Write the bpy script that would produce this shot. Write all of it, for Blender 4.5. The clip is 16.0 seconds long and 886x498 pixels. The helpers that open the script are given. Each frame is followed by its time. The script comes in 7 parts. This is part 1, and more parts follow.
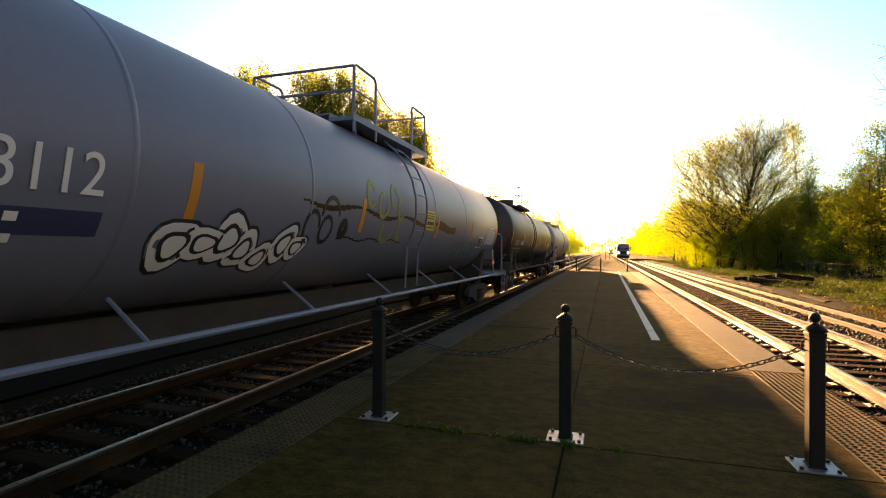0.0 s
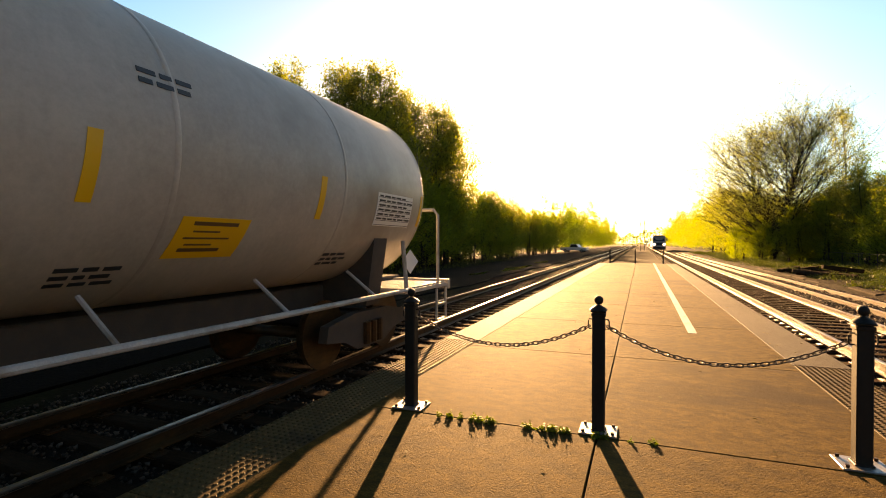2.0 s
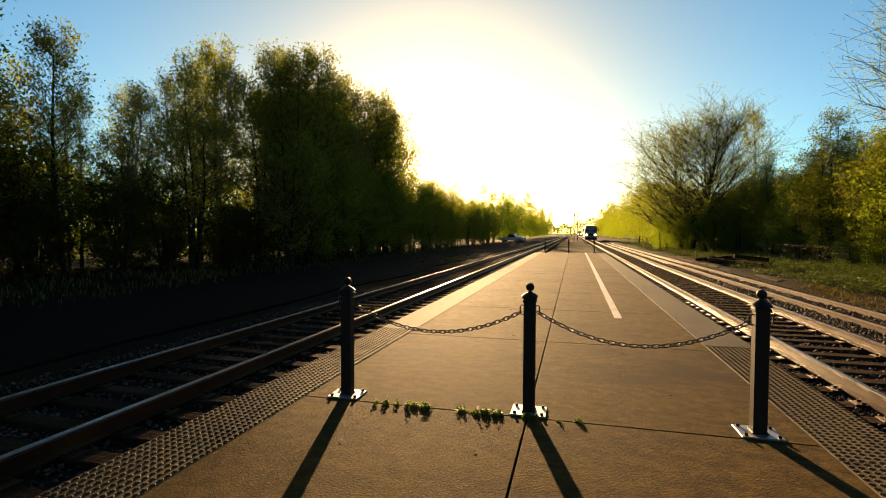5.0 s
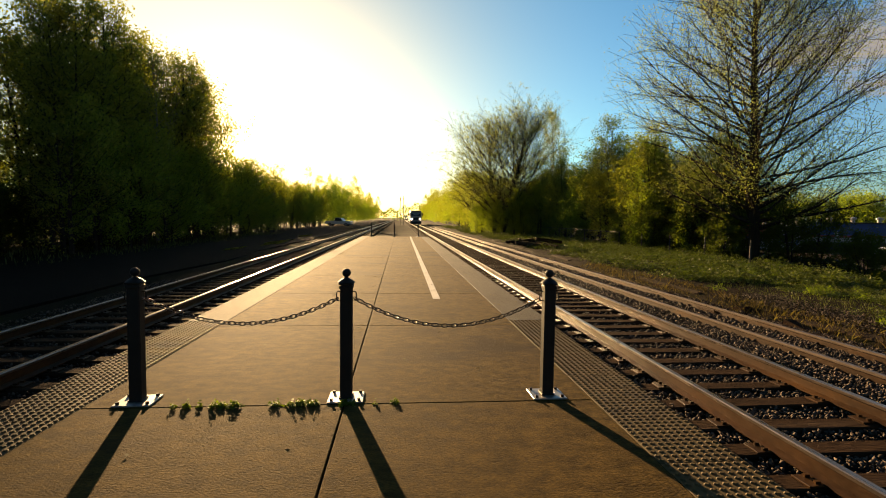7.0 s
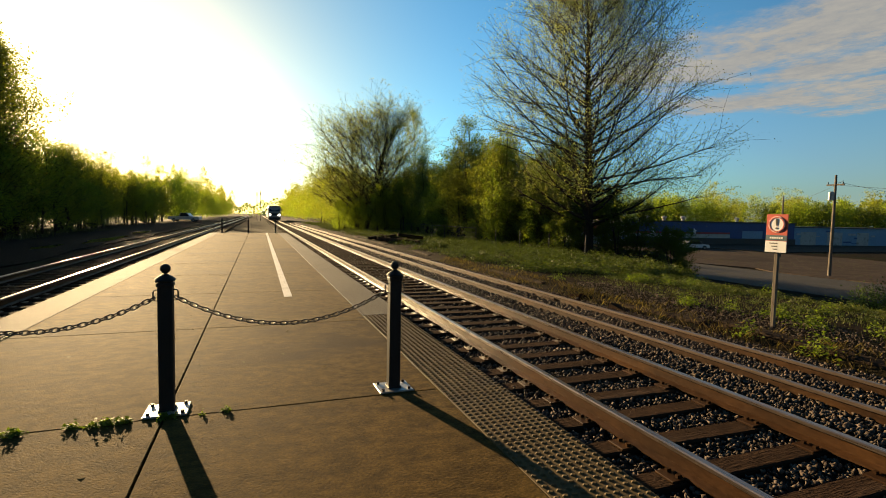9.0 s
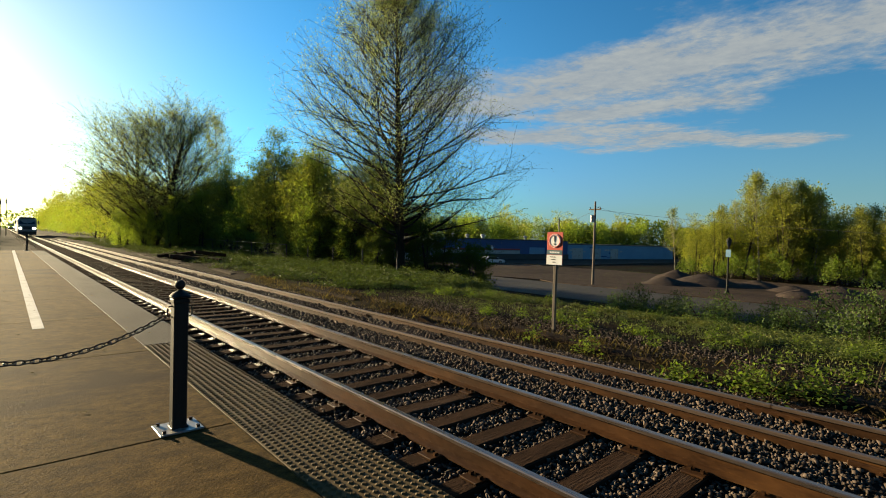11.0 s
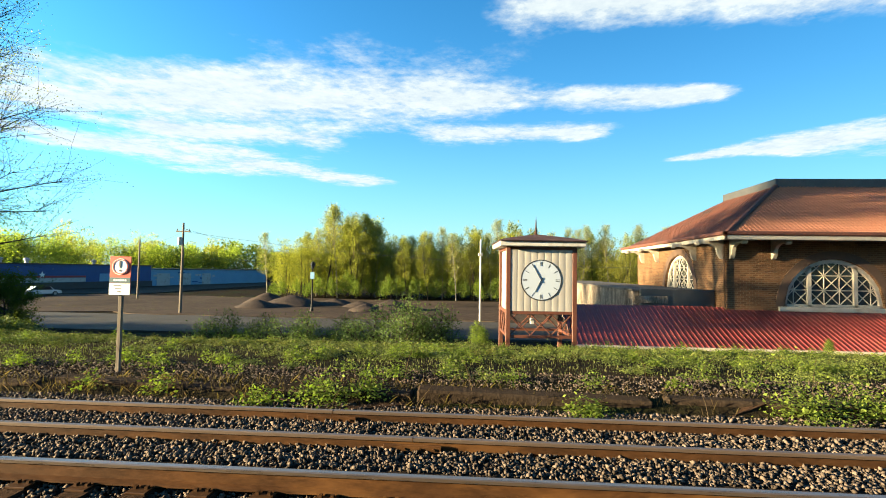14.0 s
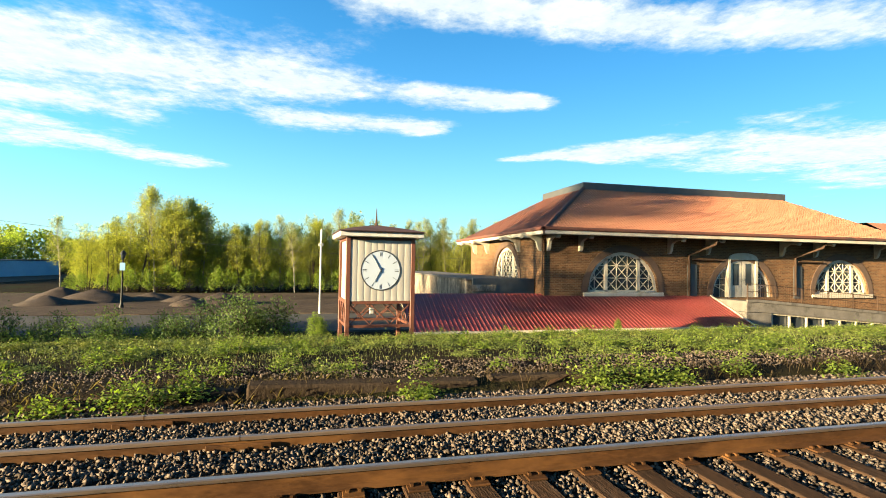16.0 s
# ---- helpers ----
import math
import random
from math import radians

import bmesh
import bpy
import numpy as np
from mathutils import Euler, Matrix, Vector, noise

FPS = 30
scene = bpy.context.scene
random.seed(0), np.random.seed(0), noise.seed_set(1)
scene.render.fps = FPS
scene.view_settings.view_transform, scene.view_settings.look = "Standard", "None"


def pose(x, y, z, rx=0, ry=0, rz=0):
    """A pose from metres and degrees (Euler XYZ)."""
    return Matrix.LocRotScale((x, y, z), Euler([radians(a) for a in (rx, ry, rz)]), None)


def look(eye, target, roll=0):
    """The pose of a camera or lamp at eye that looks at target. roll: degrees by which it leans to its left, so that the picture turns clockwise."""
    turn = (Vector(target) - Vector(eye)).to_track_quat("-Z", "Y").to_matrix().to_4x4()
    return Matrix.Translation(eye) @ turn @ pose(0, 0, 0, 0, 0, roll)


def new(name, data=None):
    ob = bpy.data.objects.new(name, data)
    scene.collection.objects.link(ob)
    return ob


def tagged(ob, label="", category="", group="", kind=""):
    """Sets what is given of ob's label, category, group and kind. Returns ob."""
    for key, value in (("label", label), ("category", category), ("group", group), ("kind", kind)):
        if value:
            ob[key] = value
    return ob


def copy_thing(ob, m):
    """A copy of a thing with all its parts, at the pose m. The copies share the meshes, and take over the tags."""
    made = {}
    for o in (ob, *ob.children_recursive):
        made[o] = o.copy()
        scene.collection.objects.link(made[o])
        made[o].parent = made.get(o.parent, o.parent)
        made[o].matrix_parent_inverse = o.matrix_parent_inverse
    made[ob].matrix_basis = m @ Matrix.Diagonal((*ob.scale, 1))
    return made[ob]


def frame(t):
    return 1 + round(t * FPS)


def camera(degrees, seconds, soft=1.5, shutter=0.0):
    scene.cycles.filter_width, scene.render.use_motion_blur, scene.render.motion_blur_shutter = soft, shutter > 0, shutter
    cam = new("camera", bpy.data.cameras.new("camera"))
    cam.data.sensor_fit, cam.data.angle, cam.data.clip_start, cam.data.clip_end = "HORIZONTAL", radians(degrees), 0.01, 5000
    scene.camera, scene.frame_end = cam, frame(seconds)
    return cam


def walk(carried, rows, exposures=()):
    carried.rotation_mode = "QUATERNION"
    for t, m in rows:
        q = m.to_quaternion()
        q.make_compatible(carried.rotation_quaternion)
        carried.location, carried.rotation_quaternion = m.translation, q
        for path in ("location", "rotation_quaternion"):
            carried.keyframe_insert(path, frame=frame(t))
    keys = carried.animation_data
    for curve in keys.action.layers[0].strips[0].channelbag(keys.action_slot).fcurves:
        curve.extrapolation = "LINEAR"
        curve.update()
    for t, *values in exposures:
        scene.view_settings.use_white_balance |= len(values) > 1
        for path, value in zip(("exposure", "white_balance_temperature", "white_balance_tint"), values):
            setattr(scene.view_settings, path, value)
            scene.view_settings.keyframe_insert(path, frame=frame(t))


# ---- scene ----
cam = camera(83.5, 16.0, 1.0)
PATH = [
    (0, (0.06, 0.425, 1.565), (-0.562, 2.326, 1.573), 0.2),
    (0.5, (0.066, 0.416, 1.558), (-0.607, 2.299, 1.555), 0.0),
    (1, (0.068, 0.415, 1.563), (-0.635, 2.287, 1.548), -0.3),
    (1.5, (0.069, 0.406, 1.56), (-0.658, 2.269, 1.543), -0.1),
    (2, (0.063, 0.405, 1.561), (-0.676, 2.263, 1.537), -0.0),
    (2.5, (0.065, 0.402, 1.559), (-0.675, 2.259, 1.538), -0.1),
    (3, (0.07, 0.373, 1.562), (-0.645, 2.24, 1.535), 0.6),
    (5.3, (0.107, 0.39, 1.55), (-0.319, 2.342, 1.476), 0.7),
    (5.5, (0.109, 0.399, 1.552), (-0.249, 2.365, 1.473), 1.1),
    (6, (0.14, 0.423, 1.555), (-0.037, 2.412, 1.459), 0.7),
    (6.5, (0.172, 0.438, 1.553), (0.189, 2.435, 1.444), 1.2),
    (7, (0.197, 0.446, 1.563), (0.369, 2.434, 1.439), 0.8),
    (7.5, (0.243, 0.453, 1.555), (0.589, 2.418, 1.43), 0.6),
    (8, (0.262, 0.476, 1.549), (0.792, 2.399, 1.409), 0.8),
    (8.2, (0.29, 0.49, 1.54), (0.87, 2.399, 1.396), 0.9),
    (10.3, (0.491, 0.571, 1.506), (1.473, 2.312, 1.445), 0.9),
    (10.5, (0.498, 0.584, 1.506), (1.567, 2.273, 1.451), 0.8),
    (11, (0.505, 0.6, 1.492), (1.833, 2.095, 1.45), 1.6),
    (11.5, (0.551, 0.56, 1.501), (2.128, 1.79, 1.469), 2.1),
    (12, (0.629, 0.506, 1.508), (2.367, 1.496, 1.508), 2.5),
    (12.5, (0.672, 0.477, 1.514), (2.526, 1.226, 1.532), 2.4),
    (13, (0.709, 0.475, 1.521), (2.643, 0.986, 1.56), 1.5),
    (13.5, (0.709, 0.464, 1.518), (2.684, 0.776, 1.587), 1.3),
    (14, (0.677, 0.455, 1.52), (2.671, 0.595, 1.609), 0.9),
    (14.5, (0.661, 0.444, 1.523), (2.659, 0.423, 1.62), 1.1),
    (15, (0.648, 0.427, 1.538), (2.639, 0.266, 1.631), 1.1),
    (15.5, (0.643, 0.425, 1.539), (2.616, 0.109, 1.629), 1.1),
    (16, (0.63, 0.395, 1.505), (2.57, -0.091, 1.567), 0.9),
]
EXPOSURE = [(0.0, 2.98, 13500, 34), (2.0, 2.63, 13000, 31), (3.0, 1.83, 10400, 23), (5.5, 1.71, 9300, 19), (8.0, 1.69, 8500, 13), (10.5, 1.71, 6700, 4), (12.0, 2.18, 6150, 1), (13.5, 2.91, 6350, 0), (16.0, 3.13, 6500, 0)]
walk(cam, [(t, look(eye, target, roll)) for t, eye, target, roll in PATH], EXPOSURE)

# ---- world, sun ----
SUN_AZ, SUN_EL = -15.6, 10.2   # degrees from +y (towards -x), above the horizon
world = bpy.data.worlds.new("world")
scene.world = world
world.use_nodes = True
wn, wl = world.node_tree.nodes, world.node_tree.links
wn.clear()


def wnode(kind, **values):
    n = wn.new(kind)
    for k, v in values.items():
        n.inputs[k].default_value = v
    return n


def wmath(op, a, b=None, clamp=False):
    n = wn.new("ShaderNodeMath")
    n.operation, n.use_clamp = op, clamp
    for i, v in enumerate((a, b)):
        if v is None:
            continue
        if isinstance(v, (int, float)):
            n.inputs[i].default_value = v
        else:
            wl.new(v, n.inputs[i])
    return n.outputs[0]


sky = wn.new("ShaderNodeTexSky")
sky.sky_type, sky.sun_disc = "NISHITA", False
sky.sun_elevation, sky.sun_rotation = radians(SUN_EL), radians(SUN_AZ)
sky.air_density, sky.dust_density, sky.ozone_density = 1.0, 1.0, 2.2
# high thin cloud on a flat layer over the place
tc = wn.new("ShaderNodeTexCoord")
sep = wn.new("ShaderNodeSeparateXYZ")
wl.new(tc.outputs["Generated"], sep.inputs[0])
up = wmath("MAXIMUM", sep.outputs["Z"], 0.03)
cx, cy = wmath("DIVIDE", sep.outputs["X"], up), wmath("DIVIDE", sep.outputs["Y"], up)
comb = wn.new("ShaderNodeCombineXYZ")
wl.new(cx, comb.inputs[0]), wl.new(cy, comb.inputs[1])


def wnoise(scale, stretch, turn, detail, rough, shift=0.0):
    m = wn.new("ShaderNodeMapping")
    m.inputs["Rotation"].default_value = (0, 0, radians(turn))
    m.inputs["Scale"].default_value = stretch
    m.inputs["Location"].default_value = (shift, shift * 0.7, 0)
    wl.new(comb.outputs[0], m.inputs["Vector"])
    n = wnode("ShaderNodeTexNoise", Scale=scale, Detail=detail, Roughness=rough)
    wl.new(m.outputs[0], n.inputs["Vector"])
    return n.outputs["Fac"]


def streak(x0, y0, x1, y1, w0, w1, wobble):
    """A long cloud on the layer, from one end to the other with its half widths: 1 along its middle, 0 outside."""
    dx, dy = x1 - x0, y1 - y0
    n2 = dx * dx + dy * dy
    px, py = wmath("SUBTRACT", cx, x0), wmath("SUBTRACT", cy, y0)
    u = wmath("DIVIDE", wmath("ADD", wmath("MULTIPLY", px, dx), wmath("MULTIPLY", py, dy)), n2, True)
    qx, qy = wmath("SUBTRACT", px, wmath("MULTIPLY", u, dx)), wmath("SUBTRACT", py, wmath("MULTIPLY", u, dy))
    d = wmath("SQRT", wmath("ADD", wmath("MULTIPLY", qx, qx), wmath("MULTIPLY", qy, qy)))
    w = wmath("ADD", w0, wmath("MULTIPLY", u, w1 - w0))
    d = wmath("ADD", wmath("DIVIDE", d, w), wmath("MULTIPLY", wmath("SUBTRACT", wobble, 0.5), 2.6))
    return wmath("SUBTRACT", 1.0, d, True)


# cloud streaks on the layer: ends and half widths
CLOUDS = [(2.75, 2.6, 2.9, 1.1, 0.75, 0.9), (2.9, 1.1, 2.85, 0.2, 0.9, 0.62), (2.85, 0.2, 2.8, -1.3, 0.5, 0.16), (3.45, 3.3, 4.3, 2.5, 0.6, 0.8), (4.3, 2.5, 5.5, 1.3, 0.8, 0.42), (3.55, 0.2, 3.6, -0.7, 0.38, 0.3),
          (1.85, -0.2, 1.72, -1.5, 0.2, 0.3), (1.72, -1.5, 1.35, -2.6, 0.28, 0.3), (4.4, -1.7, 3.3, -3.3, 0.14, 0.9), (3.3, -3.3, 3.0, -6.0, 0.95, 1.8), (3.3, 2.2, 3.7, 1.4, 0.55, 0.4)]
wob = wnoise(1.1, (1, 1, 1), 0, 6.0, 0.62)
cover = None
for k in CLOUDS:
    b = streak(*k, wob)
    cover = b if cover is None else wmath("MAXIMUM", cover, b)
fine = wnoise(3.4, (1.0, 0.75, 1), 15, 10.0, 0.66, 3.0)
fine2 = wnoise(13.0, (1.0, 0.9, 1), 0, 7.0, 0.65, 1.0)
body = wmath("ADD", wmath("MULTIPLY", fine, 0.6), wmath("MULTIPLY", fine2, 0.4))
veil = wmath("ADD", wmath("MULTIPLY", cover, 1.25), wmath("MULTIPLY", wmath("SUBTRACT", body, 0.5), 3.4))
veil = wmath("MULTIPLY", wmath("MULTIPLY", veil, 1.0, True), wmath("MULTIPLY", cover, 2.4, True))
veil = wmath("MULTIPLY", veil, 0.92)
veil = wmath("MULTIPLY", veil, wmath("MULTIPLY", sep.outputs["Z"], 12.0, True))
cloud = wn.new("ShaderNodeMixRGB")
cloud.inputs[1].default_value, cloud.inputs[2].default_value = (3.3, 3.55, 3.95, 1), (4.6, 4.6, 4.55, 1)
wl.new(wmath("MULTIPLY", wmath("SUBTRACT", body, 0.38), 4.0, True), cloud.inputs[0])
mix = wn.new("ShaderNodeMixRGB")
wl.new(veil, mix.inputs[0])
wl.new(cloud.outputs[0], mix.inputs[2])
# the clear sky: deep blue away from the sun and overhead, creamy round the sun
_sd = Vector((math.sin(radians(SUN_AZ)) * math.cos(radians(SUN_EL)), math.cos(radians(SUN_AZ)) * math.cos(radians(SUN_EL)), math.sin(radians(SUN_EL))))
dotn = wn.new("ShaderNodeVectorMath")
dotn.operation = "DOT_PRODUCT"
dotn.inputs[1].default_value = _sd
wl.new(tc.outputs["Generated"], dotn.inputs[0])
toward = dotn.outputs["Value"]
near_sun = wmath("POWER", wmath("MULTIPLY", wmath("SUBTRACT", toward, 0.74), 3.85, True), 1.8)
tint = wn.new("ShaderNodeMixRGB")
tint.inputs[1].default_value, tint.inputs[2].default_value = (0.42, 1.2, 1.72, 1), (1.05, 1.02, 0.93, 1)
wl.new(near_sun, tint.inputs[0])
SKY_TINT = wn.new("ShaderNodeMixRGB")
SKY_TINT.blend_type = "MULTIPLY"
SKY_TINT.inputs[0].default_value = 1.0
wl.new(sky.outputs[0], SKY_TINT.inputs[1])
wl.new(tint.outputs[0], SKY_TINT.inputs[2])
lift = wmath("MULTIPLY", wmath("ADD", 1.05, wmath("MULTIPLY", toward, 0.5)), wmath("SUBTRACT", 1.0, wmath("MULTIPLY", wmath("POWER", wmath("MAXIMUM", sep.outputs["Z"], 0.0), 3.0), 0.5)))
lift = wmath("MULTIPLY", lift, wmath("SUBTRACT", 1.0, wmath("MULTIPLY", near_sun, 0.15)))
clear = wn.new("ShaderNodeVectorMath")
clear.operation = "SCALE"
wl.new(SKY_TINT.outputs[0], clear.inputs[0])
wl.new(lift, clear.inputs["Scale"])
# pale haze low over the horizon
haze = wn.new("ShaderNodeMixRGB")
haze.blend_type = "LIGHTEN"
haze.inputs[2].default_value = (3.1, 4.5, 4.8, 1)
wl.new(wmath("POWER", wmath("SUBTRACT", 1.0, wmath("ABSOLUTE", sep.outputs["Z"])), 7.0), haze.inputs[0])
wl.new(clear.outputs[0], haze.inputs[1])
wl.new(haze.outputs[0], mix.inputs[1])
bg = wnode("ShaderNodeBackground", Strength=0.03)
wl.new(mix.outputs[0], bg.inputs["Color"])
wo = wn.new("ShaderNodeOutputWorld")
wl.new(bg.outputs[0], wo.inputs["Surface"])

sun = new("sun", bpy.data.lights.new("sun", "SUN"))
sun.data.energy, sun.data.angle, sun.data.color = 5.0, radians(0.53), (1.0, 0.76, 0.46)
sun.matrix_world = look(_sd * 200, (0, 0, 0))


# ---- materials ----
def material(name, a, b=None, scale=4.0, rough=0.7, metal=0.0, bump=0.3, fine=60.0, stain=None, stretch=(1, 1, 1), wear=0.25, bump_dist=0.01, thin=0.0, spec=0.5, mid=0.0):
    """Two colours mixed by broad and fine grain, with stains and relief at their real size. thin: how far a leaf is lit through."""
    m = bpy.data.materials.new(name)
    m.use_nodes = True
    n, l = m.node_tree.nodes, m.node_tree.links
    p = n["Principled BSDF"]
    b = b or tuple(c * 0.75 for c in a)
    t = n.new("ShaderNodeTexCoord")
    mp = n.new("ShaderNodeMapping")
    mp.inputs["Scale"].default_value = stretch
    l.new(t.outputs["Object"], mp.inputs[0])
    info = n.new("ShaderNodeObjectInfo")
    off = n.new("ShaderNodeVectorMath")
    off.operation = "MULTIPLY_ADD"
    off.inputs[1].default_value, off.inputs[2].default_value = (37.0, 61.0, 17.0), (0, 0, 0)
    l.new(info.outputs["Random"], off.inputs[0])
    add = n.new("ShaderNodeVectorMath")
    l.new(mp.outputs[0], add.inputs[0])
    l.new(off.outputs[0], add.inputs[1])

    def noise_at(s, d, r):
        q = n.new("ShaderNodeTexNoise")
        q.inputs["Scale"].default_value, q.inputs["Detail"].default_value, q.inputs["Roughness"].default_value = s, d, r
        l.new(add.outputs[0], q.inputs["Vector"])
        return q.outputs["Fac"]

    def ramp(x, lo, hi):
        q = n.new("ShaderNodeMapRange")
        q.inputs[1].default_value, q.inputs[2].default_value = lo, hi
        l.new(x, q.inputs[0])
        return q.outputs[0]

    def mixed(f, c1, c2, kind="MIX"):
        q = n.new("ShaderNodeMixRGB")
        q.blend_type = kind
        for i, v in enumerate((f, c1, c2)):
            if isinstance(v, (int, float)):
                q.inputs[i].default_value = v
            elif isinstance(v, tuple):
                q.inputs[i].default_value = (*v, 1)
            else:
                l.new(v, q.inputs[i])
        return q.outputs[0]

    broad, grain = noise_at(scale, 4, 0.6), noise_at(fine, 3, 0.65)
    col = mixed(ramp(broad, 0.35, 0.65), a, b)
    col = mixed(wear, col, mixed(ramp(grain, 0.3, 0.7), tuple(c * 0.45 for c in a), tuple(min(1, c * 1.45) for c in a)))
    if mid:
        col = mixed(mid, col, mixed(ramp(noise_at(scale * 8, 5, 0.7), 0.36, 0.62), (0.4, 0.4, 0.4), (1.5, 1.5, 1.5)), "MULTIPLY")
    if stain:
        col = mixed(ramp(noise_at(scale * 0.45, 6, 0.7), 0.53, 0.68), col, stain)
    l.new(col, p.inputs["Base Color"])
    p.inputs["Metallic"].default_value, p.inputs["Specular IOR Level"].default_value = metal, spec
    rr = n.new("ShaderNodeMapRange")
    rr.inputs[3].default_value, rr.inputs[4].default_value = max(0.04, rough - 0.12), min(1, rough + 0.12)
    l.new(grain, rr.inputs[0])
    l.new(rr.outputs[0], p.inputs["Roughness"])
    if bump:
        bp = n.new("ShaderNodeBump")
        bp.inputs["Strength"].default_value, bp.inputs["Distance"].default_value = bump, bump_dist
        l.new(grain, bp.inputs["Height"])
        l.new(bp.outputs[0], p.inputs["Normal"])
    if thin:
        tr = n.new("ShaderNodeBsdfTranslucent")
        l.new(mixed(1.0, col, (1.25, 1.45, 0.55), "MULTIPLY"), tr.inputs[0])
        ms = n.new("ShaderNodeMixShader")
        ms.inputs[0].default_value = thin
        l.new(p.outputs[0], ms.inputs[1])
        l.new(tr.outputs[0], ms.inputs[2])
        l.new(ms.outputs[0], n["Material Output"].inputs["Surface"])
    return m


def leaf_material(name, a, b, low=0.6, high=1.5, thin=0.68):
    """Leaves whose colour changes from leaf to leaf and clump to clump."""
    m = material(name, a, b, scale=0.6, rough=0.6, bump=0, fine=5.0, wear=0.35, thin=thin, spec=0.08)
    n, l = m.node_tree.nodes, m.node_tree.links
    geo = n.new("ShaderNodeNewGeometry")
    hs = n.new("ShaderNodeHueSaturation")
    vr = n.new("ShaderNodeMapRange")
    vr.inputs[3].default_value, vr.inputs[4].default_value = low, high
    l.new(geo.outputs["Random Per Island"], vr.inputs[0])
    l.new(vr.outputs[0], hs.inputs["Value"])
    p = n["Principled BSDF"]
    l.new(p.inputs["Base Color"].links[0].from_socket, hs.inputs["Color"])
    l.new(hs.outputs[0], p.inputs["Base Color"])
    return m


def plain(name, c, rough=0.5, metal=0.0, glow=0.0):
    m = bpy.data.materials.new(name)
    m.use_nodes = True
    p = m.node_tree.nodes["Principled BSDF"]
    p.inputs["Base Color"].default_value, p.inputs["Roughness"].default_value, p.inputs["Metallic"].default_value = (*c, 1), rough, metal
    if glow:
        p.inputs["Emission Color"].default_value, p.inputs["Emission Strength"].default_value = (*c, 1), glow
    return m


def glass_material():
    m = bpy.data.materials.new("window_glass")
    m.use_nodes = True
    p = m.node_tree.nodes["Principled BSDF"]
    p.inputs["Base Color"].default_value, p.inputs["Roughness"].default_value = (0.03, 0.035, 0.04, 1), 0.04
    return m


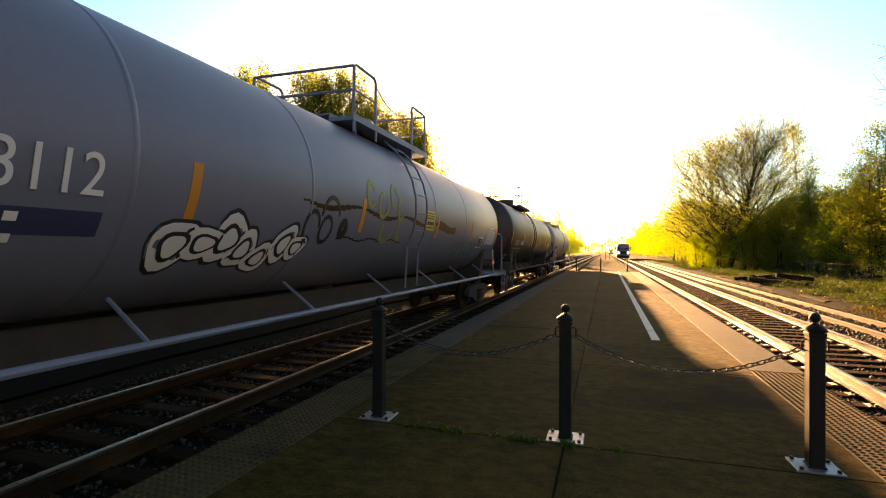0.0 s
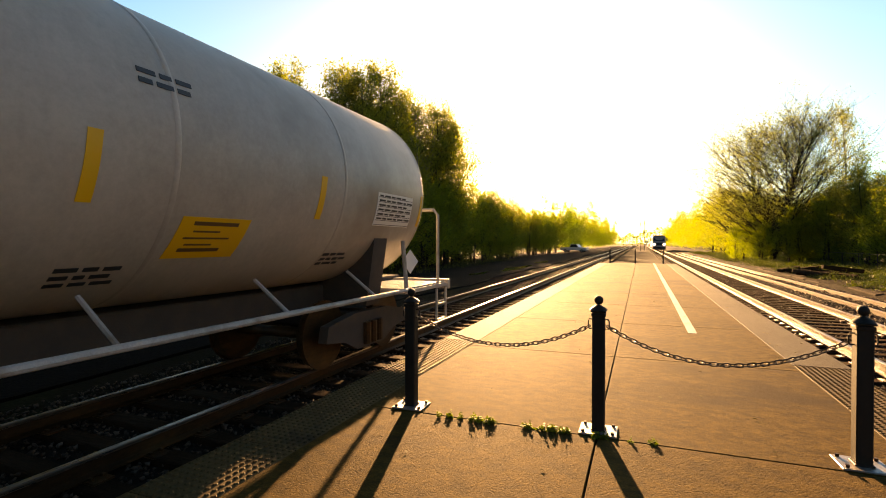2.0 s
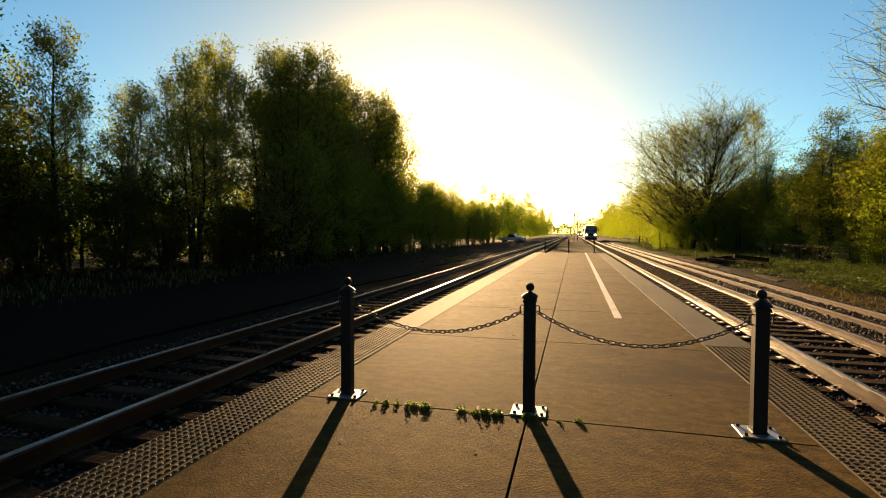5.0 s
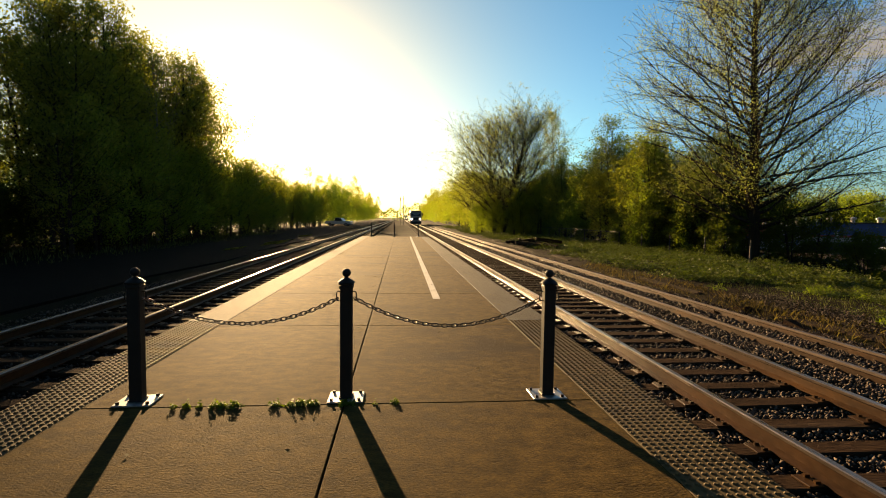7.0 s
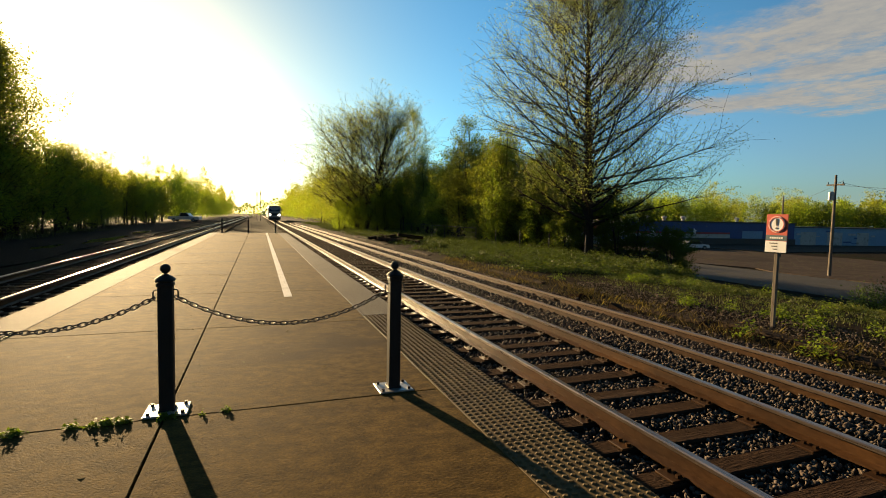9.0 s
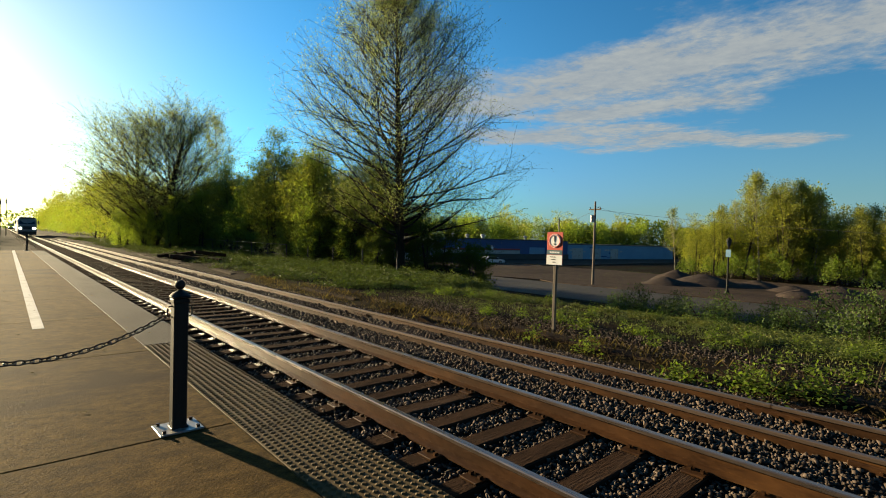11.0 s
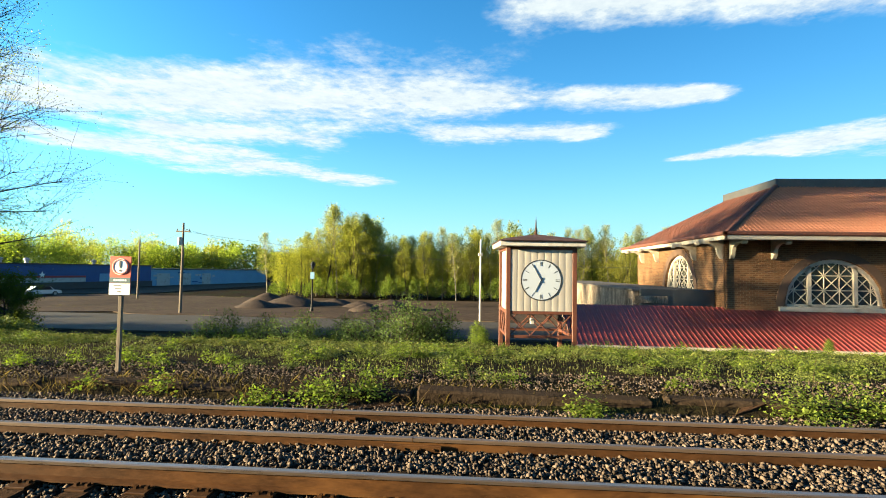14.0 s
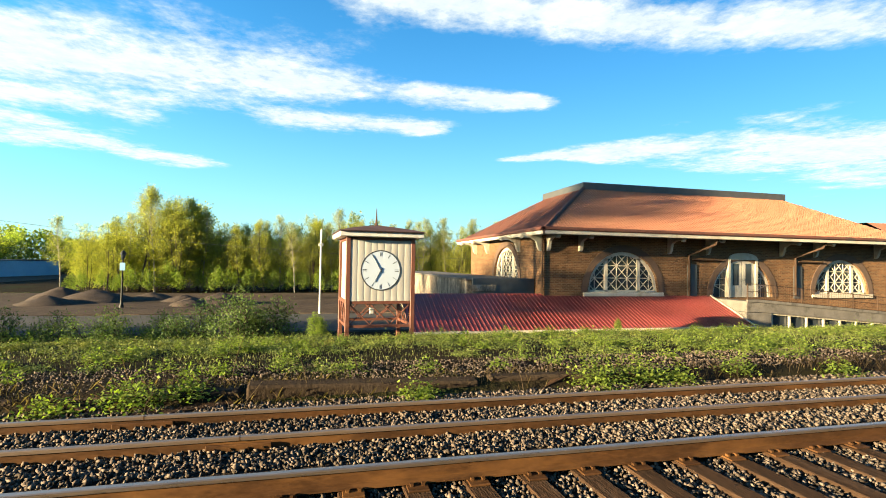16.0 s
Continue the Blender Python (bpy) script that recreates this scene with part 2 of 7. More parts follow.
M = dict(
    concrete=material("concrete", (0.072, 0.042, 0.0098), (0.045, 0.0268, 0.0068), scale=1.1, rough=0.88, bump=0.5, fine=64, mid=0.7, stain=(0.028, 0.0165, 0.0075), stretch=(0.75, 1.15, 1), wear=0.8, bump_dist=0.012, spec=0.05),
    concrete_edge=material("concrete_edge", (0.1226, 0.1085, 0.09433), (0.08019, 0.07076, 0.06133), scale=1.5, rough=0.9, bump=0.6, fine=40, stain=(0.03774, 0.03302, 0.02831), spec=0.12),
    asphalt=material("asphalt", (0.04733, 0.04344, 0.03898), (0.03342, 0.03063, 0.02785), scale=0.7, rough=0.85, bump=0.6, fine=120, stain=(0.06126, 0.05569, 0.04733), bump_dist=0.008, spec=0.12),
    tactile=material("tactile_plate", (0.1, 0.066, 0.026), (0.068, 0.045, 0.019), scale=1.6, rough=0.75, bump=0.2, fine=70, stain=(0.0251, 0.01793, 0.01147), spec=0.12),
    line=material("line_paint", (0.4848, 0.4652, 0.4324), (0.3931, 0.3669, 0.3276), scale=5, rough=0.6, bump=0.2, fine=60, stain=(0.2621, 0.2359, 0.1966)),
    iron=material("painted_iron", (0.014, 0.015, 0.014), (0.011, 0.012, 0.011), scale=6, rough=0.58, bump=0.15, fine=40, stain=(0.026, 0.018, 0.012), wear=0.2, spec=0.18),
    plate=material("galvanised_plate", (0.3276, 0.3276, 0.3276), (0.249, 0.249, 0.249), scale=9, rough=0.45, metal=0.6, bump=0.1, stain=(0.1966, 0.1572, 0.1179)),
    chain=material("chain_steel", (0.042, 0.0378, 0.0336), (0.0756, 0.0504, 0.0336), scale=20, rough=0.4, metal=0.6, bump=0.1),
    rust=material("rail_rust", (0.05, 0.023, 0.0095), (0.022, 0.0115, 0.006), scale=3, mid=0.5, rough=0.38, bump=0.2, fine=50, stain=(0.09, 0.042, 0.015), stretch=(1, 0.3, 1), spec=0.14),
    railtop=material("rail_polished", (0.27, 0.215, 0.18), (0.18, 0.14, 0.115), scale=2, rough=0.3, metal=0.85, bump=0.05, wear=0.3, stretch=(1, 0.05, 1)),
    oldtop=material("rail_dull_top", (0.14, 0.1, 0.075), (0.09, 0.065, 0.05), scale=2, rough=0.42, metal=0.5, bump=0.05, wear=0.2, stretch=(1, 0.1, 1)),
    tie=material("tie_wood", (0.03825, 0.0221, 0.0136), (0.0153, 0.009775, 0.0068), scale=2.0, rough=0.9, bump=0.8, fine=26, stain=(0.07225, 0.0493, 0.0357), stretch=(0.25, 2.2, 2.2), wear=0.5, bump_dist=0.02, spec=0.02),
    bed=material("ballast_bed", (0.026, 0.02, 0.016), (0.016, 0.0125, 0.0105), scale=6, rough=0.95, bump=1.0, fine=24, stain=(0.02411, 0.01929, 0.01591), wear=0.6, bump_dist=0.03, spec=0.01),
    soil=material("soil_and_turf", (0.01787, 0.01235, 0.007802), (0.01073, 0.01105, 0.004874), scale=0.35, rough=0.95, bump=0.8, fine=14, stain=(0.01625, 0.02438, 0.006499), wear=0.4, bump_dist=0.04, spec=0.02),
    lot=material("dirt_lot", (0.06126, 0.04567, 0.03509), (0.04176, 0.03119, 0.0245), scale=0.15, rough=0.95, bump=0.6, fine=8, stain=(0.02506, 0.02005, 0.01559), mid=0.4, wear=0.35, bump_dist=0.03, spec=0.03),
    # near-black: the shade of the western woods is put into this colour
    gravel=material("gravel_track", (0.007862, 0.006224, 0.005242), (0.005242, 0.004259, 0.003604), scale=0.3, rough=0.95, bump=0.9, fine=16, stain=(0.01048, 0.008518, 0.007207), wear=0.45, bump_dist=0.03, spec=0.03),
    leaf_g=leaf_material("spring_leaf", (0.13, 0.165, 0.03), (0.09, 0.125, 0.026), 0.5, 1.35, 0.45),
    leaf_y=leaf_material("budding_leaf", (0.235, 0.228, 0.05), (0.165, 0.165, 0.04), 0.4, 1.6, 0.6),
    leaf_m=leaf_material("fresh_green_leaf", (0.21, 0.245, 0.05), (0.15, 0.18, 0.04), 0.4, 1.6, 0.68),
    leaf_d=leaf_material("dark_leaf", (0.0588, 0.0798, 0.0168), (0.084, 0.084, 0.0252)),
    grass=leaf_material("grass_blade", (0.075, 0.088, 0.028), (0.1, 0.1, 0.04), 0.35, 1.6, 0.18),
    leaf_w=leaf_material("weed_leaf", (0.088, 0.1126, 0.0264), (0.1188, 0.132, 0.0352), 0.5, 1.35, 0.18),
    leaf_v=leaf_material("yellowish_weed", (0.1364, 0.1364, 0.0308), (0.1012, 0.1188, 0.02816), 0.5, 1.35, 0.18),
    straw=leaf_material("dry_stalk", (0.085, 0.06, 0.038), (0.05, 0.036, 0.024)),
    bud=leaf_material("bud_leaf", (0.26, 0.26, 0.115), (0.19, 0.195, 0.085), 0.45, 1.6, 0.5),
    leaf_s=leaf_material("shrub_leaf", (0.055, 0.085, 0.028), (0.08, 0.105, 0.035), thin=0.35),
    bark=material("bark", (0.0378, 0.02923, 0.02268), (0.02268, 0.01764, 0.01411), scale=3, rough=0.95, bump=0.6, fine=18, stretch=(2, 2, 0.5), spec=0.12),
    bark_p=material("pale_bark", (0.168, 0.1512, 0.1176), (0.1008, 0.084, 0.0672), scale=3, rough=0.9, bump=0.5, fine=18, stretch=(2, 2, 0.5)),
    tank_grey=material("grey_tank_paint", (0.16, 0.185, 0.25), (0.13, 0.15, 0.21), scale=0.5, rough=0.42, bump=0.05, fine=20, stain=(0.15, 0.16, 0.18), stretch=(0.3, 1, 1), wear=0.08),
    tank_dark=material("black_tank_paint", (0.045, 0.032, 0.026), (0.03, 0.022, 0.02), scale=0.5, rough=0.45, bump=0.05, fine=20, stain=(0.06, 0.045, 0.035), wear=0.1),
    tank_white=material("white_tank_paint", (0.44, 0.41, 0.37), (0.36, 0.33, 0.29), scale=0.4, rough=0.45, bump=0.05, fine=20, stain=(0.25, 0.21, 0.17), stretch=(0.4, 1, 1), wear=0.12, mid=0.15),
    underframe=material("underframe_grime", (0.04, 0.032, 0.027), (0.06, 0.045, 0.035), scale=4, rough=0.8, bump=0.3),
    white_metal=material("white_painted_metal", (0.4062, 0.3931, 0.3735), (0.3276, 0.3079, 0.2817), scale=3, rough=0.5, bump=0.05, stain=(0.1966, 0.1638, 0.131)),
    blue_metal=material("blue_grey_metal", (0.16, 0.2, 0.27), (0.12, 0.15, 0.2), scale=3, rough=0.5, bump=0.05),
    yellow=plain("reflective_yellow", (0.8, 0.42, 0.02), 0.45),
    orange=plain("reflective_orange", (0.75, 0.25, 0.03), 0.45),
    white=plain("white_marking", (0.75, 0.75, 0.73), 0.5),
    black=plain("black_marking", (0.02, 0.02, 0.022), 0.5),
    faded_green=plain("faded_green_paint", (0.1, 0.2, 0.19), 0.6),
    dark_print=plain("brown_print", (0.12, 0.06, 0.02), 0.6),
    faded_lime=plain("faded_lime_paint", (0.28, 0.3, 0.09), 0.6),
    notice_yellow=plain("notice_yellow", (0.62, 0.5, 0.06), 0.5),
    grey_print=plain("worn_white_print", (0.36, 0.35, 0.33), 0.6),
    navy=plain("navy_marking", (0.03, 0.04, 0.1), 0.5),
    brick2=material("dark_brick_arch", (0.0714, 0.03948, 0.02352), (0.0504, 0.02856, 0.01764), scale=2, rough=0.9, bump=0.4, fine=14),
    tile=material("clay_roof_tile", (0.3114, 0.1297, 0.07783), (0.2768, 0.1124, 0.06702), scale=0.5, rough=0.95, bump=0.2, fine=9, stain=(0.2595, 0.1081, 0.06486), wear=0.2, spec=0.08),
    tile_d=material("dark_red_roof_tile", (0.09828, 0.02752, 0.01376), (0.05569, 0.01966, 0.01179), scale=0.9, rough=0.8, bump=0.3, fine=9, stain=(0.03276, 0.01966, 0.01638), wear=0.35),
    cream=material("cream_paint", (0.3676, 0.323, 0.2562), (0.3063, 0.2617, 0.2005), scale=2, rough=0.6, bump=0.1, stain=(0.2339, 0.1893, 0.1393)),
    red_metal=material("red_roof_metal", (0.1769, 0.02948, 0.02621), (0.1245, 0.02228, 0.02097), scale=0.6, rough=0.45, bump=0.05, stain=(0.1835, 0.04586, 0.03276), wear=0.12),
    red_steel=material("red_oxide_steel", (0.09337, 0.02457, 0.009825), (0.05896, 0.0172, 0.00786), mid=0.4, scale=3, rough=0.6, bump=0.1, stain=(0.0786, 0.02948, 0.0172)),
    panel=material("ribbed_white_panel", (0.3039, 0.2842, 0.2548), (0.2548, 0.2352, 0.2108), scale=1.5, rough=0.5, bump=0.03, stain=(0.2205, 0.1961, 0.1666), stretch=(1, 1, 0.35), wear=0.06),
    dial=plain("clock_dial_silver", (0.37, 0.41, 0.47), 0.3, 0.1),
    pipe=material("brown_pipe_paint", (0.045, 0.026, 0.017), (0.03, 0.018, 0.012), scale=2, rough=0.75, bump=0.1, spec=0.08),
    shingle=material("dark_roof_shingle", (0.06, 0.034, 0.034), (0.035, 0.022, 0.024), scale=3, rough=0.85, bump=0.4, fine=24, stain=(0.09, 0.055, 0.05), stretch=(1, 1, 3), spec=0.1),
    dark_metal=material("dark_sheet_metal", (0.0378, 0.0378, 0.0378), (0.0252, 0.0252, 0.0252), scale=2, rough=0.6, bump=0.1),
    glass=glass_material(),
    peeling=material("peeling_white_wall", (0.22, 0.18, 0.14), (0.03, 0.021, 0.016), scale=2.0, mid=0.9, rough=0.9, bump=0.3, stain=(0.04, 0.028, 0.02), stretch=(1, 1, 0.35), spec=0.1),
    blue_wall=material("blue_siding", (0.0168, 0.063, 0.2016), (0.01512, 0.0504, 0.168), scale=0.2, rough=0.55, bump=0.1, fine=4),
    pale_blue=material("pale_blue_siding", (0.168, 0.3024, 0.42), (0.1344, 0.252, 0.378), scale=0.3, rough=0.6, bump=0.1, fine=4),
    red_wall=material("red_stripe_paint", (0.336, 0.042, 0.0336), (0.2688, 0.0336, 0.0294), scale=0.3, rough=0.6, bump=0.05, fine=4),
    wood_pole=material("pole_wood", (0.131, 0.1048, 0.07862), (0.09173, 0.07207, 0.05569), scale=2, rough=0.9, bump=0.4, fine=20, stretch=(2, 2, 0.2)),
    sign_red=plain("sign_red_brown", (0.5, 0.07, 0.045), 0.5),
    sign_teal=plain("sign_teal", (0.05, 0.1, 0.12), 0.5),
    loco_grey=material("loco_silver_paint", (0.26, 0.255, 0.25), (0.21, 0.205, 0.2), scale=1, rough=0.5, bump=0.05),
    lamp_on=plain("headlamp_lit", (1.0, 0.93, 0.8), 0.3, 0.0, 3.0),
    truck_white=plain("car_paint_white", (0.6, 0.6, 0.6), 0.3),
    tyre=plain("tyre_rubber", (0.02, 0.02, 0.02), 0.8),
    kerb=material("weathered_kerb", (0.03472, 0.02459, 0.01678), (0.01736, 0.01215, 0.008389), scale=1.6, rough=0.95, bump=0.8, fine=22, stain=(0.04918, 0.03761, 0.02893), wear=0.45, bump_dist=0.02, spec=0.03),
    wire=material("rusty_wire", (0.042, 0.0336, 0.02688), (0.0294, 0.02352, 0.01848), scale=3, rough=0.7, bump=0),
    pile=material("aggregate_pile", (0.04914, 0.03604, 0.02817), (0.02621, 0.01966, 0.01638), scale=1.2, rough=0.95, bump=1.0, fine=9, bump_dist=0.05, spec=0.12),
)


def brick_material():
    """Brown brick in courses with thin mortar joints, on walls along y."""
    m = bpy.data.materials.new("brick_courses")
    m.use_nodes = True
    n, l = m.node_tree.nodes, m.node_tree.links
    p = n["Principled BSDF"]
    t = n.new("ShaderNodeTexCoord")
    sx = n.new("ShaderNodeSeparateXYZ")
    cb = n.new("ShaderNodeCombineXYZ")
    l.new(t.outputs["Object"], sx.inputs[0])
    l.new(sx.outputs["Y"], cb.inputs[0])
    l.new(sx.outputs["Z"], cb.inputs[1])
    b = n.new("ShaderNodeTexBrick")
    b.inputs["Color1"].default_value, b.inputs["Color2"].default_value, b.inputs["Mortar"].default_value = (0.125, 0.06, 0.026, 1), (0.065, 0.032, 0.015, 1), (0.13, 0.085, 0.048, 1)
    b.inputs["Scale"].default_value, b.inputs["Mortar Size"].default_value = 1.0, 0.012
    b.inputs["Brick Width"].default_value, b.inputs["Row Height"].default_value = 0.3, 0.1
    l.new(cb.outputs[0], b.inputs["Vector"])
    q = n.new("ShaderNodeTexNoise")
    q.inputs["Scale"].default_value, q.inputs["Detail"].default_value = 0.8, 6
    l.new(t.outputs["Object"], q.inputs["Vector"])
    mr = n.new("ShaderNodeMapRange")
    mr.inputs[3].default_value, mr.inputs[4].default_value = 0.35, 1.65
    l.new(q.outputs["Fac"], mr.inputs[0])
    h = n.new("ShaderNodeHueSaturation")
    l.new(b.outputs["Color"], h.inputs["Color"])
    l.new(mr.outputs[0], h.inputs["Value"])
    l.new(h.outputs[0], p.inputs["Base Color"])
    p.inputs["Roughness"].default_value, p.inputs["Specular IOR Level"].default_value = 0.9, 0.2
    bp = n.new("ShaderNodeBump")
    bp.inputs["Strength"].default_value, bp.inputs["Distance"].default_value, bp.invert = 0.7, 0.012, True
    l.new(b.outputs["Fac"], bp.inputs["Height"])
    l.new(bp.outputs[0], p.inputs["Normal"])
    return m


M["brick"] = brick_material()


# ---- building blocks ----
class Shape:
    """Collects corners and faces, then becomes one mesh."""

    def __init__(self):
        self.v, self.f, self.mi, self.cur = [], [], [], 0

    def add(self, verts, faces, m=None):
        o = len(self.v)
        self.v += [tuple(m @ Vector(p)) if m is not None else tuple(p) for p in verts]
        self.f += [tuple(i + o for i in f) for f in faces]
        self.mi += [self.cur] * len(faces)
        return self

    def box(self, x0, x1, y0, y1, z0, z1, m=None, bevel=0.0):
        b = min(bevel, abs(x1 - x0) * 0.45, abs(y1 - y0) * 0.45, abs(z1 - z0) * 0.45)
        if b <= 0:
            vs = [(x, y, z) for z in (z0, z1) for y in (y0, y1) for x in (x0, x1)]
            return self.add(vs, [(0, 2, 3, 1), (4, 5, 7, 6), (0, 1, 5, 4), (2, 6, 7, 3), (0, 4, 6, 2), (1, 3, 7, 5)], m)
        rings = []
        for z, i in ((z0, b), (z0 + b, 0), (z1 - b, 0), (z1, b)):
            rings.append([(x0 + i + b * (i == 0), y0 + i, z), (x1 - i - b * (i == 0), y0 + i, z), (x1 - i, y0 + i + b * (i == 0), z), (x1 - i, y1 - i - b * (i == 0), z),
                          (x1 - i - b * (i == 0), y1 - i, z), (x0 + i + b * (i == 0), y1 - i, z), (x0 + i, y1 - i - b * (i == 0), z), (x0 + i, y0 + i + b * (i == 0), z)])
        return self.loft(rings, m)

    def loft(self, rings, m=None, cap=True, close=True):
        n = len(rings[0])
        vs = [p for r in rings for p in r]
        fs = []
        for k in range(len(rings) - 1):
            for i in range(n if close else n - 1):
                j = (i + 1) % n
                fs.append((k * n + i, k * n + j, k * n + n + j, k * n + n + i))
        if cap:
            fs += [tuple(range(n - 1, -1, -1)), tuple(range((len(rings) - 1) * n, len(rings) * n))]
        return self.add(vs, fs, m)

    def cyl(self, p0, p1, r0, r1=None, n=8, m=None):
        return self.tube([p0, p1], [r0, r0 if r1 is None else r1], n, m)

    def tube(self, pts, radii, n=6, m=None):
        pts = [Vector(p) for p in pts]
        if isinstance(radii, (int, float)):
            radii = [radii] * len(pts)
        rings, ref = [], None
        for i, p in enumerate(pts):
            d = (pts[min(i + 1, len(pts) - 1)] - pts[max(i - 1, 0)]).normalized()
            if ref is None or abs(ref.dot(d)) > 0.95:
                ref = Vector((0, 0, 1)) if abs(d.z) < 0.9 else Vector((1, 0, 0))
            a = d.cross(ref).normalized()
            b = d.cross(a).normalized()
            rings.append([tuple(p + (a * math.cos(k * math.tau / n) + b * math.sin(k * math.tau / n)) * radii[i]) for k in range(n)])
        return self.loft(rings, m)

    def lathe(self, prof, n=12, m=None, axis="z", cap=True):
        """prof: (radius, height) from one end to the other."""
        rings = []
        for r, h in prof:
            ring = []
            for k in range(n):
                c, s = r * math.cos(k * math.tau / n), r * math.sin(k * math.tau / n)
                ring.append((c, s, h) if axis == "z" else (c, h, s) if axis == "y" else (h, c, s))
            rings.append(ring)
        return self.loft(rings, m, cap)

    def prism(self, poly, y0, y1, m=None):
        """A closed (x, z) outline drawn out along y."""
        return self.loft([[(x, y0, z) for x, z in poly], [(x, y1, z) for x, z in poly]], m)

    def disc(self, c, r, n, axis, thick=0.01, m=None):
        return self.lathe([(r, -thick / 2), (r, thick / 2)], n, (m or Matrix()) @ Matrix.Translation(c), axis)

    def mesh(self, name, mats, smooth=False):
        me = bpy.data.meshes.new(name)
        me.from_pydata(self.v, [], self.f)
        for mt in mats if isinstance(mats, (list, tuple)) else [mats]:
            me.materials.append(mt)
        if any(self.mi):
            me.polygons.foreach_set("material_index", self.mi)
        if smooth:
            me.polygons.foreach_set("use_smooth", [True] * len(self.f))
        me.update()
        bm = bmesh.new()
        bm.from_mesh(me)
        if len(bm.faces) < 60000:
            bmesh.ops.recalc_face_normals(bm, faces=bm.faces)
        bm.to_mesh(me)
        bm.free()
        if smooth:
            me.set_sharp_from_angle(angle=radians(38))
        return me


def part(name, shape, mat, parent=None, label="", smooth=False, m=None, kind=""):
    ob = new(name, shape.mesh(name, mat, smooth) if isinstance(shape, Shape) else shape)
    if parent is not None:
        ob.parent = parent
    if m is not None:
        ob.matrix_basis = m
    return tagged(ob, label=label, kind=kind)


def thing(name, label, category, group="", m=None, kind=""):
    ob = new(name)
    ob.empty_display_size = 0.2
    if m is not None:
        ob.matrix_basis = m
    return tagged(ob, label, category, group, kind)


def solid(name, shape, mat, label, category, group="", kind="", smooth=False, m=None):
    ob = new(name, shape.mesh(name, mat, smooth) if isinstance(shape, Shape) else shape)
    if m is not None:
        ob.matrix_basis = m
    return tagged(ob, label, category, group, kind)


def raw_mesh(name, verts, faces, mat, smooth=False):
    """A mesh from arrays, for what is many and small."""
    me = bpy.data.meshes.new(name)
    verts, faces = np.asarray(verts, dtype=np.float32), np.asarray(faces, dtype=np.int32)
    k = faces.shape[1]
    me.vertices.add(len(verts)), me.loops.add(faces.size), me.polygons.add(len(faces))
    me.vertices.foreach_set("co", verts.ravel())
    me.loops.foreach_set("vertex_index", faces.ravel())
    me.polygons.foreach_set("loop_start", np.arange(0, faces.size, k, dtype=np.int32))
    me.polygons.foreach_set("loop_total", np.full(len(faces), k, dtype=np.int32))
    me.materials.append(mat)
    me.update(calc_edges=True)
    me.validate()
    if smooth:
        me.polygons.foreach_set("use_smooth", [True] * len(faces))
    return me


def lettering(text, size, mat, parent, m, name="lettering", stretch=1.0):
    """Writing in the built-in font as a thin mesh, its face along the pose's own z."""
    cu = bpy.data.curves.new(name, "FONT")
    cu.body, cu.size, cu.extrude, cu.align_x, cu.align_y = text, size, 0.004, "CENTER", "CENTER"
    ob = bpy.data.objects.new("temp_text", cu)
    scene.collection.objects.link(ob)
    bpy.context.view_layer.update()
    me = bpy.data.meshes.new_from_object(ob.evaluated_get(bpy.context.evaluated_depsgraph_get()))
    bpy.data.objects.remove(ob)
    me.materials.clear()
    me.materials.append(mat)
    return part(name, me, mat, parent, m=m @ Matrix.Diagonal((stretch, 1, 1, 1)))


# ---- ground ----
def crest(y):
    """Where the bank beside the tracks begins to fall to the low ground."""
    return 13.6 + 11.0 * min(1, max(0, (y - 12) / 14)) ** 1.5


def height(x, y):
    n = noise.noise((x * 0.21, y * 0.21, 3)) * 0.09 + noise.noise((x * 0.9, y * 0.9, 7)) * 0.035
    if x < -6.6:
        k = min(1, (-6.6 - x) / 1.5)
        return -0.42 - 0.06 * k + n * k * min(1, abs(x) / 30 + 0.2)
    if x < 7.3:
        return -0.6 if x > -6.4 else -0.44
    if x < 7.85:
        return -0.42 + 0.14 * min(1, (x - 7.3) / 0.3) + 0.06 * max(0, (x - 7.6) / 0.25)
    c = crest(y)
    if x < c:
        k = (x - 7.85) / (c - 7.85)
        return -0.22 + 0.05 * math.sin(k * 2.6) - 0.27 * k + n * 0.8
    k = min(1, (x - c) / 6.5)
    low = -3.0 + n * 0.3
    return (-0.464 + n * 0.8) * (1 - k * k * (3 - 2 * k)) + low * k * k * (3 - 2 * k)


def ground_sheet():
    xs = [-2500, -900, -300, -120, -70, -50, -40, -33, -28, -24, -21, -18, -15, -12.5, -10.5, -9, -8, -7.2, -6.6, -3, 0, 3, 7.4, 7.5, 7.7, 7.85]
    xs += [8.3 + 0.45 * i for i in range(30)] + [22.2, 23, 24, 25, 26, 27, 28, 29, 30, 31, 32.5, 35, 40, 50, 65, 90, 140, 300, 900, 2500]
    ys = [-2500, -900, -400, -150, -80, -50, -35, -28, -22, -18] + [-15 + 0.75 * i for i in range(60)] + [32, 35, 39, 44, 50, 58, 68, 80, 100, 130, 180, 260, 400, 700, 1300, 2500]
    s = Shape()
    s.v = [(x, y, height(x, y)) for y in ys for x in xs]
    n = len(xs)
    s.f = [(j * n + i, j * n + i + 1, j * n + n + i + 1, j * n + n + i) for j in range(len(ys) - 1) for i in range(n - 1)]
    s.mi = [0] * len(s.f)
    solid("ground", s, M["soil"], "brown soil and thin turf beside the railway", "ground", kind="structure", smooth=True)


ground_sheet()


